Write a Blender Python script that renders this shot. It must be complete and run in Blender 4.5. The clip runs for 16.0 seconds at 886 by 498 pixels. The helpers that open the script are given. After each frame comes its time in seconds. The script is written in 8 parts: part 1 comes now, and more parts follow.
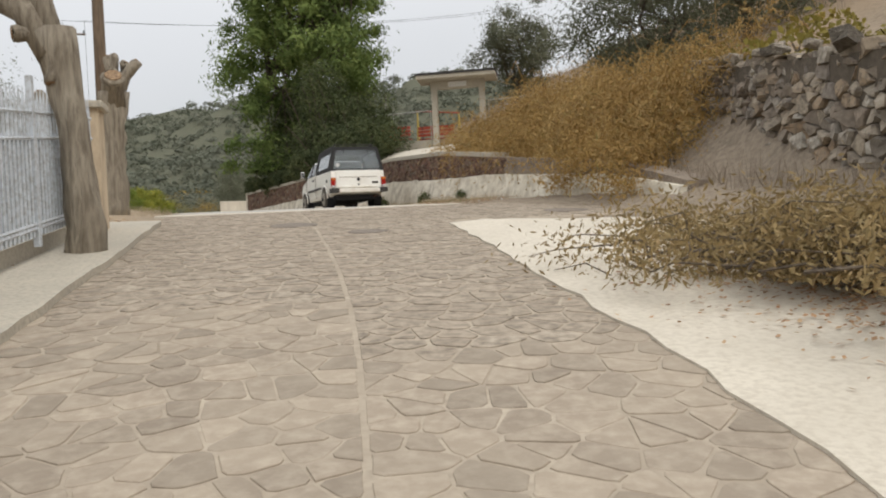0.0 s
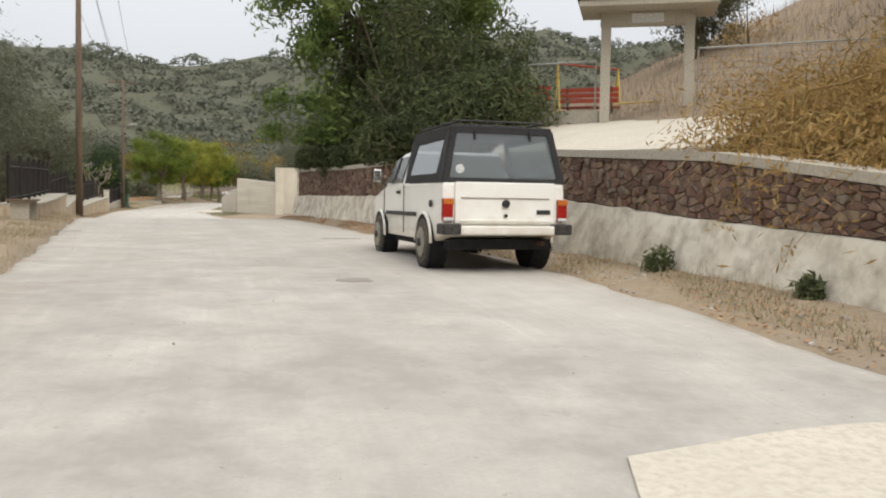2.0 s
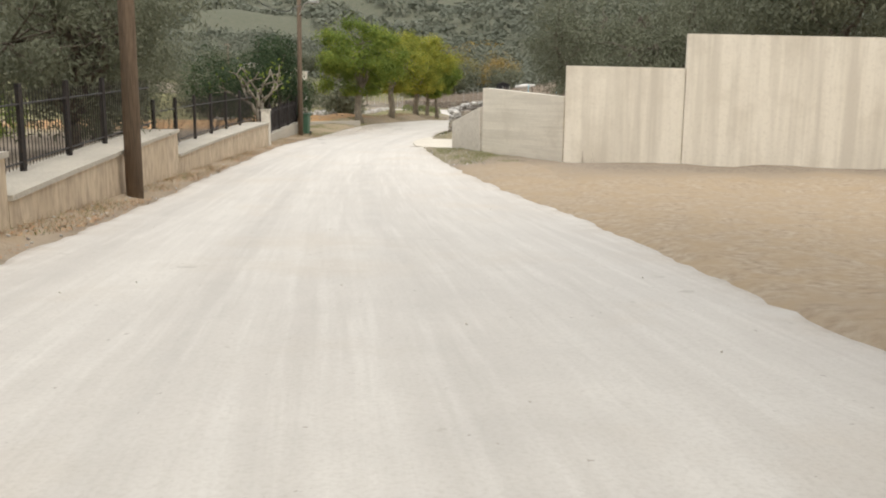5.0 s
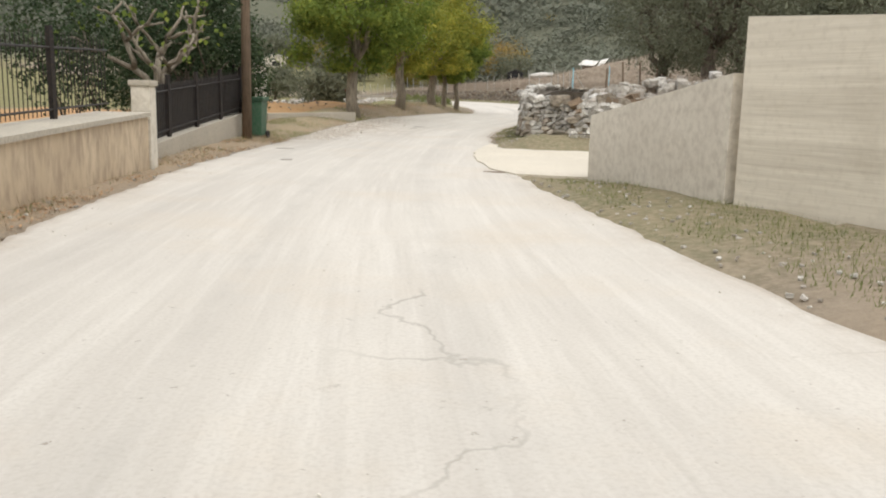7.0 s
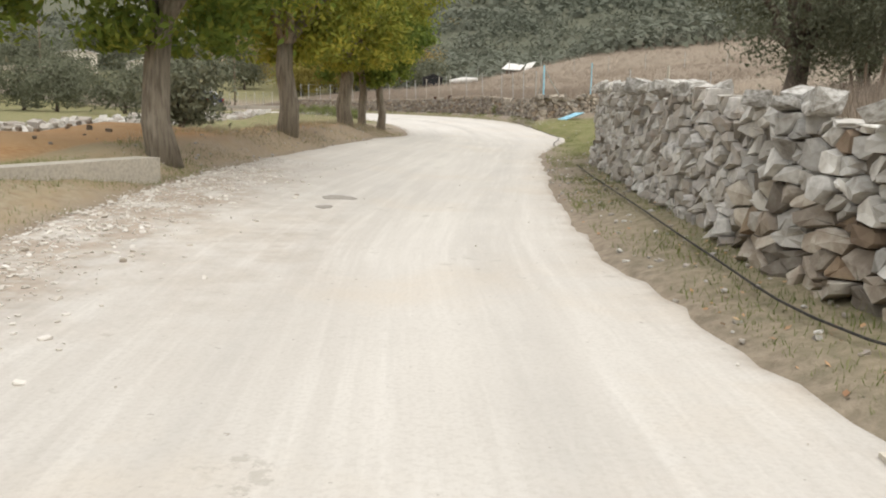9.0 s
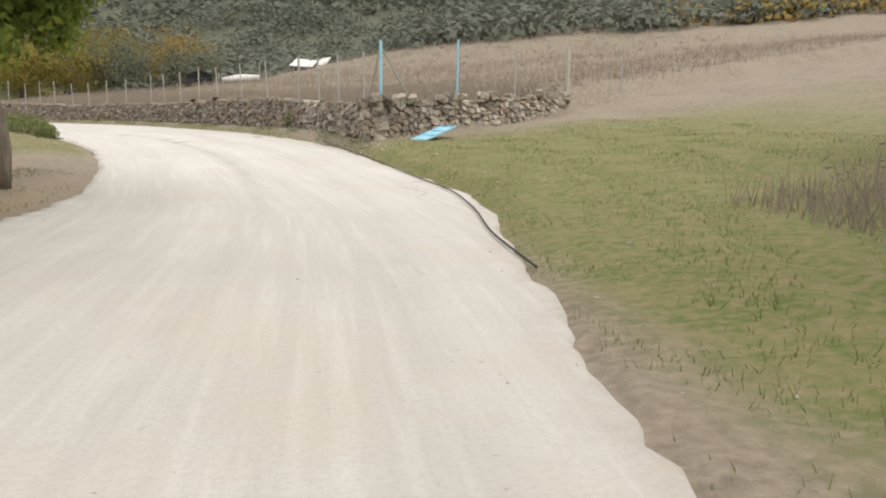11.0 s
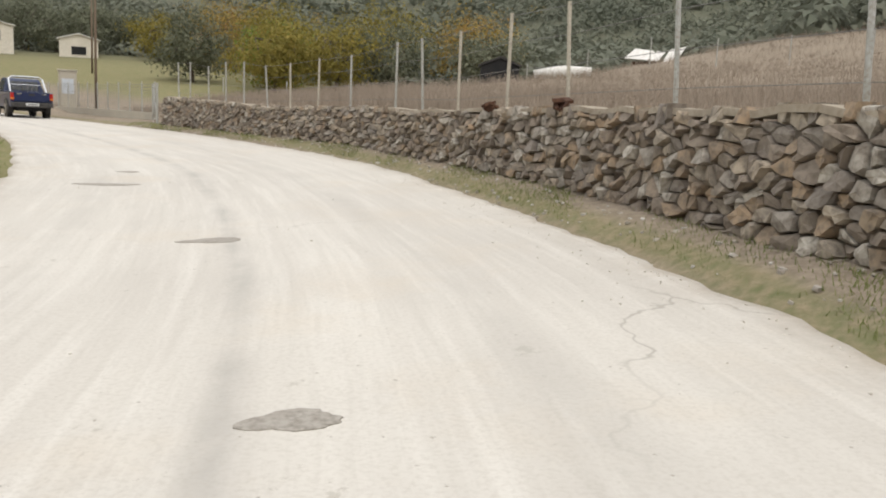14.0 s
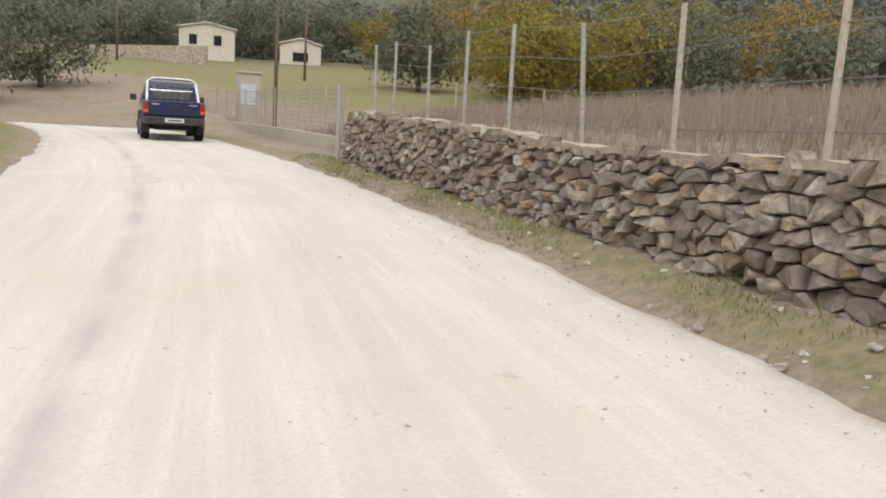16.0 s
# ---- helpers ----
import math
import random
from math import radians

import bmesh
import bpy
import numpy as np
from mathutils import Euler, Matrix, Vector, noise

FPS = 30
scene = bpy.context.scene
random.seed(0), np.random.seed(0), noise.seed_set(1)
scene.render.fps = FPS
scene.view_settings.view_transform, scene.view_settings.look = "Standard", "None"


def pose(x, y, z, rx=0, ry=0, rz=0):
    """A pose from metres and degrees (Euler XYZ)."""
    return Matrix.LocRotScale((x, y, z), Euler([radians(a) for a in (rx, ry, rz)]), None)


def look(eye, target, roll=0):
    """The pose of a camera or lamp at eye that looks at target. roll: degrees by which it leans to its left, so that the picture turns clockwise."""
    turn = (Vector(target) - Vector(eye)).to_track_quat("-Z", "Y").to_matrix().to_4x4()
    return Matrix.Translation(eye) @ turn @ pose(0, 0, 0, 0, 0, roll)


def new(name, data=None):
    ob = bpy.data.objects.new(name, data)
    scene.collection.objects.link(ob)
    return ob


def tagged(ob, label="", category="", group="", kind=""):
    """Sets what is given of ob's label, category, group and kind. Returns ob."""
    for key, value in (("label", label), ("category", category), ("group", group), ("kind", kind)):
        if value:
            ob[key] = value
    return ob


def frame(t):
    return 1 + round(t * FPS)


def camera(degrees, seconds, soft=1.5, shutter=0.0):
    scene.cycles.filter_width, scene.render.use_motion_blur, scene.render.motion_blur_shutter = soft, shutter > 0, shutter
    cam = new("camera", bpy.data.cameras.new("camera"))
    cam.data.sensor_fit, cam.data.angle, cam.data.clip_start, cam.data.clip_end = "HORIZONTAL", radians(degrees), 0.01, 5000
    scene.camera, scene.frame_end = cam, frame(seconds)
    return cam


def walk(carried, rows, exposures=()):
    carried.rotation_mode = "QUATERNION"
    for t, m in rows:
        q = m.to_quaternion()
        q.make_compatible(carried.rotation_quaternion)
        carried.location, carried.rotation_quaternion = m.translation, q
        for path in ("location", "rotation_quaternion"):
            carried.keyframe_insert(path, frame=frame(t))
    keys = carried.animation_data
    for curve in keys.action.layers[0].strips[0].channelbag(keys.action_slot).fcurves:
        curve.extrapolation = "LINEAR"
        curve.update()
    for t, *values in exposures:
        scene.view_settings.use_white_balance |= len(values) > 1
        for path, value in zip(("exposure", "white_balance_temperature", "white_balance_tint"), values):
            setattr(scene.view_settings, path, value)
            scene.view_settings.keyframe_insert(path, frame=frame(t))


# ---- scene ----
# camera
cam = camera(55.0, 16.0, soft=2.0)
PATH = [
    (0.0, pose(0.000, 0.000, 1.300, 89.42, 2.99, -0.31)),
    (0.5, pose(-0.312, 3.129, 1.760, 89.79, 1.77, -0.87)),
    (1.0, pose(-0.689, 6.263, 2.224, 89.74, 0.58, -0.16)),
    (1.5, pose(-1.250, 9.478, 2.609, 87.61, 0.06, 1.99)),
    (2.0, pose(-1.968, 12.909, 3.041, 86.86, -0.81, 4.55)),
    (2.5, pose(-2.927, 16.418, 3.344, 84.74, -0.82, 7.62)),
    (3.0, pose(-4.223, 20.082, 3.511, 83.94, -0.62, 11.19)),
    (3.5, pose(-5.756, 23.935, 3.589, 83.21, -1.46, 14.40)),
    (4.0, pose(-7.409, 27.981, 3.694, 81.85, -1.44, 16.07)),
    (4.5, pose(-9.147, 32.177, 3.741, 81.24, -0.85, 17.35)),
    (4.7, pose(-9.857, 33.844, 3.749, 81.00, -0.75, 17.73)),
    (5.0, pose(-10.975, 36.351, 3.750, 80.42, -0.60, 18.26)),
    (5.5, pose(-13.004, 40.620, 3.675, 79.11, -0.39, 18.96)),
    (6.0, pose(-15.122, 44.991, 3.527, 78.83, -0.39, 18.79)),
    (6.5, pose(-17.191, 49.380, 3.398, 79.78, -0.70, 17.89)),
    (6.8, pose(-18.359, 51.996, 3.358, 80.12, -1.02, 17.40)),
    (7.0, pose(-19.101, 53.734, 3.344, 80.05, -1.26, 17.15)),
    (7.5, pose(-20.955, 58.195, 3.354, 80.49, -1.45, 16.34)),
    (8.0, pose(-22.579, 62.650, 3.408, 80.65, -1.44, 15.59)),
    (8.5, pose(-24.171, 67.105, 3.441, 80.96, -1.04, 13.33)),
    (9.0, pose(-25.509, 71.779, 3.484, 80.79, -0.85, 10.18)),
    (9.5, pose(-26.539, 76.450, 3.555, 81.14, -0.84, 6.52)),
    (9.7, pose(-26.882, 78.321, 3.586, 81.27, -0.83, 4.93)),
    (10.0, pose(-27.329, 81.108, 3.641, 81.51, -0.81, 2.13)),
    (10.5, pose(-27.777, 85.716, 3.707, 81.45, -0.71, -2.38)),
    (11.0, pose(-27.988, 90.263, 3.743, 81.17, -0.48, -3.97)),
    (11.5, pose(-28.218, 94.727, 3.768, 81.13, -0.31, -2.15)),
    (11.8, pose(-28.477, 97.362, 3.790, 81.15, -0.35, -0.29)),
    (12.0, pose(-28.715, 99.103, 3.809, 81.16, -0.45, 1.03)),
    (12.5, pose(-29.553, 103.405, 3.882, 80.99, -1.37, 4.61)),
    (13.0, pose(-30.674, 107.646, 3.996, 81.50, -2.23, 8.10)),
    (13.5, pose(-32.032, 111.882, 4.112, 81.58, -2.48, 11.56)),
    (14.0, pose(-33.597, 116.094, 4.198, 81.05, -2.62, 15.07)),
    (14.5, pose(-35.376, 120.200, 4.264, 81.00, -2.37, 18.50)),
    (15.0, pose(-37.302, 123.865, 4.301, 81.00, -2.42, 22.30)),
    (15.5, pose(-39.432, 127.321, 4.330, 80.91, -2.60, 26.27)),
    (16.0, pose(-41.730, 130.422, 4.373, 81.16, -3.23, 30.07)),
]
walk(cam, PATH, exposures=[(0.0, -0.15), (1.0, 0.0), (2.8, 0.0), (3.5, 0.15), (4.2, 0.22), (5.5, 0.2), (7.0, 0.12), (8.0, 0.05), (8.6, 0.1), (9.5, 0.25), (10.6, 0.2), (12.0, 0.0), (14.0, 0.0), (16.0, 0.06)])

# ---- light: bright overcast sky, soft high sun behind the clouds ----
world = bpy.data.worlds.new("overcast_sky")
scene.world = world
world.use_nodes = True
wn, wl = world.node_tree.nodes, world.node_tree.links
bgn = wn["Background"]
sky = wn.new("ShaderNodeTexSky")
sky.sky_type, sky.sun_disc = "NISHITA", False
sky.sun_elevation, sky.sun_rotation = radians(48), radians(150)
sky.air_density, sky.dust_density = 1.0, 3.0
skyk = wn.new("ShaderNodeVectorMath")
skyk.operation = "SCALE"
skyk.inputs["Scale"].default_value = 0.10
wl.new(sky.outputs[0], skyk.inputs[0])
geo_w = wn.new("ShaderNodeTexCoord")
sepw = wn.new("ShaderNodeSeparateXYZ")
wl.new(geo_w.outputs["Generated"], sepw.inputs[0])
rampw = wn.new("ShaderNodeValToRGB")
rampw.color_ramp.elements[0].position, rampw.color_ramp.elements[0].color = 0.0, (0.63, 0.64, 0.655, 1)
rampw.color_ramp.elements[1].position, rampw.color_ramp.elements[1].color = 1.0, (1.75, 1.76, 1.78, 1)
wl.new(sepw.outputs["Z"], rampw.inputs[0])
cloud = wn.new("ShaderNodeTexNoise")
cloud.inputs["Scale"].default_value, cloud.inputs["Detail"].default_value = 2.2, 5
wl.new(geo_w.outputs["Generated"], cloud.inputs["Vector"])
cm = wn.new("ShaderNodeMapRange")
cm.inputs["To Min"].default_value, cm.inputs["To Max"].default_value = 0.92, 1.08
wl.new(cloud.outputs[0], cm.inputs["Value"])
cs = wn.new("ShaderNodeVectorMath")
cs.operation = "SCALE"
wl.new(rampw.outputs[0], cs.inputs[0])
wl.new(cm.outputs[0], cs.inputs["Scale"])
mxw = wn.new("ShaderNodeMix")
mxw.data_type = "RGBA"
mxw.inputs["Factor"].default_value = 0.86
wl.new(skyk.outputs[0], mxw.inputs["A"])
wl.new(cs.outputs[0], mxw.inputs["B"])
wl.new(mxw.outputs["Result"], bgn.inputs["Color"])
bgn.inputs["Strength"].default_value = 1.05
sun = new("sun", bpy.data.lights.new("sun", "SUN"))
sun.data.energy, sun.data.angle, sun.data.color = 1.2, radians(25), (1.0, 0.96, 0.90)
sun.matrix_world = look((60, -80, 120), (0, 0, 0))

# ---- materials ----
def nodemat(name, rough=0.9, metal=0.0, spec=0.3):
    m = bpy.data.materials.new(name)
    m.use_nodes = True
    b = m.node_tree.nodes["Principled BSDF"]
    b.inputs["Roughness"].default_value = rough
    b.inputs["Metallic"].default_value = metal
    b.inputs["Specular IOR Level"].default_value = spec
    return m, m.node_tree.nodes, m.node_tree.links, b


def noise_fac(n, l, vec, scale, detail=4, lo=0.35, hi=0.65, rough=0.6):
    t = n.new("ShaderNodeTexNoise")
    t.inputs["Scale"].default_value, t.inputs["Detail"].default_value = scale, detail
    t.inputs["Roughness"].default_value = rough
    l.new(vec, t.inputs["Vector"])
    r = n.new("ShaderNodeMapRange")
    r.inputs["From Min"].default_value, r.inputs["From Max"].default_value = lo, hi
    l.new(t.outputs[0], r.inputs["Value"])
    return r.outputs[0], t.outputs[0]


def mixc(n, l, fac, a, b, mode="MIX"):
    m = n.new("ShaderNodeMix")
    m.data_type, m.blend_type = "RGBA", mode
    for sock, v in (("Factor", fac), ("A", a), ("B", b)):
        if hasattr(v, "links"):
            l.new(v, m.inputs[sock])
        else:
            m.inputs[sock].default_value = v if sock == "Factor" else (*v, 1)
    return m.outputs["Result"]


def bump(n, l, b, height, strength, dist=0.02):
    k = n.new("ShaderNodeBump")
    k.inputs["Strength"].default_value, k.inputs["Distance"].default_value = strength, dist
    l.new(height, k.inputs["Height"])
    l.new(k.outputs[0], b.inputs["Normal"])


def surf(name, c1, c2, c3=None, scale=1.5, fine=18, rough=0.9, metal=0.0, bmp=0.3, dist=0.02, vary=0.0, spec=0.3, stretch=None, coord="Object"):
    """Colour c1 to c2 in large soft patches, c3 in finer specks, with grain and relief; vary: spread from object to object."""
    m, n, l, b = nodemat(name, rough, metal, spec)
    tc = n.new("ShaderNodeTexCoord")
    vec = tc.outputs[coord]
    if stretch:
        mp = n.new("ShaderNodeMapping")
        mp.inputs["Scale"].default_value = stretch
        l.new(vec, mp.inputs[0])
        vec = mp.outputs[0]
    f1, _ = noise_fac(n, l, vec, scale, 5)
    f2, raw = noise_fac(n, l, vec, fine, 6, 0.42, 0.70)
    c = mixc(n, l, f1, c1, c2)
    c = mixc(n, l, f2, c, c3 or [q * 0.62 for q in c1])
    if vary:
        oi = n.new("ShaderNodeObjectInfo")
        r = n.new("ShaderNodeMapRange")
        r.inputs["To Min"].default_value, r.inputs["To Max"].default_value = 1 - vary, 1 + vary
        l.new(oi.outputs["Random"], r.inputs["Value"])
        v = n.new("ShaderNodeVectorMath")
        v.operation = "SCALE"
        l.new(c, v.inputs[0])
        l.new(r.outputs[0], v.inputs["Scale"])
        c = v.outputs[0]
    l.new(c, b.inputs["Base Color"])
    if bmp:
        bump(n, l, b, raw, bmp, dist)
    return m


def isle(name, cols, rough=0.8, fine=30, bmp=0.0, spec=0.25, patch=0.0, trans=0.0):
    """Each loose piece of a mesh takes its own colour between those given."""
    m, n, l, b = nodemat(name, rough, 0, spec)
    g = n.new("ShaderNodeNewGeometry")
    r = n.new("ShaderNodeValToRGB")
    e = r.color_ramp.elements
    while len(e) < len(cols):
        e.new(0.5)
    for k, c in enumerate(cols):
        e[k].position, e[k].color = k / max(1, len(cols) - 1), (*c, 1)
    l.new(g.outputs["Random Per Island"], r.inputs[0])
    c = r.outputs[0]
    tc = n.new("ShaderNodeTexCoord")
    if patch:
        f, _ = noise_fac(n, l, tc.outputs["Object"], patch, 3)
        c = mixc(n, l, f, c, [q * 0.8 for q in cols[0]])
    if bmp:
        f, raw = noise_fac(n, l, tc.outputs["Object"], fine, 6, 0.4, 0.7)
        c = mixc(n, l, f, c, [q * 0.5 for q in cols[0]])
        bump(n, l, b, raw, bmp, 0.02)
    l.new(c, b.inputs["Base Color"])
    if trans:
        tb = n.new("ShaderNodeBsdfTranslucent")
        l.new(c, tb.inputs["Color"])
        ms = n.new("ShaderNodeMixShader")
        ms.inputs[0].default_value = trans
        out = n["Material Output"]
        l.new(b.outputs[0], ms.inputs[1])
        l.new(tb.outputs[0], ms.inputs[2])
        l.new(ms.outputs[0], out.inputs["Surface"])
    return m


M_CONC = surf("pale_concrete", (0.50, 0.45, 0.36), (0.42, 0.38, 0.31), (0.34, 0.31, 0.26), 0.8, 25, 0.92, bmp=0.25)
M_SLAB = surf("dusty_concrete_slab", (0.63, 0.575, 0.475), (0.55, 0.50, 0.41), (0.47, 0.415, 0.335), 0.7, 22, 0.92, bmp=0.06)
M_PLASTER = surf("weathered_plaster", (0.78, 0.735, 0.63), (0.63, 0.575, 0.465), (0.40, 0.35, 0.27), 1.1, 4, 0.95, bmp=0.3, dist=0.02)
M_CREAM = surf("cream_painted_wall", (0.60, 0.49, 0.35), (0.49, 0.39, 0.27), (0.36, 0.28, 0.20), 1.2, 7, 0.9, bmp=0.25, stretch=(1, 1, 0.35))
M_MORTAR = surf("mortar", (0.25, 0.20, 0.155), (0.175, 0.14, 0.11), (0.33, 0.275, 0.215), 3, 25, 0.95, bmp=0.4)
M_JOINT = surf("pale_paving_joint", (0.44, 0.375, 0.29), (0.33, 0.275, 0.208), (0.31, 0.26, 0.20), 1.1, 9, 0.95, bmp=0.3)
M_PAVE = surf("paving_stone", (0.325, 0.27, 0.205), (0.27, 0.22, 0.167), (0.385, 0.325, 0.25), 1.3, 11, 0.9, bmp=0.6, vary=0.16)
M_REDST = surf("red_brown_stone", (0.225, 0.115, 0.078), (0.12, 0.078, 0.06), (0.30, 0.21, 0.14), 3.5, 8, 0.9, bmp=0.7, vary=0.45)
M_GREYST = surf("grey_limestone", (0.60, 0.58, 0.535), (0.47, 0.445, 0.395), (0.22, 0.195, 0.16), 1.2, 5, 0.92, bmp=0.8, vary=0.35)
M_BROWNST = surf("brown_field_stone", (0.285, 0.235, 0.18), (0.205, 0.168, 0.13), (0.44, 0.40, 0.33), 1.2, 5, 0.93, bmp=1.0, dist=0.04, vary=0.5)
M_TANST = surf("tan_limestone", (0.44, 0.385, 0.305), (0.34, 0.29, 0.225), (0.17, 0.14, 0.105), 1.2, 5, 0.93, bmp=0.8, vary=0.35)
M_PATCH = surf("dark_road_patch", (0.30, 0.27, 0.23), (0.37, 0.34, 0.295), (0.22, 0.195, 0.165), 5, 30, 0.95, bmp=0.5)
M_DIRT = surf("brown_dirt", (0.19, 0.145, 0.105), (0.26, 0.205, 0.15), (0.12, 0.09, 0.065), 5, 25, 1.0, bmp=0.8)
M_DARKST = surf("dark_terrace_stone", (0.20, 0.17, 0.135), (0.135, 0.115, 0.092), (0.33, 0.29, 0.235), 1.2, 5, 0.95, bmp=1.0, dist=0.04, vary=0.45)
M_OCHRE = surf("ochre_brown_stone", (0.29, 0.215, 0.14), (0.20, 0.145, 0.10), (0.15, 0.11, 0.08), 3, 7, 0.93, bmp=0.8, vary=0.3)
M_PALEST = surf("pale_stone", (0.46, 0.43, 0.375), (0.36, 0.33, 0.28), (0.25, 0.22, 0.18), 3, 7, 0.93, bmp=0.8, vary=0.2)
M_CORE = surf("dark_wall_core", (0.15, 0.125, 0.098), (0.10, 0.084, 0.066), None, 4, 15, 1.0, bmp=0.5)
M_EARTH = surf("wall_top_earth", (0.42, 0.365, 0.29), (0.33, 0.28, 0.215), (0.28, 0.23, 0.17), 2, 14, 1.0, bmp=0.6)
M_BARK = surf("tree_bark", (0.17, 0.135, 0.10), (0.11, 0.088, 0.066), (0.06, 0.047, 0.037), 2.5, 10, 0.95, bmp=0.9, dist=0.05, stretch=(1.5, 1.5, 0.3))
M_PALEBARK = surf("pollarded_bark", (0.36, 0.315, 0.245), (0.265, 0.225, 0.17), (0.15, 0.122, 0.09), 2.5, 9, 0.95, bmp=1.0, dist=0.06, stretch=(2, 2, 0.28))
M_CUT = surf("cut_wood", (0.36, 0.25, 0.15), (0.25, 0.16, 0.09), (0.10, 0.06, 0.04), 6, 25, 0.9, bmp=0.3)
M_POLE = surf("weathered_pole_wood", (0.235, 0.17, 0.115), (0.17, 0.125, 0.088), (0.09, 0.068, 0.05), 3, 20, 0.9, bmp=0.5, stretch=(3, 3, 0.15))
M_IRON = surf("black_painted_iron", (0.022, 0.022, 0.024), (0.035, 0.032, 0.03), (0.06, 0.045, 0.035), 4, 30, 0.55, 0.3, bmp=0.1)
M_GALV = surf("galvanised_post", (0.50, 0.50, 0.47), (0.40, 0.40, 0.37), (0.30, 0.27, 0.22), 4, 30, 0.5, 0.35, bmp=0.1)
M_WIRE = surf("fence_wire", (0.24, 0.23, 0.21), (0.18, 0.17, 0.155), None, 4, 30, 0.5, 0.7, bmp=0)
M_WHITEMET = surf("white_painted_metal", (0.62, 0.66, 0.70), (0.52, 0.56, 0.60), (0.38, 0.38, 0.38), 3, 20, 0.5, 0.1, bmp=0.05)
M_BLUE = surf("pale_blue_paint", (0.20, 0.47, 0.60), (0.27, 0.54, 0.66), (0.40, 0.55, 0.60), 3, 15, 0.6, 0, bmp=0.1)
M_GREENP = surf("green_plastic", (0.035, 0.10, 0.055), (0.045, 0.115, 0.065), (0.10, 0.14, 0.10), 3, 20, 0.5, 0, bmp=0.05)
M_RUST = surf("rusty_scrap", (0.13, 0.062, 0.035), (0.075, 0.038, 0.024), (0.04, 0.02, 0.014), 6, 20, 0.9, 0.2, bmp=0.4)
M_TYRE = surf("dusty_tyre", (0.085, 0.075, 0.06), (0.13, 0.11, 0.085), (0.04, 0.038, 0.034), 4, 20, 0.95, bmp=0.4)
M_RUBBER = surf("black_rubber", (0.02, 0.02, 0.02), (0.03, 0.028, 0.026), (0.07, 0.06, 0.05), 4, 30, 0.85, bmp=0.2)
M_ROOFW = surf("whitish_sheet_roof", (0.72, 0.70, 0.66), (0.62, 0.60, 0.56), (0.5, 0.46, 0.4), 1, 8, 0.7, bmp=0.1)
M_TILE = surf("clay_roof", (0.36, 0.17, 0.10), (0.28, 0.14, 0.09), (0.2, 0.1, 0.07), 1.5, 10, 0.9, bmp=0.3)
M_REDBENCH = surf("red_painted_wood", (0.42, 0.055, 0.03), (0.33, 0.045, 0.025), (0.25, 0.06, 0.03), 3, 15, 0.6, bmp=0.1)
M_YELLOW = surf("yellow_painted_steel", (0.62, 0.45, 0.10), (0.52, 0.38, 0.10), None, 3, 20, 0.5, bmp=0)
M_DARK = surf("dark_void", (0.018, 0.018, 0.02), (0.028, 0.027, 0.026), None, 2, 10, 0.9, bmp=0)
M_OLIVE = isle("olive_leaves", [(0.135, 0.142, 0.088), (0.18, 0.186, 0.12), (0.235, 0.24, 0.165), (0.155, 0.162, 0.104)], patch=0.9, trans=0.3)
M_PINE = isle("pine_needles", [(0.125, 0.18, 0.05), (0.19, 0.255, 0.07), (0.27, 0.325, 0.095), (0.15, 0.21, 0.058)], patch=0.7, trans=0.3)
M_OLEAN = isle("oleander_leaves", [(0.068, 0.088, 0.038), (0.11, 0.132, 0.055), (0.18, 0.19, 0.082), (0.083, 0.103, 0.045)], patch=1.0, trans=0.3)
M_DARKLEAF = isle("shaded_evergreen_leaves", [(0.035, 0.06, 0.026), (0.055, 0.085, 0.036), (0.085, 0.115, 0.05), (0.045, 0.07, 0.03)], patch=1.0, trans=0.15)
M_YELL = isle("yellow_green_leaves", [(0.24, 0.28, 0.055), (0.36, 0.37, 0.06), (0.50, 0.44, 0.075), (0.28, 0.32, 0.055), (0.56, 0.46, 0.08)], patch=0.8, trans=0.5)
M_LIME = isle("green_leaves", [(0.15, 0.215, 0.045), (0.22, 0.285, 0.055), (0.34, 0.36, 0.065), (0.18, 0.25, 0.05)], patch=0.8, trans=0.5)
# Far leaf colours greyed and evened out to stand in for distant haze.
M_HILLW = isle("haze_greyed_maquis", [(0.15, 0.162, 0.118), (0.175, 0.185, 0.135), (0.205, 0.21, 0.16), (0.16, 0.17, 0.125), (0.195, 0.185, 0.135)], patch=0.05, trans=0.3)
M_AUT = isle("autumn_foliage", [(0.30, 0.22, 0.06), (0.42, 0.30, 0.08), (0.34, 0.19, 0.07), (0.24, 0.21, 0.06)], patch=0.3, trans=0.35)
M_WEED = isle("dry_creeper", [(0.42, 0.265, 0.09), (0.52, 0.35, 0.125), (0.33, 0.20, 0.075), (0.58, 0.43, 0.20), (0.25, 0.165, 0.07), (0.29, 0.25, 0.09)], patch=1.2, trans=0.25)
M_STRAW = isle("dry_grass", [(0.36, 0.295, 0.23), (0.29, 0.23, 0.178), (0.43, 0.36, 0.285), (0.25, 0.195, 0.152)], patch=0.5, trans=0.25)
M_PALESTRAW = isle("pale_verge_straw", [(0.46, 0.38, 0.26), (0.37, 0.30, 0.20), (0.54, 0.46, 0.34), (0.31, 0.25, 0.17)], trans=0.3)
M_BRUSHW = isle("withered_branches", [(0.28, 0.20, 0.09), (0.37, 0.275, 0.13), (0.21, 0.165, 0.08), (0.42, 0.30, 0.15)], patch=1.0, trans=0.2)
M_GRASS = isle("green_grass", [(0.17, 0.205, 0.065), (0.235, 0.255, 0.09), (0.32, 0.30, 0.14), (0.19, 0.215, 0.075)], patch=0.8, trans=0.3)
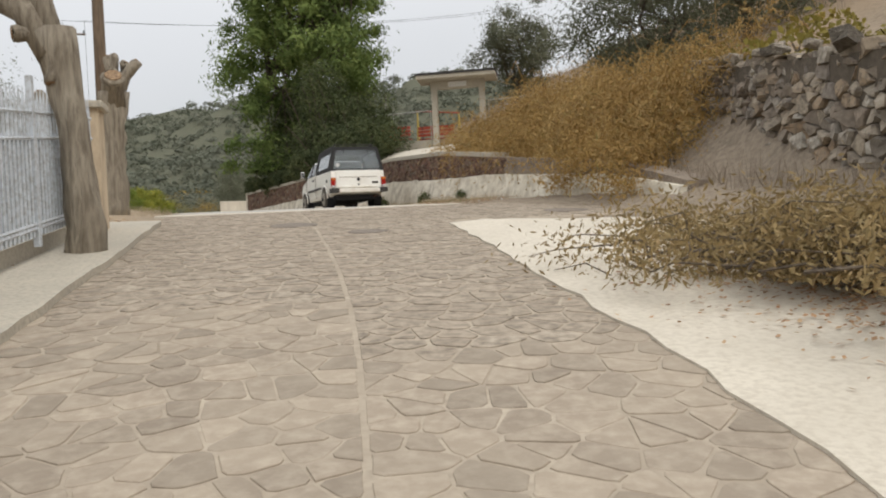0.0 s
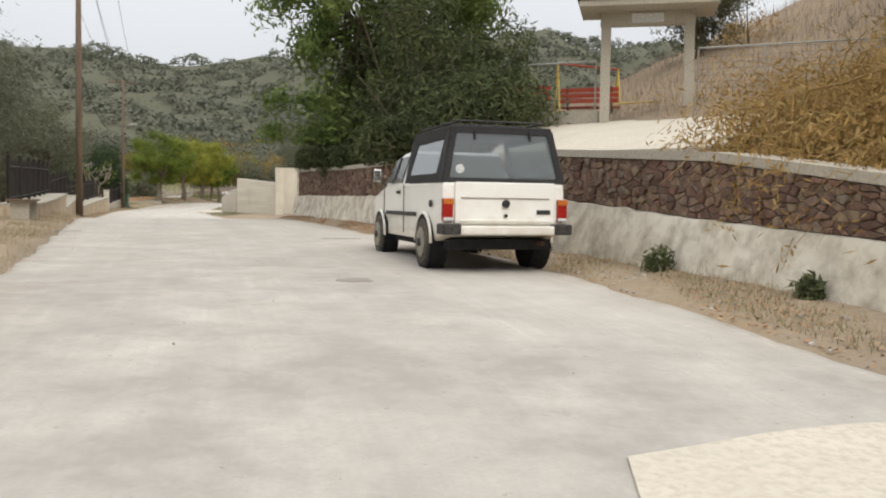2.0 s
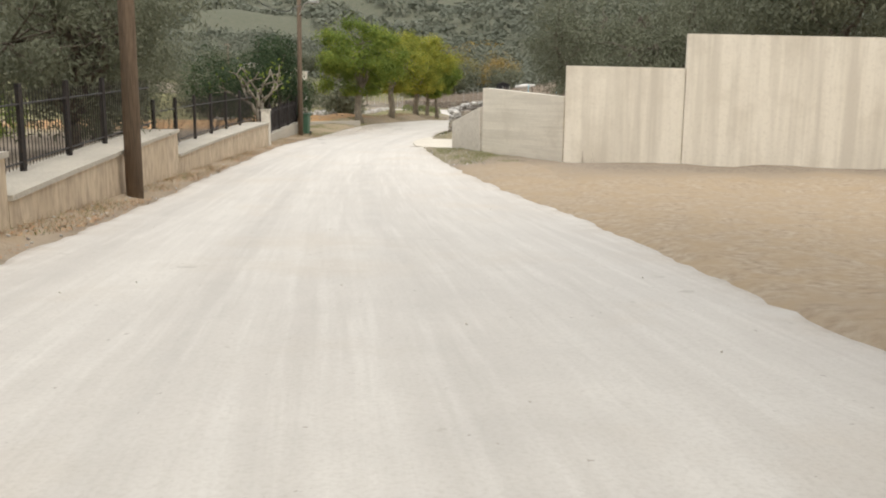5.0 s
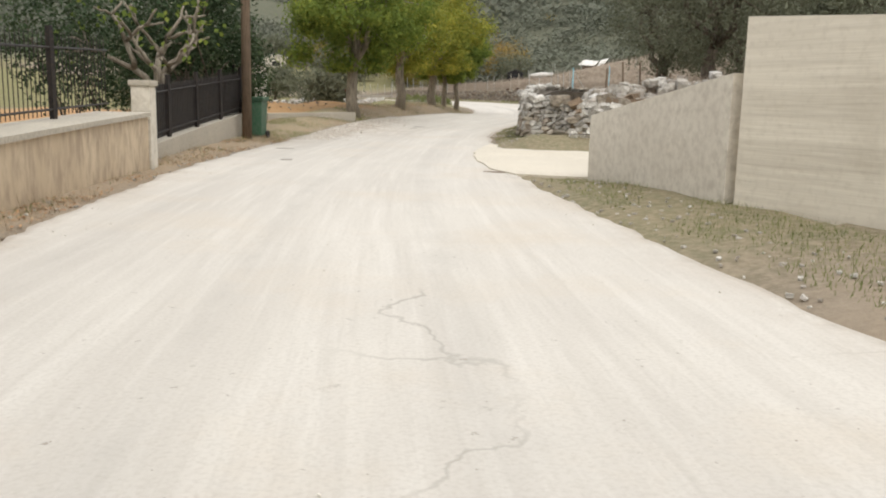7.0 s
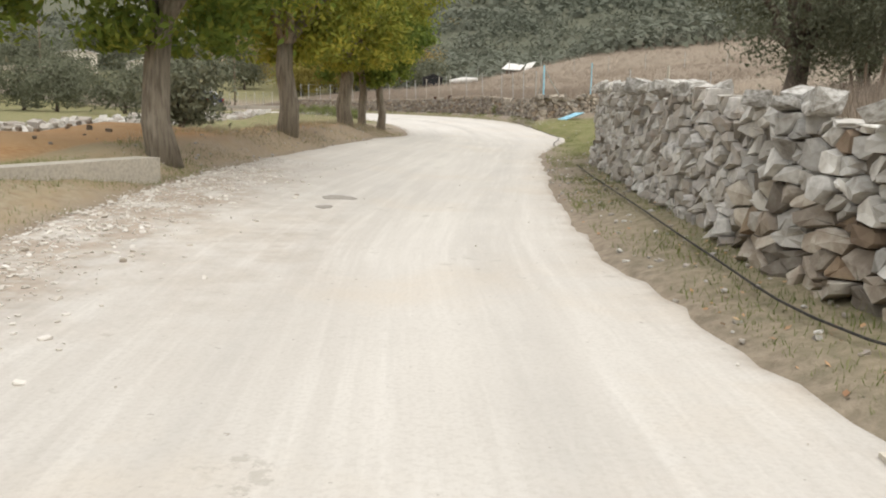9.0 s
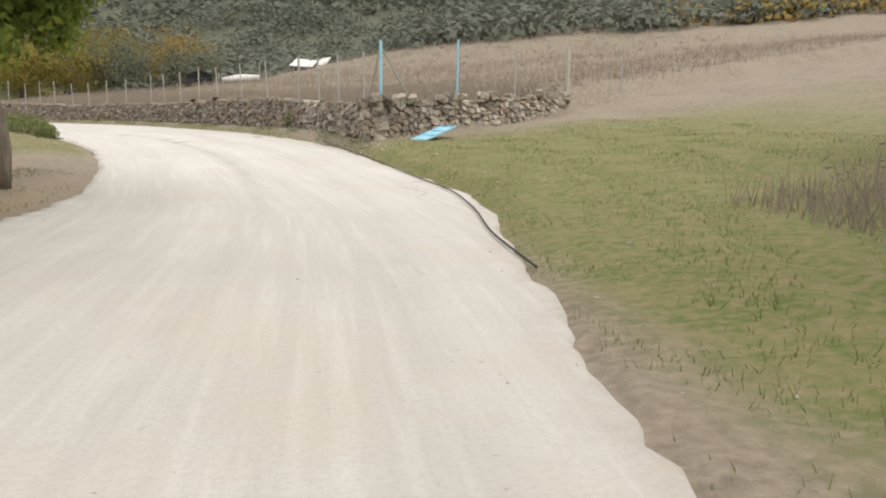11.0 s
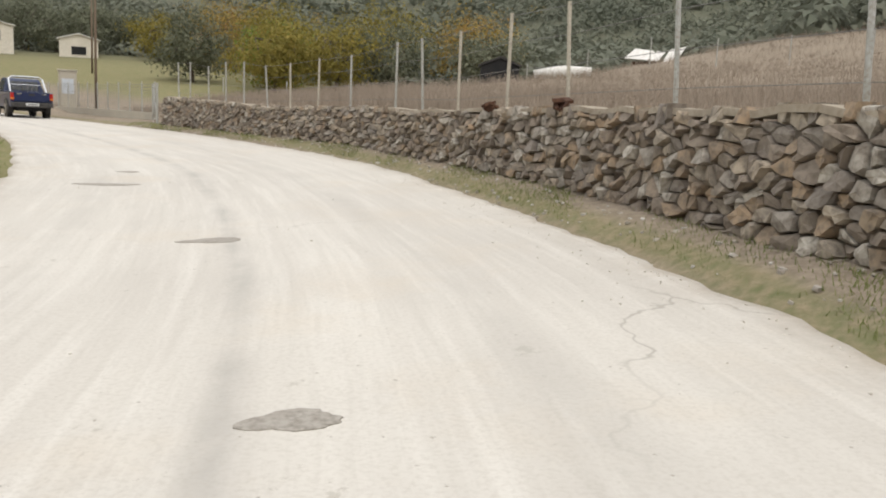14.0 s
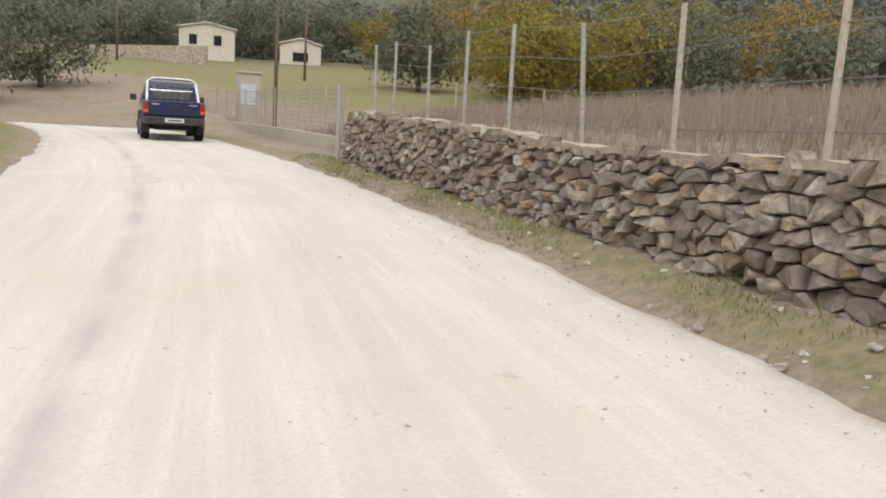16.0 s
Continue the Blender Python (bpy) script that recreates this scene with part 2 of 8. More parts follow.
M_GOLD = isle("golden_olive_foliage", [(0.235, 0.195, 0.045), (0.33, 0.265, 0.06), (0.19, 0.175, 0.045), (0.37, 0.27, 0.065)], patch=0.35, trans=0.35)
M_LITTER = isle("fallen_leaves", [(0.36, 0.19, 0.095), (0.44, 0.27, 0.14), (0.27, 0.15, 0.08), (0.50, 0.36, 0.21)])
M_CHIP = isle("pale_chippings", [(0.66, 0.62, 0.55), (0.56, 0.52, 0.46), (0.48, 0.43, 0.36), (0.70, 0.66, 0.60)], 0.95)
M_RUBBLE = isle("stone_rubble", [(0.60, 0.57, 0.51), (0.44, 0.40, 0.34), (0.31, 0.26, 0.21), (0.68, 0.65, 0.60)], 0.95, 12, 0.6)
M_RUBBLEB = isle("brown_rubble", [(0.29, 0.24, 0.19), (0.19, 0.155, 0.12), (0.40, 0.345, 0.27), (0.33, 0.24, 0.155), (0.24, 0.21, 0.18), (0.48, 0.44, 0.37)], 0.95, 12, 0.6)


def glass_mat(name, tint, rough=0.05):
    m, n, l, b = nodemat(name, rough, 0, 0.5)
    b.inputs["Base Color"].default_value = (*tint, 1)
    b.inputs["Transmission Weight"].default_value = 0.85
    b.inputs["IOR"].default_value = 1.45
    return m


def paint(name, c, rough=0.35, dirt=(0.36, 0.31, 0.24), spec=0.5, coat=0.3, amount=0.45, mud=0.0):
    m, n, l, b = nodemat(name, rough, 0, spec)
    tc = n.new("ShaderNodeTexCoord")
    f, raw = noise_fac(n, l, tc.outputs["Object"], 2.2, 6, 0.52, 0.78)
    g, _ = noise_fac(n, l, tc.outputs["Object"], 22, 4, 0.55, 0.8)
    k = n.new("ShaderNodeMath")
    k.operation = "MULTIPLY"
    k.inputs[1].default_value = amount
    l.new(f, k.inputs[0])
    c1 = mixc(n, l, k.outputs[0], c, dirt)
    k2 = n.new("ShaderNodeMath")
    k2.operation = "MULTIPLY"
    k2.inputs[1].default_value = amount * 0.5
    l.new(g, k2.inputs[0])
    c1 = mixc(n, l, k2.outputs[0], c1, dirt)
    if mud:
        sp = n.new("ShaderNodeSeparateXYZ")
        l.new(tc.outputs["Object"], sp.inputs[0])
        h, _ = noise_fac(n, l, tc.outputs["Object"], 5, 6, 0.3, 0.7)
        ad = n.new("ShaderNodeMath")
        ad.operation = "MULTIPLY_ADD"
        ad.inputs[1].default_value = 0.22
        l.new(h, ad.inputs[0])
        l.new(sp.outputs["Z"], ad.inputs[2])
        mr = n.new("ShaderNodeMapRange")
        mr.inputs["From Min"].default_value, mr.inputs["From Max"].default_value = 0.40, 0.72
        mr.inputs["To Min"].default_value, mr.inputs["To Max"].default_value = mud, 0.0
        l.new(ad.outputs[0], mr.inputs["Value"])
        c1 = mixc(n, l, mr.outputs[0], c1, dirt)
    l.new(c1, b.inputs["Base Color"])
    b.inputs["Coat Weight"].default_value = coat
    b.inputs["Coat Roughness"].default_value = 0.15
    return m


M_WHITECAR = paint("cream_white_car_paint", (0.90, 0.885, 0.82), 0.4, (0.48, 0.38, 0.26), amount=0.3, mud=0.6)
M_BLUECAR = paint("dark_blue_car_paint", (0.008, 0.017, 0.062), 0.28, (0.12, 0.11, 0.10), amount=0.15)
M_BLACKPL = surf("black_plastic", (0.022, 0.022, 0.023), (0.032, 0.031, 0.03), (0.09, 0.08, 0.07), 3, 25, 0.6, bmp=0.1)
M_CANVAS = surf("black_canvas", (0.02, 0.02, 0.021), (0.03, 0.03, 0.03), (0.042, 0.04, 0.038), 3, 40, 0.75, bmp=0.15)
M_CHROME = surf("chrome_tube", (0.72, 0.72, 0.72), (0.62, 0.62, 0.62), None, 3, 25, 0.18, 1.0, bmp=0)
M_GLASS = glass_mat("car_glass", (0.55, 0.60, 0.62))
M_DGLASS = surf("smoked_glass", (0.045, 0.05, 0.055), (0.06, 0.065, 0.07), (0.12, 0.12, 0.12), 3, 12, 0.12, 0, bmp=0, spec=0.6)
M_REDLAMP = surf("red_lamp_lens", (0.42, 0.02, 0.015), (0.36, 0.016, 0.012), None, 9, 40, 0.2, bmp=0, spec=0.6)
M_ORANGE = surf("orange_lamp_lens", (0.62, 0.19, 0.03), (0.55, 0.15, 0.03), None, 9, 40, 0.2, bmp=0, spec=0.6)
M_PLATE = surf("white_plate", (0.75, 0.75, 0.73), (0.7, 0.7, 0.68), None, 9, 40, 0.4, bmp=0)
M_RIM = surf("dusty_steel_rim", (0.42, 0.385, 0.32), (0.34, 0.31, 0.26), (0.16, 0.14, 0.12), 9, 30, 0.6, 0.4, bmp=0.1)


def scaled(n, l, fac, k):
    m = n.new("ShaderNodeMath")
    m.operation = "MULTIPLY"
    m.inputs[1].default_value = k
    l.new(fac, m.inputs[0])
    return m.outputs[0]


def times(n, l, a, b):
    m = n.new("ShaderNodeMath")
    m.operation = "MULTIPLY"
    l.new(a, m.inputs[0])
    l.new(b, m.inputs[1])
    return m.outputs[0]


def attr(n, name, out="Fac"):
    a = n.new("ShaderNodeAttribute")
    a.attribute_name = name
    return a.outputs[out]


def road_mat():
    """Dusty concrete: streaks along the way of the wheels, worn grey stretches, pits, cracks and dirt at the edges."""
    m, n, l, b = nodemat("dusty_concrete_road", 0.93)
    v = n.new("ShaderNodeTexCoord").outputs["Object"]
    mp = n.new("ShaderNodeMapping")
    mp.inputs["Scale"].default_value = (1.0, 0.045, 1.0)
    l.new(attr(n, "along", "Vector"), mp.inputs[0])
    w = mp.outputs[0]
    f1, _ = noise_fac(n, l, v, 0.3, 5)
    c = mixc(n, l, f1, (0.575, 0.538, 0.478), (0.515, 0.48, 0.428))
    f2, _ = noise_fac(n, l, w, 1.5, 5, 0.40, 0.62)
    c = mixc(n, l, scaled(n, l, f2, 0.55), c, (0.455, 0.42, 0.372))
    f3, _ = noise_fac(n, l, w, 7, 4, 0.48, 0.68)
    c = mixc(n, l, scaled(n, l, f3, 0.45), c, (0.64, 0.605, 0.545))
    f4, _ = noise_fac(n, l, w, 16, 3, 0.50, 0.70)
    c = mixc(n, l, scaled(n, l, f4, 0.25), c, (0.42, 0.39, 0.34))
    f5, _ = noise_fac(n, l, v, 0.55, 6, 0.52, 0.72, 0.65)
    c = mixc(n, l, scaled(n, l, f5, 0.5), c, (0.53, 0.455, 0.36))
    grey = attr(n, "grey")
    f6, _ = noise_fac(n, l, v, 1.1, 7, 0.30, 0.62, 0.7)
    c = mixc(n, l, times(n, l, grey, f6), c, (0.335, 0.315, 0.285))
    vo = n.new("ShaderNodeTexVoronoi")
    vo.feature = "DISTANCE_TO_EDGE"
    vo.inputs["Scale"].default_value = 0.36
    wob = n.new("ShaderNodeTexNoise")
    wob.inputs["Scale"].default_value, wob.inputs["Detail"].default_value = 1.3, 7
    l.new(v, wob.inputs["Vector"])
    wv = n.new("ShaderNodeVectorMath")
    wv.operation = "MULTIPLY_ADD"
    l.new(wob.outputs["Color"], wv.inputs[0])
    wv.inputs[1].default_value = (1.4, 1.4, 0)
    l.new(v, wv.inputs[2])
    l.new(wv.outputs[0], vo.inputs["Vector"])
    cr = n.new("ShaderNodeMapRange")
    cr.inputs["From Min"].default_value, cr.inputs["From Max"].default_value = 0.002, 0.010
    cr.inputs["To Min"].default_value, cr.inputs["To Max"].default_value = 0.55, 0.0
    l.new(vo.outputs["Distance"], cr.inputs["Value"])
    f7, _ = noise_fac(n, l, v, 0.21, 3, 0.56, 0.64)
    c = mixc(n, l, times(n, l, cr.outputs[0], f7), c, (0.25, 0.22, 0.185))
    f8, _ = noise_fac(n, l, v, 1.9, 9, 0.645, 0.675, 0.72)
    c = mixc(n, l, scaled(n, l, f8, 0.6), c, (0.36, 0.325, 0.275))
    f9, _ = noise_fac(n, l, v, 0.9, 5, 0.3, 0.6)
    c = mixc(n, l, times(n, l, attr(n, "wheel_tracks"), f9), c, (0.37, 0.345, 0.31))
    fa, _ = noise_fac(n, l, v, 1.7, 8, 0.40, 0.58, 0.7)
    fb, _ = noise_fac(n, l, v, 7, 6, 0.4, 0.65)
    c = mixc(n, l, times(n, l, attr(n, "edge_dirt"), fa), c, mixc(n, l, fb, (0.40, 0.33, 0.26), (0.29, 0.24, 0.185)))
    fp, _ = noise_fac(n, l, v, 13, 3, 0.70, 0.745)
    c = mixc(n, l, scaled(n, l, fp, 0.7), c, (0.24, 0.205, 0.165))
    fg, raw = noise_fac(n, l, v, 38, 6, 0.45, 0.75)
    c = mixc(n, l, scaled(n, l, fg, 0.4), c, (0.36, 0.32, 0.27))
    l.new(c, b.inputs["Base Color"])
    bump(n, l, b, raw, 0.3, 0.012)
    return m


M_ROAD = road_mat()


def ground_mat():
    m, n, l, b = nodemat("field_ground", 1.0, 0, 0.1)
    tc = n.new("ShaderNodeTexCoord")
    v = tc.outputs["Object"]
    at = n.new("ShaderNodeAttribute")
    at.attribute_name = "cover"
    sep = n.new("ShaderNodeSeparateColor")
    l.new(at.outputs["Color"], sep.inputs[0])
    f1, _ = noise_fac(n, l, v, 0.6, 6)
    f2, raw = noise_fac(n, l, v, 9, 7, 0.38, 0.68)
    f3, _ = noise_fac(n, l, v, 2.2, 5, 0.4, 0.7)
    dry = mixc(n, l, f1, (0.25, 0.20, 0.15), (0.185, 0.15, 0.113))
    dry = mixc(n, l, f2, dry, (0.32, 0.265, 0.20))
    grn = mixc(n, l, f3, (0.12, 0.15, 0.045), (0.21, 0.19, 0.085))
    grn = mixc(n, l, f2, grn, (0.25, 0.205, 0.11))
    red = mixc(n, l, f3, (0.36, 0.195, 0.085), (0.28, 0.15, 0.068))
    red = mixc(n, l, f2, red, (0.42, 0.26, 0.13))
    red = mixc(n, l, f1, red, (0.38, 0.245, 0.13))
    lit = mixc(n, l, f2, (0.42, 0.345, 0.25), (0.26, 0.19, 0.125))
    lit = mixc(n, l, f3, lit, (0.36, 0.27, 0.17))
    c = mixc(n, l, sep.outputs[0], dry, red)
    c = mixc(n, l, sep.outputs[1], c, grn)
    c = mixc(n, l, sep.outputs[2], c, lit)
    scr = mixc(n, l, f1, (0.105, 0.112, 0.078), (0.14, 0.132, 0.095))
    scr = mixc(n, l, f3, scr, (0.085, 0.092, 0.065))
    c = mixc(n, l, at.outputs["Alpha"], c, scr)
    l.new(c, b.inputs["Base Color"])
    bump(n, l, b, raw, 0.8, 0.05)
    return m


M_GROUND = ground_mat()


# ---- building helpers ----
def mesh_of(name, verts, faces, mats=(), smooth=False):
    me = bpy.data.meshes.new(name)
    me.from_pydata([tuple(v) for v in verts], [], [tuple(f) for f in faces])
    for m in mats:
        me.materials.append(m)
    if smooth:
        me.polygons.foreach_set("use_smooth", [True] * len(me.polygons))
    me.update()
    return me


def quads_mesh(name, co, mat, nside=4):
    """Loose polygons of nside corners each, from an array of corners."""
    co = np.asarray(co, dtype=np.float32).reshape(-1, 3)
    n = len(co) // nside
    me = bpy.data.meshes.new(name)
    me.vertices.add(len(co))
    me.vertices.foreach_set("co", co.ravel())
    me.loops.add(len(co))
    me.loops.foreach_set("vertex_index", np.arange(len(co), dtype=np.int32))
    me.polygons.add(n)
    me.polygons.foreach_set("loop_start", np.arange(n, dtype=np.int32) * nside)
    me.polygons.foreach_set("loop_total", np.full(n, nside, dtype=np.int32))
    me.polygons.foreach_set("use_smooth", np.zeros(n, dtype=bool))
    me.materials.append(mat)
    me.update(calc_edges=True)
    return me


def thing(name, label, category, group="", kind="", loc=(0, 0, 0), rz=0):
    e = new(name)
    e.empty_display_size = 0.1
    e.matrix_world = pose(*loc, 0, 0, rz)
    return tagged(e, label, category, group, kind)


def part(name, bm, material, parent, label="", smooth=False):
    me = bpy.data.meshes.new(name)
    bm.to_mesh(me)
    bm.free()
    me.materials.append(material)
    if smooth:
        me.polygons.foreach_set("use_smooth", [True] * len(me.polygons))
    ob = new(name, me)
    ob.parent = parent
    return tagged(ob, label)


def mpart(name, me, parent, label=""):
    ob = new(name, me)
    ob.parent = parent
    return tagged(ob, label)


def box(bm, x0, y0, z0, x1, y1, z1, bev=0.0):
    r = bmesh.ops.create_cube(bm, size=1, matrix=Matrix.Translation(((x0 + x1) / 2, (y0 + y1) / 2, (z0 + z1) / 2)) @ Matrix.Diagonal((abs(x1 - x0), abs(y1 - y0), abs(z1 - z0), 1)))
    if bev:
        ed = {e for v in r["verts"] for e in v.link_edges}
        bmesh.ops.bevel(bm, geom=list(ed), offset=bev, segments=2, affect="EDGES", profile=0.6)
    return bm


def boxm(x0, y0, z0, x1, y1, z1, bev=0.0):
    return box(bmesh.new(), x0, y0, z0, x1, y1, z1, bev)


def tube(bm, pts, radii, seg=8, cap=True):
    """A tapered tube through the points."""
    pts = [Vector(p) for p in pts]
    if not hasattr(radii, "__len__"):
        radii = [radii] * len(pts)
    rings = []
    up = Vector((0, 0, 1))
    for i, p in enumerate(pts):
        d = (pts[min(i + 1, len(pts) - 1)] - pts[max(i - 1, 0)]).normalized()
        a = d.cross(up if abs(d.z) < 0.95 else Vector((1, 0, 0))).normalized()
        c = d.cross(a)
        rings.append([bm.verts.new(p + (a * math.cos(q) + c * math.sin(q)) * radii[i]) for q in [2 * math.pi * k / seg for k in range(seg)]])
    for r0, r1 in zip(rings, rings[1:]):
        for k in range(seg):
            bm.faces.new((r0[k], r0[(k + 1) % seg], r1[(k + 1) % seg], r1[k]))
    if cap:
        bm.faces.new(rings[0][::-1])
        bm.faces.new(rings[-1])
    return bm


def tubem(pts, radii, seg=8):
    return tube(bmesh.new(), pts, radii, seg)


# ---- the line of the road ----
CL = [(1.4, -14, -2.0), (0, 0, 0), (-0.69, 6.26, 0.92), (-1.97, 12.91, 1.74), (-2.93, 16.42, 2.04), (-4.22, 20.08, 2.21), (-7.41, 27.98, 2.39),
      (-10.97, 36.35, 2.45), (-13.0, 40.62, 2.38), (-17.19, 49.38, 2.10), (-20.95, 58.19, 2.05), (-24.17, 67.1, 2.14), (-26.54, 76.45, 2.25), (-27.33, 81.11, 2.34),
      (-27.99, 90.26, 2.44), (-28.72, 99.1, 2.51), (-29.55, 103.41, 2.58), (-32.03, 111.88, 2.81), (-35.38, 120.2, 2.96), (-37.3, 123.86, 3.0), (-39.43, 127.32, 3.03), (-41.73, 130.42, 3.07)]
CL += [(-46.9, 135.7, 3.12), (-52.4, 140.6, 3.16), (-58.8, 145.5, 3.2), (-67.0, 150.6, 3.25), (-78.0, 155.0, 3.3), (-92.0, 158.0, 3.3), (-110.0, 159.0, 3.2)]


def spline(pts, step=0.5):
    p = [Vector(q) for q in pts]
    p = [2 * p[0] - p[1]] + p + [2 * p[-1] - p[-2]]
    out = []
    for i in range(1, len(p) - 2):
        n = max(2, int((p[i + 1] - p[i]).length / step))
        for k in range(n):
            t = k / n
            a, b, c, d = p[i - 1], p[i], p[i + 1], p[i + 2]
            out.append(0.5 * ((2 * b) + (c - a) * t + (2 * a - 5 * b + 4 * c - d) * t * t + (3 * b - a - 3 * c + d) * t ** 3))
    return out + [p[-2]]


RL = np.array([tuple(v) for v in spline(CL)])
RD = np.gradient(RL[:, :2], axis=0)
RD /= np.linalg.norm(RD, axis=1)[:, None]
RS = np.concatenate([[0], np.cumsum(np.hypot(*np.diff(RL[:, :2], axis=0).T))])
RS -= RS[np.argmin(np.hypot(RL[:, 0], RL[:, 1]))]


def tilt_of(s, l):
    """The bend is banked: its outer side lies higher."""
    t = np.clip((np.asarray(s, dtype=float) - 112) / 8, 0, 1) * (1 - np.clip((np.asarray(s, dtype=float) - 150) / 10, 0, 1))
    u = np.clip((np.asarray(s, dtype=float) - 82) / 7, 0, 1) * (1 - np.clip((np.asarray(s, dtype=float) - 101) / 8, 0, 1))
    return 0.05 * t * np.clip(-np.asarray(l, dtype=float), -1.2, 3.0) + 0.065 * u * np.clip(np.asarray(l, dtype=float) - 0.3, 0, 4.5)


def at(s, l, dz=0.0):
    """World place at s metres along the road, l metres to its left, dz above it."""
    x, y, z = (np.interp(s, RS, RL[:, k]) for k in range(3))
    dx, dy = (np.interp(s, RS, RD[:, k]) for k in range(2))
    return Vector((x - dy * l, y + dx * l, z + dz + float(tilt_of(s, l))))


def heading(s):
    dx, dy = (np.interp(s, RS, RD[:, k]) for k in range(2))
    return math.degrees(math.atan2(-dx, dy))


def road_coords(x, y):
    """Arrays of s, l and road height for arrays of places."""
    x, y = np.atleast_1d(x).astype(float), np.atleast_1d(y).astype(float)
    i = np.empty(len(x), dtype=int)
    for k in range(0, len(x), 4000):
        d = (x[k:k + 4000, None] - RL[None, :, 0]) ** 2 + (y[k:k + 4000, None] - RL[None, :, 1]) ** 2
        i[k:k + 4000] = d.argmin(1)
    px, py = x - RL[i, 0], y - RL[i, 1]
    al = px * RD[i, 0] + py * RD[i, 1]
    l = -px * RD[i, 1] + py * RD[i, 0]
    far = np.hypot(px, py) > np.abs(l) + 0.6
    l = np.where(far, np.sign(l + 1e-9) * np.hypot(px, py), l)
    s = RS[i] + al
    return s, l, np.interp(s, RS, RL[:, 2]) + tilt_of(s, l)


def step01(a, b, v):
    t = np.clip((v - a) / (b - a), 0, 1)
    return t * t * (3 - 2 * t)


def tab(s, pairs):
    return np.interp(s, [p[0] for p in pairs], [p[1] for p in pairs])


LEFT_EDGE = [(-14, 2.1), (13, 2.1), (15, 1.9), (22, 2.2), (30, 2.6), (40, 3.0), (62, 3.1), (75, 3.4), (92, 3.5), (104, 3.3), (110, 2.8), (120, 2.8), (128, 3.3), (138, 3.5), (146, 3.1), (154, 2.8), (165, 2.5), (300, 2.6)]
RIGHT_EDGE = [(-14, 1.9), (13, 1.9), (15.5, 3.5), (17.5, 3.4), (24, 3.6), (30, 3.0), (42, 3.0), (50, 3.6), (58, 3.2), (64, 2.8), (70, 2.3), (74, 1.9), (80, 1.8), (90, 1.4), (98, 1.25), (103, 1.8), (108, 2.8), (118, 3.0), (123, 2.85), (128, 2.7), (140, 2.7), (150, 2.3), (160, 2.5), (300, 2.8)]


# ---- the ground: one sheet with banks, fields and hills ----
def terrain(x, y):
    x, y = np.atleast_1d(x).astype(float), np.atleast_1d(y).astype(float)
    s, l, z = road_coords(x, y)
    r = -l
    g = np.full(len(x), -0.06)
    le, re = tab(s, LEFT_EDGE), tab(s, RIGHT_EDGE)
    # left of the road
    lw = step01(36, 40, s) * (1 - step01(70.5, 71.5, s))
    left = (0.14 + 0.12 * step01(80, 82, s) * (1 - step01(88, 90, s))) * step01(0, 1.2, l - le) + 0.40 * lw * step01(4.6, 5.8, l) - 0.012 * np.clip(l - 8, 0, 50)
    left = left - 0.35 * step01(86, 92, s) * step01(5, 9, l) + 0.2 * step01(88, 91, s) * (1 - step01(104, 108, s)) * step01(0.1, 0.9, l - le) * (1 - 0.6 * step01(5.5, 9, l))
    left = left + 0.55 * np.exp(-((x + 36.2) / 2.4) ** 2 - ((y - 82.5) / 3.2) ** 2) + 0.35 * np.exp(-((x + 34.6) / 1.2) ** 2 - ((y - 86.5) / 1.6) ** 2)
    # right of the road, stretch by stretch
    a = np.interp(r, [0, 3.2, 4.8, 5.5, 6.5, 8.2, 9.6, 12, 18, 30, 70], [0, 0.0, 0.12, 0.25, 1.0, 1.7, 2.6, 3.5, 6.3, 12.5, 30])
    a2 = np.interp(r, [0, 3.2, 4.8, 5.6, 8, 10, 13, 18, 30, 70], [0, 0.0, 0.12, 1.1, 1.3, 1.75, 2.6, 5.6, 12.0, 30])
    fl = np.interp(r, [0, 3.0, 5.0, 12, 30, 70], [0, 0.05, 0.3, 0.45, 0.7, 1.2])
    a0 = np.interp(r, [0, 4.6, 5.6, 6.3, 7.3, 12, 18, 30, 70], [0, 0.05, 0.35, 0.55, 1.8, 2.8, 5.2, 10.5, 26])
    b = np.interp(r, [0, 4.4, 5.4, 9, 12, 18, 30, 70], [0, 0.12, 1.3, 2.5, 3.5, 6.2, 11.5, 28])
    c = np.interp(r, [0, 4, 16, 17.5, 30, 70], [0, 0.03, 0.05, 3.0, 5.5, 11])
    e = np.interp(r, [0, 1.7, 2.8, 3.2, 4.4, 14, 30, 70], [0, 0.02, 0.22, 0.3, 1.1, 2.1, 3.8, 9])
    f = np.interp(r, [0, 2.0, 4.0, 6, 9, 11, 30, 70], [0, 0.02, 0.32, 0.48, 0.74, 0.95, 3.4, 9])
    h = np.interp(r, [0, 2.65, 3.0, 3.4, 3.9, 4.6, 5.2, 12, 24, 44, 80], [0, 0.02, 0.13, 0.22, 0.3, 0.6, 1.05, 1.8, 3.15, 5.6, 9.9])
    # behind the concrete walls by the driveway
    da = (x + 15.35) * 0.792 + (y - 60.45) * 0.610
    dbc = (y - 60.4) * 0.983 - (x + 15.3) * 0.18
    behind = step01(0.35, 1.3, da) * step01(0.45, 1.4, dbc)
    low = np.interp(r, [0, 3.0, 5, 16], [0, 0.05, 0.22, 0.25]) * (1 - step01(69.6, 71.2, s))
    behind = behind * (1 - step01(70.2, 72.5, s))
    d = np.maximum(low * (1 - behind), np.interp(da, [0, 3, 14, 40], [1.35, 1.8, 3.2, 5.5]) * behind)
    d = d + 0.33 * step01(73.4, 74.9, y) * step01(-24.4, -23.1, x) * step01(70, 72, s)
    right = a0
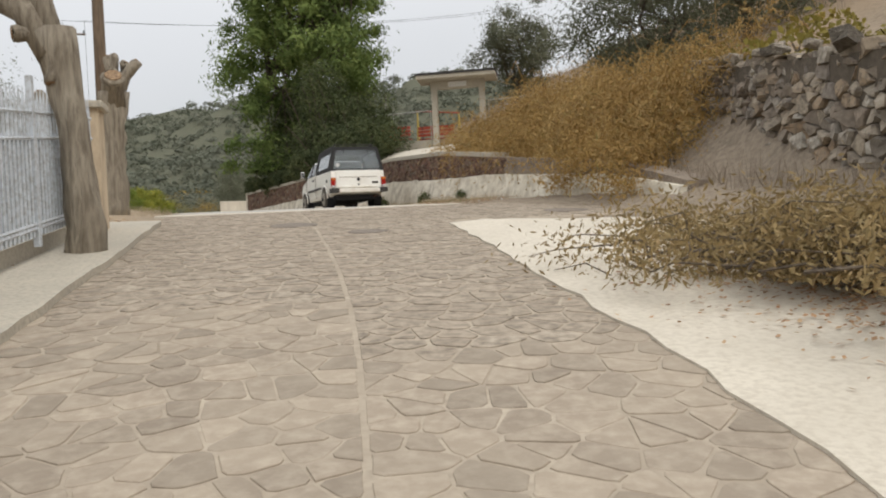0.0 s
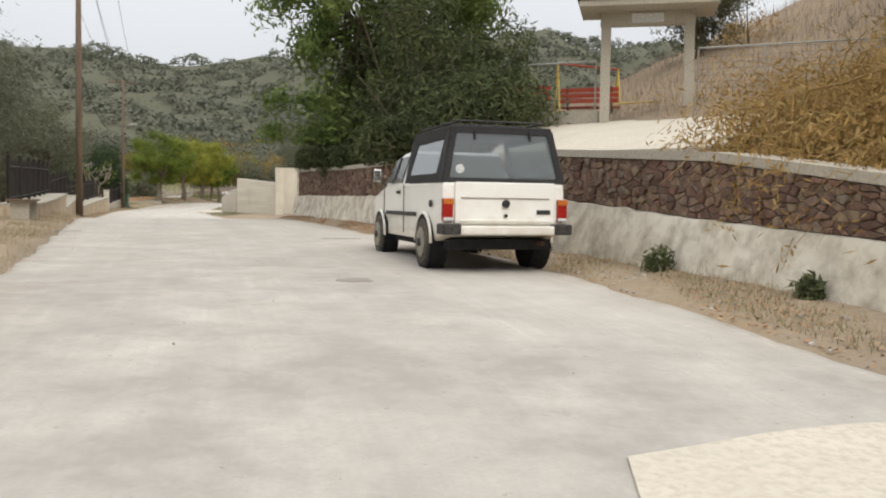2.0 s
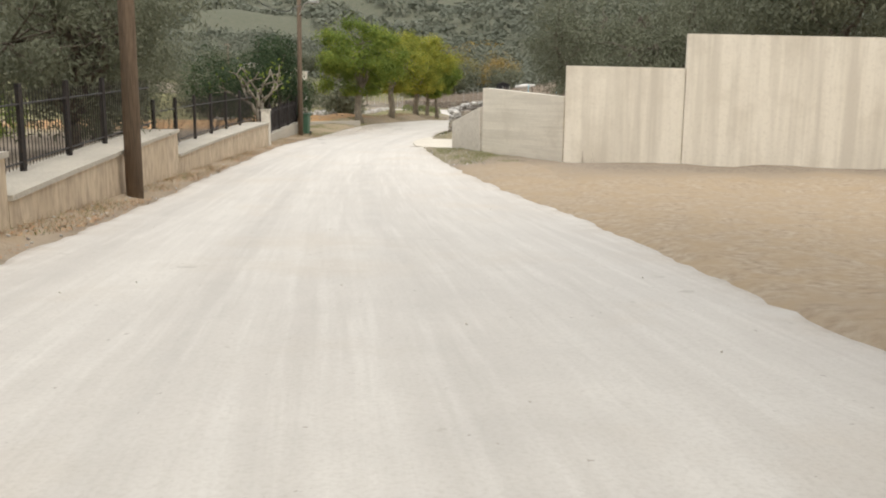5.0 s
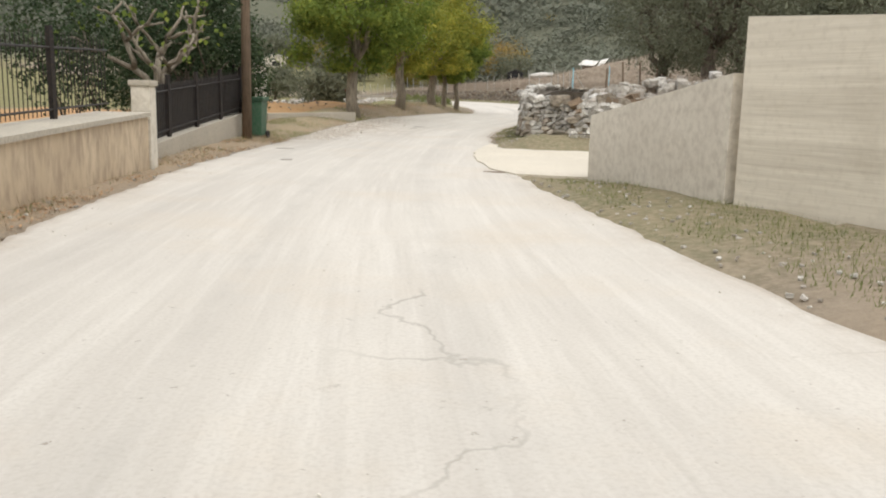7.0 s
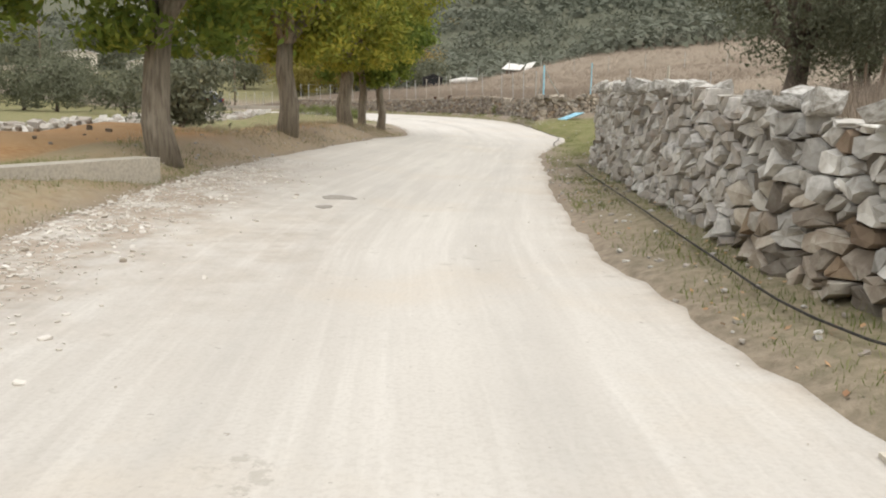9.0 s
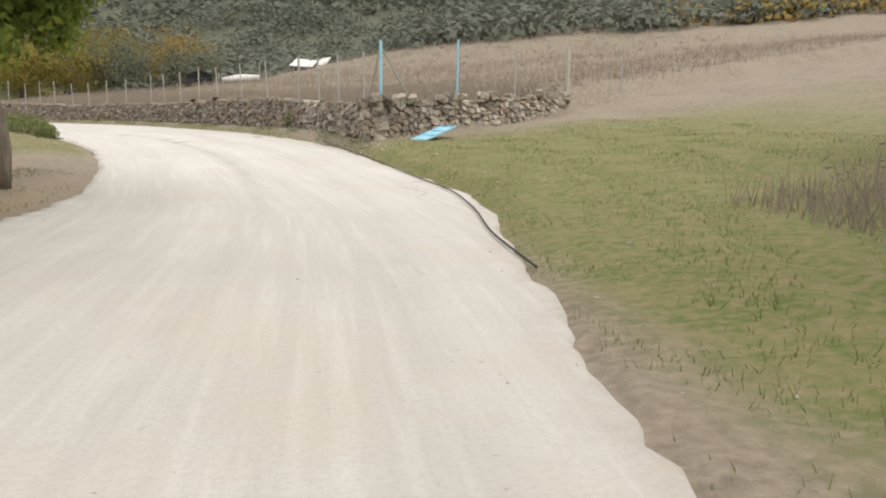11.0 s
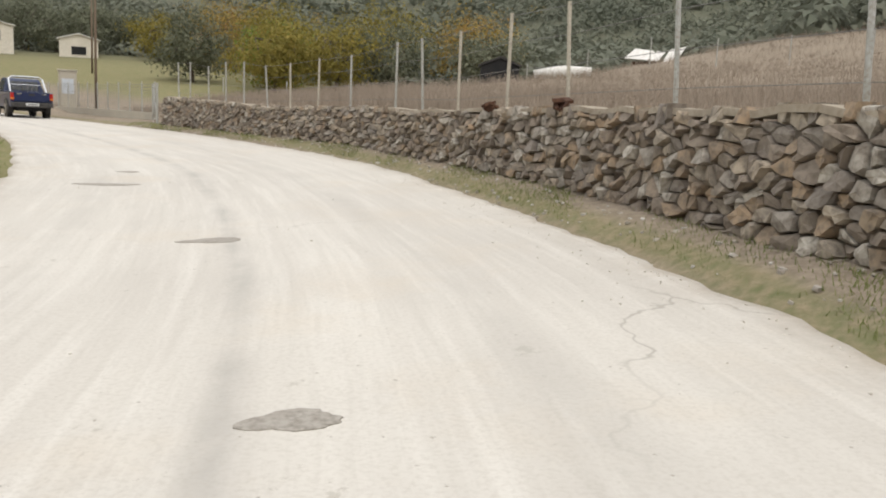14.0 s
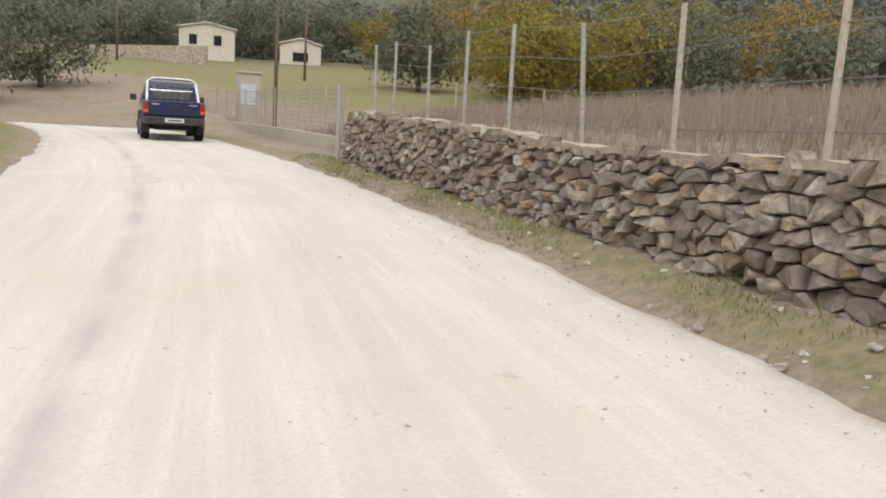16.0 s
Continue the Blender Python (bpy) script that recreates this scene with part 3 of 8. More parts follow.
    d3 = (x + 28.3) * -0.671 + (y - 112.0) * 0.741
    for prof, s0, s1 in ((a, 13, 15), (a2, 20.4, 21.8), (b, 26.5, 30), (c, 43.2, 44.2), (d, 56.0, 60.0), (e, 77.6, 78.8), (f, 95, 99), (h, 114.2, 115.2), (fl, 155.5, 166)):
        w = step01(s0, s1, s)
        if prof is h:
            w = np.where((r > 3.75) & (s < 125), step01(0.1, 0.6, d3) * step01(108, 110, s), step01(s0, s1, s))
        if prof is e:
            w = np.where(x > -23.7, step01(75.3, 76.0, y), w)
        right = right * (1 - w) + prof * w
    g = g + np.where(l > 0, left, right) * step01(-0.05, 0.45, np.where(l > 0, l - le, r - re))
    dd = np.hypot(x + 20, y - 70)
    hill = 0.10 * np.clip(dd - 95, 0, 90) + 0.215 * np.clip(dd - 185, 0, 640) - 0.1 * np.clip(dd - 900, 0, 2000)
    ang = np.arctan2(x + 20, y - 70)
    hill = hill * (1.0 + 0.10 * np.sin(3.1 * ang + 0.6) + 0.06 * np.sin(9 * ang + 2) + 0.03 * np.sin(23 * ang)) * (0.35 + 0.65 * step01(-0.9, 0.2, np.cos(ang * 0.9 + 0.1)))
    near = np.clip((np.abs(l) - 3.5) / 6, 0, 1)
    rough = 0.10 * np.sin(0.9 * x + 1.3 * np.sin(0.5 * y)) * np.cos(0.8 * y + np.sin(0.7 * x)) + 0.05 * np.sin(2.3 * x + y) * np.sin(1.9 * y - x)
    far = np.clip(dd - 150, 0, 400) * 0.022 * (np.sin(x * 0.045 + np.sin(y * 0.03)) * np.cos(y * 0.05) + 0.5 * np.sin(x * 0.11 + y * 0.09))
    return z + g + hill + rough * near * 0.8 + far


def graded(a, b, step, lo, hi):
    v = list(np.arange(a, b + 0.01, step))
    k, d = b, step
    while k < hi:
        d *= 1.13
        k += d
        v.append(k)
    k, d = a, step
    while k > lo:
        d *= 1.13
        k -= d
        v.insert(0, k)
    return np.array(v)


gx, gy = graded(-80, 16, 0.7, -1700, 1700), graded(-4, 165, 0.8, -1300, 1900)
GX, GY = np.meshgrid(gx, gy)
GZ = terrain(GX.ravel(), GY.ravel())
gs, gl, gz = road_coords(GX.ravel(), GY.ravel())
# the sheet dips under the road and its fine verges
out_ = np.where(gl > 0, gl - tab(gs, LEFT_EDGE), -gl - tab(gs, RIGHT_EDGE))
GZ -= 0.28 * (1 - step01(1.15, 1.75, out_)) * step01(16.8, 17.8, gs) * (1 - step01(171, 174, gs))
ny, nx = GX.shape
gi = np.arange(nx * ny).reshape(ny, nx)
gf = np.stack([gi[:-1, :-1], gi[:-1, 1:], gi[1:, 1:], gi[1:, :-1]], -1).reshape(-1, 4)
gme = bpy.data.meshes.new("ground")
gme.vertices.add(nx * ny)
gme.vertices.foreach_set("co", np.stack([GX.ravel(), GY.ravel(), GZ], 1).astype(np.float32).ravel())
gme.loops.add(gf.size)
gme.loops.foreach_set("vertex_index", gf.astype(np.int32).ravel())
gme.polygons.add(len(gf))
gme.polygons.foreach_set("loop_start", np.arange(len(gf), dtype=np.int32) * 4)
gme.polygons.foreach_set("loop_total", np.full(len(gf), 4, dtype=np.int32))
gme.polygons.foreach_set("use_smooth", [True] * len(gf))
gme.update(calc_edges=True)
gme.materials.append(M_GROUND)


def cover(x, y):
    """What grows where: red field, green, leaf litter, scrub."""
    gs, gl, _ = road_coords(x, y)
    gd = np.hypot(x + 20, y - 70)
    cov = np.zeros((len(x), 4), dtype=np.float32)
    cov[:, 0] = step01(4.6 - 0.7 * step01(88, 91, gs), 5.6 - 0.9 * step01(88, 91, gs), gl) * step01(80, 83, gs) * (1 - step01(110, 116, gs)) * (1 - step01(24, 28, gl))
    cov[:, 1] = np.maximum.reduce([step01(95, 99, gs) * (1 - step01(114, 118, gs)) * step01(1.4, 2.4, -gl) * (1 - 0.6 * step01(9, 16, -gl)),
                                   0.42 * step01(62, 66, gs) * (1 - step01(96, 99, gs)) * step01(1.5, 2.6, -gl) * (1 - step01(4.5, 5.5, -gl)),
                                   0.6 * step01(114, 118, gs) * step01(2.7, 2.85, -gl) * (1 - step01(3.0, 3.2, -gl)),
                                   0.6 * step01(146, 156, gs) * step01(2.7, 3.6, gl), 0.85 * step01(114, 119, gs) * step01(2.9, 3.3, gl), 0.85 * step01(79, 81, gs) * (1 - step01(88, 89.5, gs)) * step01(0.1, 0.7, gl - tab(gs, LEFT_EDGE)) * (1 - step01(6, 7, gl)), 0.8 * step01(166, 176, gs) * step01(9, 13, -gl), 0.4 * step01(14, 20, gl) * (1 - step01(100, 130, gd))])
    cov[:, 2] = 0.75 * np.maximum(step01(0, 0.4, gl - tab(gs, LEFT_EDGE)) * (1 - step01(4.6, 6, gl)) * (1 - step01(108, 113, gs)), step01(2.6, 3.2, -gl) * (1 - step01(5, 6, -gl)) * step01(16, 19, gs) * (1 - step01(60, 64, gs)))
    cov[:, 2] = np.maximum(cov[:, 2], 0.95 * step01(43.0, 44.5, gs) * (1 - step01(57, 60, gs)) * step01(2.6, 3.4, -gl) * (1 - step01(15, 17, -gl)))
    cov[:, 1:3] *= 1 - 0.9 * cov[:, :1]
    bank = step01(13, 18, gs) * (1 - step01(44, 50, gs)) * step01(8.5, 11, -gl) * (1 - step01(45, 60, -gl))
    cov[:, 0] = np.maximum(cov[:, 0], 0.28 * bank)
    cov[:, 2] = np.maximum(cov[:, 2], 0.35 * bank)
    cov[:, 3] = 0.95 * step01(128, 165, gd)
    return cov


cov = cover(GX.ravel(), GY.ravel())
att = gme.color_attributes.new("cover", "FLOAT_COLOR", "POINT")
att.data.foreach_set("color", cov.ravel())
tagged(new("ground", gme), "dry grassy earth with banks, fields and distant hillside", "ground", kind="structure")


def verge(name, s0, s1, side, label):
    """Fine strip of earth from under the road's edge out to the banks."""
    ss = np.arange(s0, s1 + 0.01, 0.35)
    ds = np.array([-0.25, -0.1, 0.0, 0.08, 0.18, 0.3, 0.45, 0.6, 0.8, 1.0, 1.25, 1.5, 1.8, 2.1])
    Sg, D = np.meshgrid(ss, ds, indexing="ij")
    e = np.interp(Sg.ravel(), *zip(*(LEFT_EDGE if side > 0 else RIGHT_EDGE)))
    l = side * (e + D.ravel())
    s_ = Sg.ravel()
    dx, dy = np.interp(s_, RS, RD[:, 0]), np.interp(s_, RS, RD[:, 1])
    x, y = np.interp(s_, RS, RL[:, 0]) - dy * l, np.interp(s_, RS, RL[:, 1]) + dx * l
    z = terrain(x, y)
    d = D.ravel()
    z += 0.02 * np.sin(7 * x + 3 * np.sin(4 * y)) * np.sin(6 * y) * (d > 0.05) + 0.045 * step01(0.0, 0.15, d) - 0.1 * step01(1.7, 2.1, d) - 0.13 * (1 - step01(15.9, 17.2, s_))
    n, m = len(ss), len(ds)
    F = []
    for i in range(n - 1):
        for k in range(m - 1):
            q = (i * m + k, (i + 1) * m + k, (i + 1) * m + k + 1, i * m + k + 1)
            F.append(q[::-1] if side > 0 else q)
    F = [q[::-1] for q in F]
    me = mesh_of(name, np.stack([x, y, z], 1), F, [M_GROUND], True)
    a = me.color_attributes.new("cover", "FLOAT_COLOR", "POINT")
    a.data.foreach_set("color", cover(x, y).ravel())
    tagged(new(name, me), label, "verge", kind="structure")


verge("verge_right", 15.9, 174, -1, "earth and grass verge at the foot of the walls")
verge("verge_left", 15.8, 174, 1, "dry earth verge with leaves and grass")


def gz1(x, y):
    return float(terrain([x], [y])[0])


# ---- roads ----
def strip(name, s0, s1, step, left, right, dz, mat, label, cat, cols=9, camber=0.0, edge_jit=0.06, thick=0.07):
    rng = np.random.default_rng(5)
    ss = np.arange(s0, s1 + step * 0.5, step)
    V, F, trk, drt, alo, gry = [], [], [], [], [], []
    for i, s in enumerate(ss):
        wav = [0.6 * math.sin(0.9 * s + q) * math.sin(0.37 * s + 2 * q) + 0.5 * math.sin(2.7 * s + 3 * q) for q in (0, 1)]
        le, re = tab(s, left) + edge_jit * wav[0] + rng.normal(0, edge_jit * 0.45), -tab(s, right) + edge_jit * wav[1] + rng.normal(0, edge_jit * 0.45)
        ls = [re - 0.04] + list(np.linspace(re, le, cols)) + [le + 0.04]
        for k, l in enumerate(ls):
            low = thick if k in (0, len(ls) - 1) else 0
            p = at(s, l, dz - low)
            V.append(p)
            ins = min(le - l, l - re)
            alo.append((l, s, 0.0))
            gry.append(float((1 - 0.72 * step01(17, 40, s)) * (1 - 0.6 * step01(1.0, 2.6, -l) * step01(17, 21, s)) * 0.95 * (1 - step01(40, 60, s))))
            drt.append(1.5 * math.exp(-((s - 85) / 4.8) ** 2) * math.exp(-((l - 3.0) / 0.9) ** 2) + 0.5 * math.exp(-((s - 84) / 2.5) ** 2) * math.exp(-((l - 1.2) / 0.6) ** 2) + 0.55 * math.exp(-max(0.0, ins) / 0.22) + 0.25 * math.exp(-((s - 25) / 7) ** 2))
            lt = tab(s, [(15, 0.9), (100, 0.9), (112, 0.2), (118, 0.22), (125, 0.36), (131, 0.54), (136, 0.68), (160, 0.9)])
            trk.append(max((0.45 + 0.55 * step01(108, 114, s)) * 0.85 * math.exp(-((l - lt) / 0.10) ** 2), 0.35 * math.exp(-((l - lt + 1.5) / 0.2) ** 2), 0.3 * math.exp(-((l - lt - 1.5) / 0.2) ** 2)))
    m = cols + 2
    for i in range(len(ss) - 1):
        for k in range(m - 1):
            F.append((i * m + k + 1, i * m + k, (i + 1) * m + k, (i + 1) * m + k + 1))
    me = mesh_of(name, V, F, [mat], True)
    a = me.attributes.new("wheel_tracks", "FLOAT", "POINT")
    a.data.foreach_set("value", np.array(trk, dtype=np.float32))
    g = me.attributes.new("grey", "FLOAT", "POINT")
    g.data.foreach_set("value", np.array(gry, dtype=np.float32))
    v = me.attributes.new("along", "FLOAT_VECTOR", "POINT")
    v.data.foreach_set("vector", np.array(alo, dtype=np.float32).ravel())
    d = me.attributes.new("edge_dirt", "FLOAT", "POINT")
    d.data.foreach_set("value", np.array(drt, dtype=np.float32))
    return tagged(new(name, me), label, cat, kind="structure")


strip("road", 15.1, 196, 0.25, LEFT_EDGE, RIGHT_EDGE, 0.0, M_ROAD, "pale dusty concrete road with faint wheel tracks", "road", cols=61)
PAVE_L, PAVE_R = [(-14, 2.25), (16, 2.1)], [(-14, 2.1), (9.6, 2.1), (11.0, 2.1), (11.6, 5.3), (20, 5.4)]
strip("paving_bed", -14, 15.6, 0.4, PAVE_L, PAVE_R, -0.001, M_JOINT, "pale mortar bed between crazy paving stones", "pavement", cols=9, edge_jit=0.02)


def slab_poly(name, pts, dz, thick, mat, label, cat, jag=0.0, seed=1):
    """A flat slab on the ground with the outline pts in road coordinates."""
    rng = random.Random(seed)
    P = []
    for (s0, l0), (s1, l1) in zip(pts, pts[1:] + pts[:1]):
        n = max(1, int(math.hypot(s1 - s0, l1 - l0) / 0.35))
        for k in range(n):
            t = k / n
            P.append((s0 + (s1 - s0) * t + rng.uniform(-jag, jag), l0 + (l1 - l0) * t + rng.uniform(-jag, jag)))
    bm = bmesh.new()
    top = [bm.verts.new(at(s, l, dz)) for s, l in P]
    bot = [bm.verts.new(at(s, l, dz - thick)) for s, l in P]
    f = bm.faces.new(top)
    n = len(P)
    for k in range(n):
        bm.faces.new((top[k], bot[k], bot[(k + 1) % n], top[(k + 1) % n]))
    bmesh.ops.recalc_face_normals(bm, faces=bm.faces)
    bmesh.ops.triangulate(bm, faces=[q for q in bm.faces if len(q.verts) > 4])
    me = bpy.data.meshes.new(name)
    bm.to_mesh(me)
    bm.free()
    me.materials.append(mat)
    return tagged(new(name, me), label, cat, kind="structure")


slab_poly("concrete_patch", [(2.6, -1.68), (6.8, -1.55), (11.0, -1.75), (11.35, -2.3), (10.9, -3.3), (10.3, -5.2), (2.6, -5.2)], 0.02, 0.1, M_SLAB, "pale concrete slab beside stone paving", "pavement", 0.04)
slab_poly("concrete_band", [(15.0, 2.3), (15.0, 0.6), (15.2, -0.7), (15.35, -1.25), (15.45, -1.4), (15.8, -2.5), (15.95, -3.3), (16.5, -3.3), (16.45, -2.5), (16.2, -1.4), (15.6, -1.2), (15.5, -0.6), (15.4, 0.6), (15.5, 2.3)], 0.012, 0.1, M_SLAB, "pale concrete band at the end of stone paving", "pavement", 0.05, 2)
slab_poly("sidewalk", [(2.0, 2.15), (13.0, 2.1), (13.2, 2.9), (2.0, 3.1)], 0.07, 0.16, M_CONC, "worn concrete sidewalk with leaves", "pavement", 0.02, 3)
slab_poly("drive_ramp", [(71.6, -2.1), (72.6, -1.75), (74.9, -1.5), (76.9, -1.45), (79.5, -1.75), (79.4, -6.3), (78.4, -11), (73.0, -11), (71.2, -3.4)], 0.022, 0.14, M_SLAB, "pale concrete drive ramp with a cracked edge", "pavement", 0.04, 4)


def blot(name, s, l, ls, ll, mat, label, seed, dz=0.005):
    """A ragged thin patch on the road, ls long and ll wide."""
    r = random.Random(seed)
    n = 30
    pts = []
    ph = [r.uniform(0, 6.3) for _ in range(3)]
    for k in range(n):
        a = 2 * math.pi * k / n
        q = 0.9 + 0.2 * math.sin(a + ph[0]) * math.sin(2 * a + ph[1]) + 0.07 * math.sin(4 * a + ph[2]) + r.uniform(-0.06, 0.06)
        pts.append((s + math.cos(a) * q * ls / 2, l + math.sin(a) * q * ll / 2))
    return slab_poly(name, pts, dz, 0.03, mat, label, "patch", min(ls, ll) * 0.03, seed)


for k, (s_, l_, a_, b_) in enumerate(((122.9, 0.14, 0.30, 0.62), (125.2, 0.05, 0.25, 0.45), (123.6, -2.4, 0.8, 0.22), (129.9, 0.65, 0.3, 0.6), (135.2, 2.05, 0.35, 1.0), (137.5, 1.7, 0.3, 0.4),
                                  (87.1, 1.23, 0.42, 0.46), (86.2, 1.22, 0.3, 0.2), (73.6, 2.07, 0.4, 0.25), (76.5, 2.8, 0.3, 0.4), (21.6, -1.15, 0.35, 0.4), (28.0, -2.2, 0.25, 0.7), (30.4, 2.5, 0.3, 0.5))):
    blot("road_patch", s_, l_, a_, b_, M_PATCH, "dark worn patch in the pale road", 40 + k)
for k, (s_, l_, a_, b_, m_) in enumerate(((72.05, -1.95, 0.35, 0.75, M_DIRT),)):
    blot("dirt_patch", s_, l_, a_, b_, m_, "brown dirt hole in the pale road", 80 + k)
slab_poly("road_crack", [(77.3, -1.52), (76.3, -1.56), (75.3, -1.60), (74.0, -1.80), (72.2, -2.06), (72.2, -2.12), (74.0, -1.87), (75.3, -1.66), (76.3, -1.61), (77.3, -1.58)], 0.008, 0.03, M_DIRT, "dark crack along the edge of the road", "crack", 0.012, 7)


# ---- walls along polylines ----
def wall(name, pts, thick, mat, label, z0, z1, cat="wall", group=""):
    """Upright wall on the line pts (x, y), thick to the right of it; z0 and z1: bottom and top at each point."""
    n = len(pts)
    P = [Vector((p[0], p[1], 0)) for p in pts]
    V = []
    for i in range(n):
        d = (P[min(i + 1, n - 1)] - P[max(i - 1, 0)]).normalized()
        nrm = Vector((d.y, -d.x, 0)) * thick
        for q in (P[i], P[i] + nrm):
            V += [(q.x, q.y, z0[i]), (q.x, q.y, z1[i])]
    F = []
    for i in range(n - 1):
        a, b = i * 4, i * 4 + 4
        F += [(a, a + 1, b + 1, b), (a + 2, b + 2, b + 3, a + 3), (a + 1, a + 3, b + 3, b + 1), (a, b, b + 2, a + 2)]
    F += [(0, 2, 3, 1), (4 * n - 4, 4 * n - 3, 4 * n - 1, 4 * n - 2)]
    return tagged(new(name, mesh_of(name, V, F, [mat])), label, cat, group, "structure")


def xy(s, l):
    p = at(s, l)
    return (p.x, p.y)


def rz_(s):
    return at(s, 0).z


# concrete retaining walls by the driveway
def board_mat(name, axis):
    m, n, l, b = nodemat(name, 0.92)
    tc = n.new("ShaderNodeTexCoord")
    mp = n.new("ShaderNodeMapping")
    mp.inputs["Scale"].default_value = (0.25, 0.25, 5.5) if axis == "z" else (1.9, 0.3, 0.10)
    l.new(tc.outputs["Object"], mp.inputs[0])
    f1, raw = noise_fac(n, l, mp.outputs[0], 1.3, 3, 0.4, 0.62)
    f2, r2 = noise_fac(n, l, tc.outputs["Object"], 12, 6, 0.5, 0.8)
    c = mixc(n, l, scaled(n, l, f1, 0.55 if axis == "z" else 0.9), (0.74, 0.68, 0.565), (0.57, 0.515, 0.42))
    c = mixc(n, l, scaled(n, l, f2, 0.5), c, (0.52, 0.465, 0.37))
    f3, _ = noise_fac(n, l, tc.outputs["Object"], 0.9, 6, 0.5, 0.75)
    c = mixc(n, l, scaled(n, l, f3, 0.5), c, (0.50, 0.44, 0.345))
    l.new(c, b.inputs["Base Color"])
    bump(n, l, b, raw, 0.5, 0.02)
    return m


M_BOARDH, M_BOARDV = board_mat("board_marked_concrete", "z"), board_mat("upright_shuttered_concrete", "x")
wall("wall_drive_side", [(-15.35, 60.45), (-18.75, 64.15)][::-1], -0.25, M_BOARDH, "board-marked grey concrete retaining wall", [1.7, 1.7], [4.34, 4.02])
M_WING = surf("smooth_pale_concrete", (0.70, 0.65, 0.555), (0.61, 0.56, 0.47), (0.50, 0.45, 0.37), 0.6, 9, 0.92, bmp=0.1)
wall("wall_drive_wing", [(-20.9, 67.6), (-18.86, 64.26)], -0.25, M_WING, "sloping grey concrete wing wall", [1.7, 1.7], [3.15, 3.72])
wall("wall_drive_middle", [(-12.12, 61.02), (-15.3, 60.38)], 0.28, M_BOARDV, "cream shuttered concrete retaining wall", [1.6, 1.6], [4.82, 4.88])
wall("wall_drive_tall", [(-5.5, 62.2), (-12.1, 60.96)], 0.30, M_BOARDV, "tall cream shuttered concrete wall", [1.6, 1.6], [5.60, 5.74])


# ---- loose stone, voronoi and foliage makers ----
def rock_template(rng):
    """A faceted stone of unit size: 14 corners, 24 triangles."""
    c = np.array([[x, y, z] for x in (-.5, .5) for y in (-.5, .5) for z in (-.5, .5)]) * rng.uniform(0.65, 1.05, (8, 3))
    fc = np.array([[-.5, 0, 0], [.5, 0, 0], [0, -.5, 0], [0, .5, 0], [0, 0, -.5], [0, 0, .5]]) * rng.uniform(0.85, 1.1, (6, 1)) + rng.uniform(-.15, .15, (6, 3))
    v = np.vstack([c, fc])
    quads = [(0, 1, 3, 2), (4, 6, 7, 5), (0, 4, 5, 1), (2, 3, 7, 6), (0, 2, 6, 4), (1, 5, 7, 3)]
    f = []
    for k, q in enumerate(quads):
        for a, b in zip(q, q[1:] + q[:1]):
            f.append((a, b, 8 + k))
    return v, np.array(f)


ROCK_RNG = np.random.default_rng(11)
ROCKS = [rock_template(ROCK_RNG) for _ in range(14)]


def rocks_mesh(name, places, mat, rng):
    """One joined mesh of many stones: places of (x, y, z, sx, sy, sz, turn)."""
    V, F, o = [], [], 0
    for x, y, z, sx, sy, sz, t in places:
        v, f = ROCKS[rng.integers(len(ROCKS))]
        w = v * (sx, sy, sz)
        tilt = rng.normal(0, 0.3)
        w = np.stack([w[:, 0] * math.cos(tilt) - w[:, 2] * math.sin(tilt), w[:, 1], w[:, 0] * math.sin(tilt) + w[:, 2] * math.cos(tilt)], 1)
        V.append(np.stack([w[:, 0] * math.cos(t) - w[:, 1] * math.sin(t) + x, w[:, 0] * math.sin(t) + w[:, 1] * math.cos(t) + y, w[:, 2] + z], 1))
        F.append(f + o)
        o += len(v)
    return quads_tri(name, np.vstack(V), np.vstack(F), mat)


def quads_tri(name, v, f, mat):
    me = bpy.data.meshes.new(name)
    me.vertices.add(len(v))
    me.vertices.foreach_set("co", np.asarray(v, dtype=np.float32).ravel())
    k = f.shape[1]
    me.loops.add(f.size)
    me.loops.foreach_set("vertex_index", f.astype(np.int32).ravel())
    me.polygons.add(len(f))
    me.polygons.foreach_set("loop_start", np.arange(len(f), dtype=np.int32) * k)
    me.polygons.foreach_set("loop_total", np.full(len(f), k, dtype=np.int32))
    me.polygons.foreach_set("use_smooth", np.zeros(len(f), dtype=bool))
    me.materials.append(mat)
    me.update(calc_edges=True)
    return me


def along(pts):
    P = np.array(pts, dtype=float)
    L = np.concatenate([[0], np.cumsum(np.hypot(*np.diff(P[:, :2], axis=0).T))])
    return P, L


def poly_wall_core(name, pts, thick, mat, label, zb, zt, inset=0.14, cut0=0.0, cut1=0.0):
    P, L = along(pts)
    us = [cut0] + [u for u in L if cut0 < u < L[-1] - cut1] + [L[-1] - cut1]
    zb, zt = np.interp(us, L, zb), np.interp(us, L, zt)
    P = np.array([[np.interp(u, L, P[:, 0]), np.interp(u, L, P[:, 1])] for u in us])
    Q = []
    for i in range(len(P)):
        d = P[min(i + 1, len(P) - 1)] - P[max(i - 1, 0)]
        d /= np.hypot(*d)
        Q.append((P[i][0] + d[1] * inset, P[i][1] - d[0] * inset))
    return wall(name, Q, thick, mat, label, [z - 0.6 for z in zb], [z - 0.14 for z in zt])


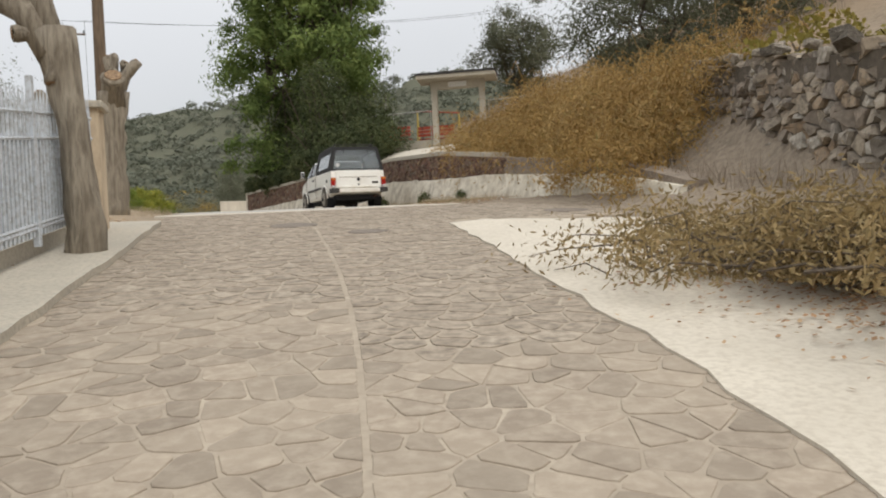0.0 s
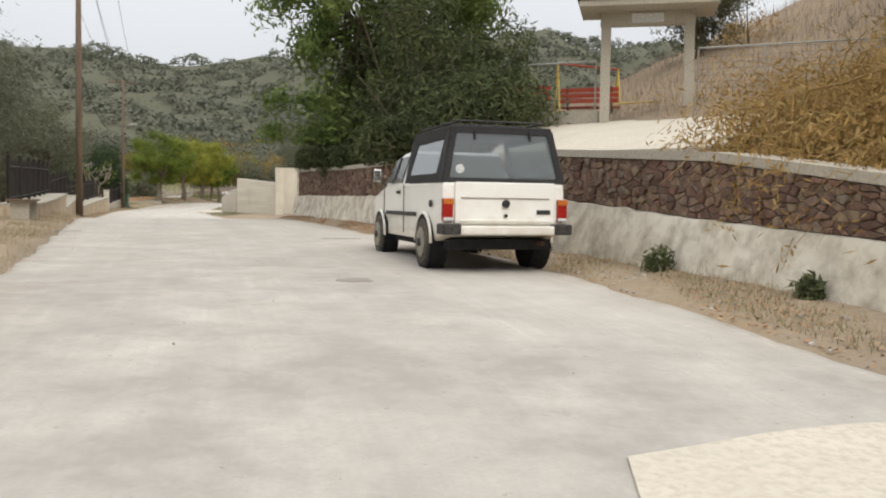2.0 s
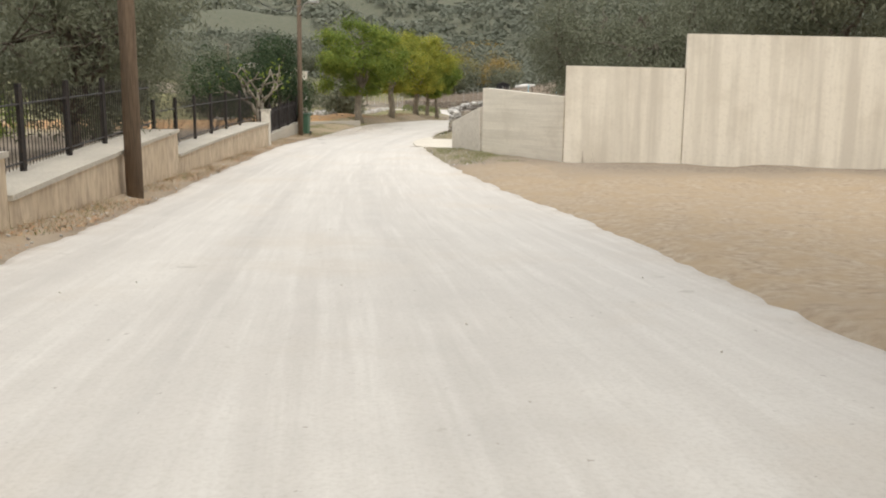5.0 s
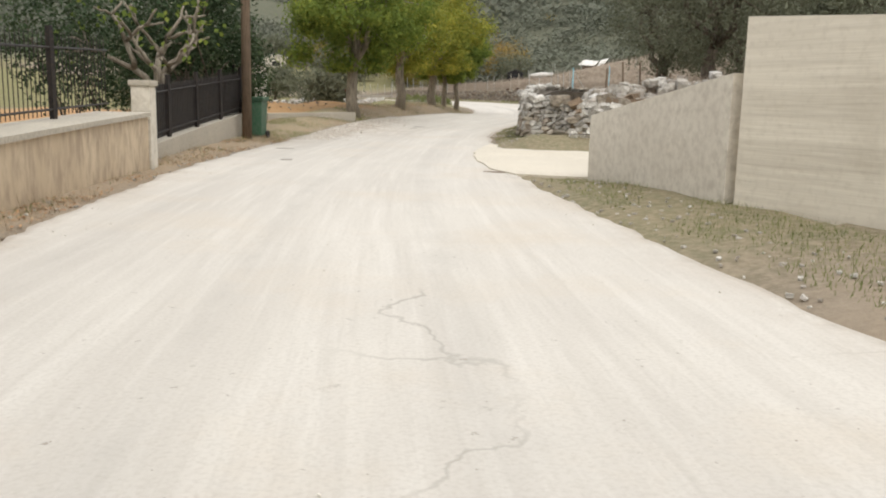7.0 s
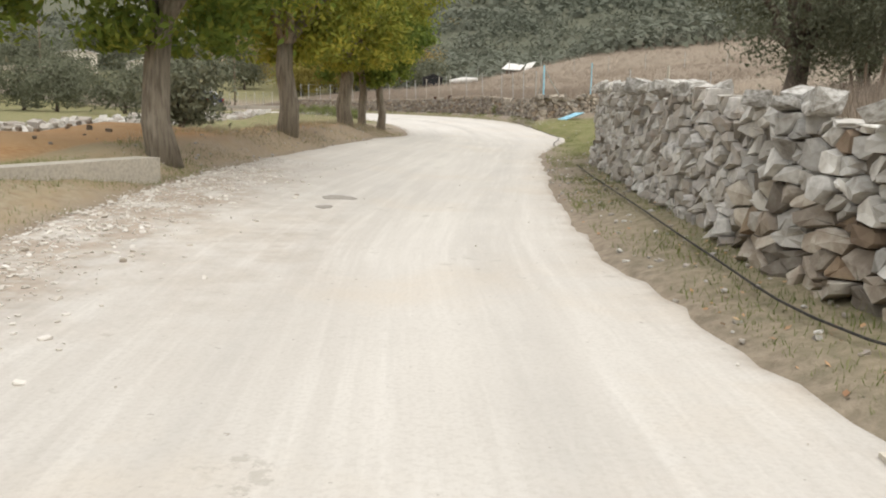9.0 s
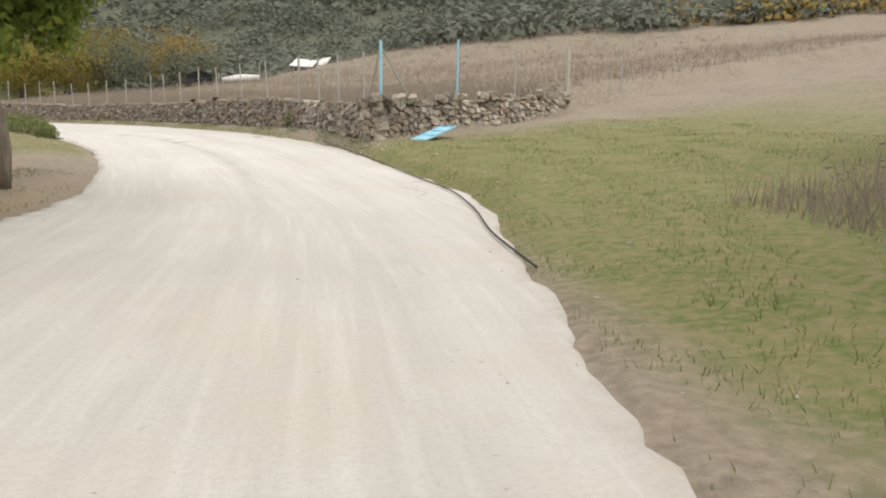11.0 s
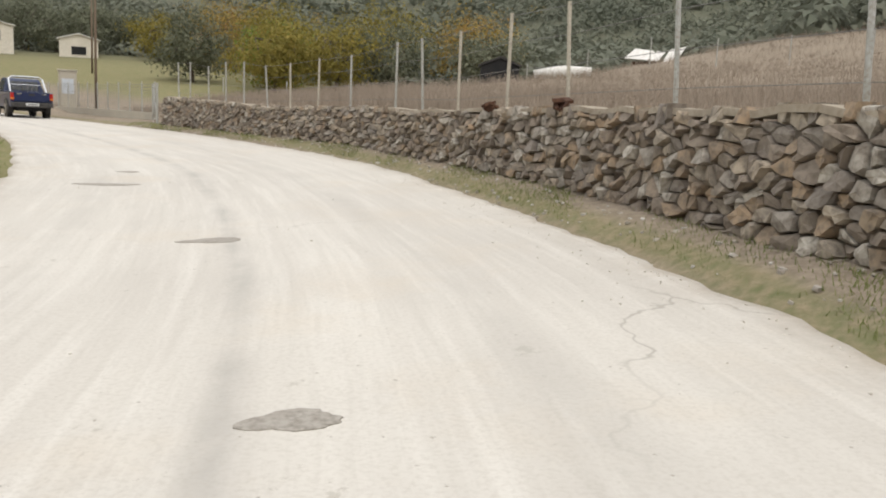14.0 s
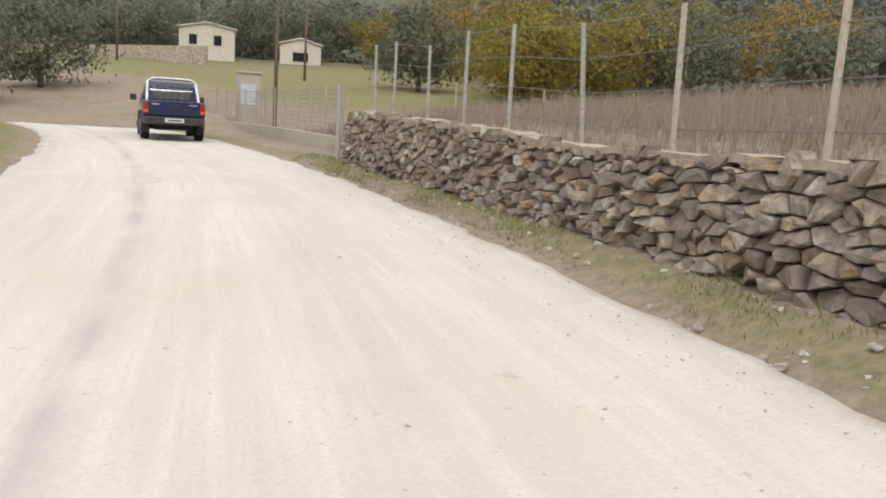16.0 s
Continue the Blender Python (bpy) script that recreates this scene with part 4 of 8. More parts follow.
def clip_cell(seed, others, bounds):
    poly = list(bounds)
    sx, sy = seed
    for ox, oy in others:
        mx, my, nx_, ny_ = (sx + ox) / 2, (sy + oy) / 2, ox - sx, oy - sy
        out = []
        for (ax, ay), (bx, by) in zip(poly, poly[1:] + poly[:1]):
            da, db = (ax - mx) * nx_ + (ay - my) * ny_, (bx - mx) * nx_ + (by - my) * ny_
            if da <= 0:
                out.append((ax, ay))
            if da * db < 0:
                t = da / (da - db)
                out.append((ax + (bx - ax) * t, ay + (by - ay) * t))
        poly = out
        if len(poly) < 3:
            return []
    return poly


def cells(u0, u1, v0, v1, su, sv, rng, jit=0.42, drop=0.0):
    """Irregular stone outlines that fill a rectangle."""
    nu, nv = int((u1 - u0) / su), max(1, int(round((v1 - v0) / sv)))
    du, dv = (u1 - u0) / nu, (v1 - v0) / nv
    S = {}
    for i in range(-1, nu + 1):
        for j in range(-1, nv + 1):
            S[i, j] = (u0 + (i + 0.5 + (0.5 if j % 2 else 0) + rng.uniform(-jit, jit)) * du, v0 + (j + 0.5 + rng.uniform(-jit, jit)) * dv)
    for i in range(-1, nu + 1):
        S[i, -1] = (S[i, 0][0], 2 * v0 - S[i, 0][1])
        S[i, nv] = (S[i, nv - 1][0], 2 * v1 - S[i, nv - 1][1])
    if drop:
        for i in range(nu):
            for j in range(1, nv - 1):
                if (i + j) % 2 and rng.random() < 2 * drop:
                    del S[i, j]
    out = []
    k = 3 if drop else 2
    for i in range(nu):
        for j in range(nv):
            if (i, j) not in S:
                continue
            c = S[i, j]
            oth = [S[a, b] for a in range(i - k, i + k + 1) for b in range(j - k, j + k + 1) if (a, b) != (i, j) and (a, b) in S]
            bd = [(max(u0, c[0] - 3 * du), max(v0, c[1] - 3 * dv)), (min(u1, c[0] + 3 * du), max(v0, c[1] - 3 * dv)), (min(u1, c[0] + 3 * du), min(v1, c[1] + 3 * dv)), (max(u0, c[0] - 3 * du), min(v1, c[1] + 3 * dv))]
            p = clip_cell(c, oth, bd)
            if len(p) >= 3:
                out.append(p)
    return out


def shrink(poly, gap, rng, round_=0.0):
    cx, cy = sum(p[0] for p in poly) / len(poly), sum(p[1] for p in poly) / len(poly)
    out = []
    n = len(poly)
    for k in range(n):
        a, b, c = poly[k - 1], poly[k], poly[(k + 1) % n]
        for t, q in ((0.15, a), (0.15, c)):
            x, y = b[0] + (q[0] - b[0]) * t, b[1] + (q[1] - b[1]) * t
            d = math.hypot(x - cx, y - cy) + 1e-6
            f = max(0.3, 1 - gap * rng.uniform(0.6, 1.5) / d)
            out.append((cx + (x - cx) * f, cy + (y - cy) * f))
    return out


def leaf_quads(c, length, width, rng, droop=0.0, flat=0.0, out=None, bias=0.6, tri=False):
    """Leaf blades; out: the way that each leaf's face tends to, so that clumps catch the light as a whole."""
    n = len(c)
    a = rng.normal(size=(n, 3))
    a[:, 2] = a[:, 2] * (1 - flat) - droop
    a /= np.linalg.norm(a, axis=1)[:, None]
    if out is None:
        b = np.cross(a, rng.normal(size=(n, 3)))
    else:
        r = rng.normal(size=(n, 3))
        f = out * bias + r / np.linalg.norm(r, axis=1)[:, None] * (1 - bias)
        f /= np.linalg.norm(f, axis=1)[:, None] + 1e-9
        a = a - f * (a * f).sum(1)[:, None]
        a /= np.linalg.norm(a, axis=1)[:, None] + 1e-9
        b = np.cross(f, a)
    b /= np.linalg.norm(b, axis=1)[:, None] + 1e-9
    L = (length * rng.uniform(0.6, 1.35, n))[:, None] / 2
    W = (width * rng.uniform(0.6, 1.35, n))[:, None] / 2
    if tri:
        return np.stack([c - a * L, c + b * W * 1.5, c + a * L], 1)
    return np.stack([c - a * L, c + b * W, c + a * L, c - b * W], 1)


def unit(v):
    return v / (np.linalg.norm(v, axis=-1, keepdims=True) + 1e-9)


def limb(bm, a, b, r0, r1, rng, bend=0.12, n=4, seg=6):
    a, b = np.array(a, float), np.array(b, float)
    d = np.linalg.norm(b - a)
    pts = [a + (b - a) * t + rng.normal(0, bend * d * 0.3, 3) * math.sin(math.pi * t) for t in np.linspace(0, 1, n + 1)]
    tube(bm, pts, list(np.linspace(r0, r1, n + 1)), seg)
    return pts


def tree(name, label, category, x, y, height, radius, bare, trunk_r, leafmat, n_clump, per, leaf, rng, barkmat=M_BARK, group="", flat=0.8, lean=(0, 0), clump_r=0.32, z=None, forks=4, droop=0.0, taper=1.0, keep_low=0.45):
    """Trunk, limbs and a crown of many leaf clumps round an uneven outline."""
    z = gz1(x, y) - 0.1 if z is None else z
    t = thing(name, label, category, group, loc=(x, y, z))
    bm = bmesh.new()
    fork = np.array([lean[0], lean[1], bare])
    pts = [np.array([0, 0, 0.0]), fork * 0.33 + rng.normal(0, 0.05, 3) * (1, 1, 0), fork * 0.7 + rng.normal(0, 0.06, 3) * (1, 1, 0), fork]
    tube(bm, pts, [trunk_r * 1.28, trunk_r * 1.03, trunk_r * 0.92, trunk_r * 0.8], 10)
    mid = np.array([lean[0] * 1.4, lean[1] * 1.4, (bare + height) / 2])
    half = (height - bare) / 2 + 0.25 * (height - bare)
    tips = []
    for k in range(forks):
        a = 2 * math.pi * (k + rng.uniform(-0.3, 0.3)) / forks
        e = mid + np.array([math.cos(a) * radius * 0.5, math.sin(a) * radius * 0.5, rng.uniform(-0.2, 0.5) * half])
        tips.append(limb(bm, fork * 0.95, e, trunk_r * 0.62, trunk_r * 0.25, rng, 0.25)[-1])
    cents = []
    for k in range(n_clump):
        v = rng.normal(size=3)
        v /= np.linalg.norm(v)
        rr = rng.uniform(0.35, 1.0) ** 0.5
        wob = 1 + 0.22 * math.sin(3 * math.atan2(v[1], v[0]) + 5 * v[2]) + rng.normal(0, 0.08)
        c = mid + v * np.array([radius, radius, half * flat]) * rr * wob
        if taper != 1.0:
            q = np.clip((c[2] - bare) / (height - bare), 0, 1)
            c[:2] = mid[:2] + (c[:2] - mid[:2]) * (1 + (taper - 1) * q)
        cents.append(c)
        if k % 3 == 0:
            s = tips[rng.integers(len(tips))]
            limb(bm, s, c, trunk_r * 0.2, trunk_r * 0.05, rng, 0.2, 3, 4)
    part("trunk", bm, barkmat, t, smooth=True)
    C, O = [], []
    for c in cents:
        q = rng.normal(size=(per, 3)) * radius * clump_r * rng.uniform(0.6, 1.2) * (1, 1, 0.75)
        C.append(c + q)
        O.append(unit(unit(q) + 0.5 * unit(c - mid) + (0, 0, 0.35)))
    C, O = np.vstack(C), np.vstack(O)
    low = C[:, 2] < bare * keep_low
    C[low, 2] = bare * keep_low + np.abs(rng.normal(0, 0.25, low.sum()))
    tri = leafmat in (M_OLIVE, M_GOLD, M_AUT)
    mpart("crown", quads_mesh("crown", leaf_quads(C, leaf[0], leaf[1] * (1.25 if tri else 1), rng, droop, out=O, tri=tri), leafmat, 3 if tri else 4), t)
    return t


# ---- retaining wall beside the road ----
RW = [(11.6, -5.5), (14, -5.4), (18.4, -4.95), (21, -4.9), (24.5, -4.75), (28, -4.4), (32, -4.0), (36, -3.85), (40, -3.8), (42.3, -3.85)]
RWP = [xy(s, l) for s, l in RW]
rw_mid_ = [rz_(s) + d for (s, _), d in zip(RW, (0.35, 0.5, 0.62, 0.66, 0.8, 0.78, 0.74, 0.72, 0.75, 0.78))]
rw_top = [rz_(s) + d for (s, _), d in zip(RW, (0.45, 0.75, 1.06, 1.32, 1.45, 1.46, 1.45, 1.45, 1.55, 1.62))]
rw_base = [rz_(s) - 0.4 for s, _ in RW]
rwall = wall("retaining_wall", RWP, 0.55, M_MORTAR, "red-brown stone retaining wall with pale mortar", rw_base, [z - 0.02 for z in rw_top])


def battered(name, pts, zb, zt, out0, out1, mat, label, seed):
    """Rough plastered plinth: leans out towards its foot, with an uneven face."""
    rng = np.random.default_rng(seed)
    P, L = along(pts)
    us = np.arange(0, L[-1], 0.22)
    rows = 6
    V, F = [], []
    for u in us:
        x, y = np.interp(u, L, P[:, 0]), np.interp(u, L, P[:, 1])
        i = max(1, min(np.searchsorted(L, u), len(L) - 1))
        d = (P[i] - P[i - 1]) / np.hypot(*(P[i] - P[i - 1]))
        b, t = np.interp(u, L, zb), np.interp(u, L, zt)
        for k in range(rows + 1):
            q = k / rows
            o = out0 + (out1 - out0) * q + (rng.normal(0, 0.005) if 0 < k < rows else 0)
            V.append((x - d[1] * o, y + d[0] * o, b + (t - b) * q + (rng.normal(0, 0.012) if k == rows else 0)))
        V.append((x + d[1] * 0.1, y - d[0] * 0.1, t + 0.01))
    m = rows + 2
    for i in range(len(us) - 1):
        for k in range(m - 1):
            F.append((i * m + k, i * m + k + 1, (i + 1) * m + k + 1, (i + 1) * m + k))
    F.append(tuple(range(m)))
    F.append(tuple((len(us) - 1) * m + k for k in range(m))[::-1])
    return tagged(new(name, mesh_of(name, V, F, [mat])), label, "wall", kind="structure")


battered("wall_plinth", RWP, rw_base, rw_mid_, 0.34, 0.10, M_PLASTER, "stained pale plaster plinth of a stone wall", 3)
# coping
cop = []
for (x, y), z in zip(RWP[2:], rw_top[2:]):
    cop.append((x, y))
wall("wall_coping", [(x - 0.05, y) for x, y in cop], 0.62, M_CONC, "grey-brown concrete coping of a stone wall", [z - 0.02 for z in rw_top[2:]], [z + 0.08 for z in rw_top[2:]])

# ---- low wall with fence on the left ----
for k, (s0, s1, z0, z1) in enumerate(((35.5, 48.6, 2.86, 3.17), (48.6, 58.3, 2.66, 3.14), (58.3, 71.0, 2.58, 3.04))):
    ss = np.linspace(s0, s1 - 0.03, 8)
    zt = np.linspace(z0, z1, 8)
    wall("wall_left_%d" % (k + 1), [xy(s, 3.72) for s in ss][::-1], 0.75, M_CREAM, "stained cream rendered low wall", [rz_(s) - 0.4 for s in ss][::-1], list(zt - 0.06)[::-1])
    wall("wall_cap_%d" % (k + 1), [xy(s, 3.67) for s in ss][::-1], 0.85, M_CONC, "weathered concrete cap of a low wall", list(zt - 0.057)[::-1], list(zt + 0.01)[::-1])
ss = np.linspace(71.4, 79.2, 6)
wall("wall_left_4", [xy(s, 4.0 + 0.06 * (s - 71.4)) for s in ss][::-1], 0.3, M_CONC, "low concrete kerb wall under a railing", [rz_(s) - 0.3 for s in ss][::-1], [rz_(s) + 0.27 + 0.05 * (s - 71) for s in ss][::-1])
ss = np.linspace(1.5, 11.3, 6)
wall("wall_left_front", [xy(s, 3.15 - 0.03 * (s - 1.5)) for s in ss][::-1], 0.28, M_CONC, "low mossy concrete wall under a metal fence", [rz_(s) - 0.4 for s in ss][::-1], [rz_(s) + 0.24 for s in ss][::-1])
wall("wall_kerb_field", [(-31.05, 82.0), (-31.65, 80.0), (-32.3, 77.95)], 0.42, M_CONC, "low broken concrete kerb beside a field", [2.1] * 3, [2.84, 2.82, 2.80])

# dry stone walls: cores
W1 = [(-13.5, 75.9), (-18.8, 75.2), (-22.6, 75.3), (-23.75, 76.0), (-24.35, 78.0), (-24.75, 81.0), (-25.25, 85.0), (-25.6, 88.6), (-25.2, 90.8), (-23.6, 92.2)]
W1B = [2.6, 2.5, 2.5, 2.5, 2.5, 2.55, 2.6, 2.7, 2.8, 3.3]
W1T = [3.5, 3.35, 3.3, 3.45, 3.55, 3.72, 3.85, 3.95, 3.95, 3.9]
W2 = [(-28.35, 112.1), (-30.15, 117.5), (-32.03, 121.5), (-34.72, 126.32), (-37.42, 130.33), (-40.65, 134.25), (-44.6, 137.75), (-48.4, 141.1), (-51.9, 144.1)]
W2B = [3.15, 3.22, 3.30, 3.35, 3.38, 3.40, 3.42, 3.45, 3.5]
W2T = [4.10, 4.16, 4.36, 4.36, 4.27, 4.28, 4.18, 4.30, 4.38]
W3 = [(-22.0, 117.7), (-25.2, 114.8), (-28.3, 112.0)]
W3B, W3T = [3.85, 3.42, 3.12], [4.5, 4.28, 4.1]
W1B = [min(z, gz1(x, y) - 0.02) for (x, y), z in zip(W1, W1B)]
W2B = [min(z, gz1(x, y) + 0.06) for (x, y), z in zip(W2, W2B)]
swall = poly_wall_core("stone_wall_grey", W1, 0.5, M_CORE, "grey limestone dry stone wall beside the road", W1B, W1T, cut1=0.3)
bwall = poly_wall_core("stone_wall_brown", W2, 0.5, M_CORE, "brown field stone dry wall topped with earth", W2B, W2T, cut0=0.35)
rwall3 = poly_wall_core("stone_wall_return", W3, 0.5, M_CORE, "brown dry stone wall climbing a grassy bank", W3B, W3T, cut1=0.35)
TB, TBL = along(W2)
tb_rng = random.Random(12)
tb_u = list(np.arange(0.3, TBL[-1], 0.4))
tb_z = [float(np.interp(u, TBL, W2T)) + tb_rng.uniform(-0.03, 0.03) for u in tb_u]
wall("wall_top_band", [(float(np.interp(u, TBL, TB[:, 0])) + 0.1 + tb_rng.uniform(-0.015, 0.015), float(np.interp(u, TBL, TB[:, 1])) + 0.04) for u in tb_u], 0.34, M_EARTH, "pale earth and mortar top of a stone wall", [z - 0.05 for z in tb_z], [z + 0.012 for z in tb_z])
UW = [xy(s, l) for s, l in ((2, -6.2), (6, -6.1), (9, -6.2), (12, -6.8), (15, -7.8), (19, -8.8), (24, -9.4))]
UWB = [rz_(s) + d for s, d in ((2, 0.3), (6, 0.35), (9, 0.45), (12, 0.6), (15, 1.1), (19, 1.6), (24, 2.0))]
UWT = [rz_(s) + d for s, d in ((2, 2.0), (6, 2.05), (9, 2.15), (12, 2.3), (15, 2.5), (19, 2.7), (24, 2.9))]
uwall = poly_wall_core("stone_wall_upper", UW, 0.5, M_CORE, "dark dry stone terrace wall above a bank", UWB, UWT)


# ---- trees ----
tr = np.random.default_rng(21)
PX, PY = -5.6, 38.6
tree("pine_tree", "tall dense bright green pine tree behind the wall", "tree", PX, PY, 13.6, 3.9, 2.0, 0.30, M_PINE, 460, 200, (0.24, 0.075), tr, flat=0.92, clump_r=0.095, forks=6, taper=0.72)


def shrub(name, label, category, spots, leafmat, per, leaf, rng, group="", stems=True, droop=0.0, kind=""):
    """A bush of overlapping leaf masses: spots of (x, y, z, rx, ry, rz)."""
    x0, y0 = spots[0][0], spots[0][1]
    z0 = gz1(x0, y0)
    t = thing(name, label, category, group, kind, loc=(x0, y0, z0 - 0.05))
    C, O = [], []
    for x, y, z, rx, ry, rz in spots:
        c = np.array([x - x0, y - y0, z - z0])
        q = rng.normal(size=(per, 3))
        q /= np.linalg.norm(q, axis=1)[:, None]
        w = 1 + 0.2 * np.sin(4 * q[:, 0] + 3 * q[:, 2] + x) * np.cos(5 * q[:, 1] + y)
        C.append(c + q * (rng.uniform(0.55, 1.05, per) * w)[:, None] * (rx, ry, rz))
        O.append(unit(q + (0, 0, 0.3)))
        bm = bmesh.new()
        for k in range(4):
            limb(bm, (c[0] * 0.8, c[1] * 0.8, 0), c + rng.normal(0, 0.5, 3) * (rx, ry, rz), 0.035, 0.012, rng, 0.2, 3, 4)
        part("stem", bm, M_BARK, t)
    C = np.vstack(C)
    mpart("leaves", quads_mesh("leaves", leaf_quads(C, leaf[0], leaf[1], rng, droop, out=np.vstack(O), bias=0.5), leafmat), t)
    return t


def hedge_spots(s0, s1, n, l0, l1, z0, z1, r, rng):
    out = []
    for k in range(n):
        s, l = rng.uniform(s0, s1), l0 + (l1 - l0) * rng.uniform(0, 1)
        p = at(s, l)
        q = rng.uniform(0, 1)
        out.append((p.x, p.y, p.z + z0 + (z1 - z0) * q, r * rng.uniform(0.7, 1.2), r * rng.uniform(0.7, 1.2), r * rng.uniform(0.6, 1.0)))
    return out


for s0, s1 in ((30.8, 33.0), (32.5, 37.0), (36.5, 42.3)):
    shrub("oleander_bush", "dense dark green oleander bush overhanging a stone wall", "bush", hedge_spots(s0, s1, 20, -4.8, -7.5, 2.0, 5.6 if s0 > 32 else 3.4, 1.0, tr) + hedge_spots(max(s0, 30.5), s1, 7, -3.75, -4.6, 1.6, 2.3, 0.55, tr), M_OLEAN, 950, (0.19, 0.046), tr, "bushes along the wall", droop=0.15)
shrub("laurel_bush", "dark green bush at the foot of a pine", "bush", [(-4.2, 35.5, 4.6, 1.3, 1.3, 1.1), (-5.4, 36.4, 5.4, 1.4, 1.4, 1.2), (-3.2, 36.8, 5.8, 1.4, 1.3, 1.2), (-6.6, 37.8, 4.6, 1.2, 1.2, 1.0)], M_OLEAN, 1500, (0.22, 0.07), tr)

OL = "grey-green olive tree with a gnarled trunk"
olives = []
for x, y, h, r in ((-19.5, 37.5, 5.4, 2.7), (-24.5, 45.5, 5.6, 2.9), (-22.6, 41.5, 5.6, 2.7), (-25.3, 52.6, 4.8, 2.6), (-19.0, 31.0, 6.2, 2.9), (-28.0, 39.0, 5.5, 3.0), (-30.0, 50.0, 5.2, 3.0), (-29.8, 58.6, 4.6, 2.4), (-17.0, 27.0, 6.4, 2.9), (-33.4, 63.5, 5.0, 2.6)):
    tree("olive_tree", OL, "tree", x, y, h, r, 1.0, 0.17, M_OLIVE, 95, 240, (0.15, 0.045), tr, group="olive trees", forks=5, clump_r=0.17)
for x, y, h, r in ((-19.4, 84.5, 5.6, 2.9), (-21.4, 92.0, 5.4, 2.7), (-16.5, 89.0, 5.8, 3.0), (-12.5, 82.5, 5.6, 2.9), (-13.0, 95.0, 5.6, 3.0), (-18.0, 99.5, 5.4, 2.8)):
    tree("olive_tree", "old grey-green olive tree with a dark forked trunk in dry grass", "tree", x, y, h, r, 1.55, 0.24, M_OLIVE, 80, 210, (0.16, 0.05), tr, group="olive trees", forks=4, clump_r=0.17, lean=(0.3, 0.2))
for x, y, h, r in ((9.0, 24.0, 4.8, 2.6), (7.6, 30.5, 4.6, 2.6), (12.5, 28.5, 5.4, 3.0), (10.5, 34.5, 5.2, 3.0), (4.5, 43.5, 4.6, 1.9), (-9.0, 68.5, 4.6, 2.6), (-13.5, 70.5, 4.2, 2.4), (-5.0, 72.0, 5, 2.8), (-15.5, 74.2, 4.4, 2.4), (-10.5, 76.0, 5.0, 2.8), (-8.0, 64.8, 4.2, 2.3)):
    tree("olive_tree", "dark olive tree on the bank above the wall", "tree", x, y, h, r, 0.9, 0.14, M_OLIVE, 80, 210, (0.17, 0.055), tr, group="olive trees", forks=4, clump_r=0.18)

for k, (x, y, h, r, m) in enumerate(((-31.6, 83.2, 5.4, 2.4, M_LIME), (-32.2, 89.7, 5.2, 2.3, M_YELL), (-32.8, 96.2, 5.5, 2.5, M_YELL), (-33.7, 101.2, 5.0, 1.8, M_LIME), (-33.4, 102.6, 4.8, 1.6, M_LIME))):
    tree("mulberry_tree", "mulberry tree with yellow-green autumn leaves beside the road", "tree", x, y, h, r, 2.15, 0.2 if k < 3 else 0.14, m, 120, 230, (0.16, 0.07), tr, M_PALEBARK, group="roadside mulberry trees", forks=7, clump_r=0.125, droop=0.35, keep_low=0.78)


# bare fig tree over the railing
def bare_tree(x, y, h, rng, label):
    t = thing("fig_tree", label, "tree", loc=(x, y, gz1(x, y) - 0.1))
    bm = bmesh.new()
    tips = []

    def grow(p, d, r, n):
        q = p + d * rng.uniform(0.55, 0.95) * (0.5 + r * 5)
        pts = limb(bm, p, q, r, r * 0.72, rng, 0.2, 3, 6)
        if n == 0:
            tips.append(q)
            return
        for _ in range(2):
            e = d + rng.normal(0, 0.45, 3)
            e[2] += 0.12
            grow(pts[-1], e / np.linalg.norm(e), r * 0.68, n - 1)

    for a in (0.0, 0.5):
        grow(np.array([a * 0.4, a * 0.3, 0.0]), np.array([-0.1 - a * 0.6, 0.25, 1.0]), 0.15, 4)
    part("trunk", bm, M_PALEBARK, t, smooth=True)
    C = np.array(tips)[rng.integers(0, len(tips), 160)] + rng.normal(0, 0.18, (160, 3))
    mpart("leaves", quads_mesh("leaves", leaf_quads(C, 0.15, 0.11, rng, 0.5), M_LIME), t)


bare_tree(-30.6, 69.8, 4.0, tr, "pale bare-limbed fig tree with few leaves behind a railing")
shrub("dark_bush", "dense dark green bush behind a railing", "bush", [(-32.6, 71.0, 4.3, 1.2, 1.2, 1.5), (-32.4, 72.8, 4.9, 1.4, 1.3, 1.5), (-31.9, 74.4, 5.2, 1.2, 1.3, 1.3), (-33.2, 73.6, 4.0, 1.5, 1.5, 1.6), (-31.4, 73.0, 6.2, 1.2, 1.3, 0.9), (-31.0, 72.0, 5.2, 1.0, 1.3, 1.3), (-32.6, 69.2, 4.6, 1.2, 1.2, 1.5), (-31.0, 74.2, 4.0, 0.7, 1.2, 1.2)], M_DARKLEAF, 3000, (0.12, 0.055), tr)
shrub("green_bush", "rounded green bush in front of far trees", "bush", [(-33.5, 57, 3.2, 1.2, 1.2, 1.0), (-34.5, 59.0, 3.4, 1.4, 1.4, 1.1)], M_LIME, 900, (0.2, 0.09), tr)

# dry creeper heaped over the bank
wr = np.random.default_rng(33)


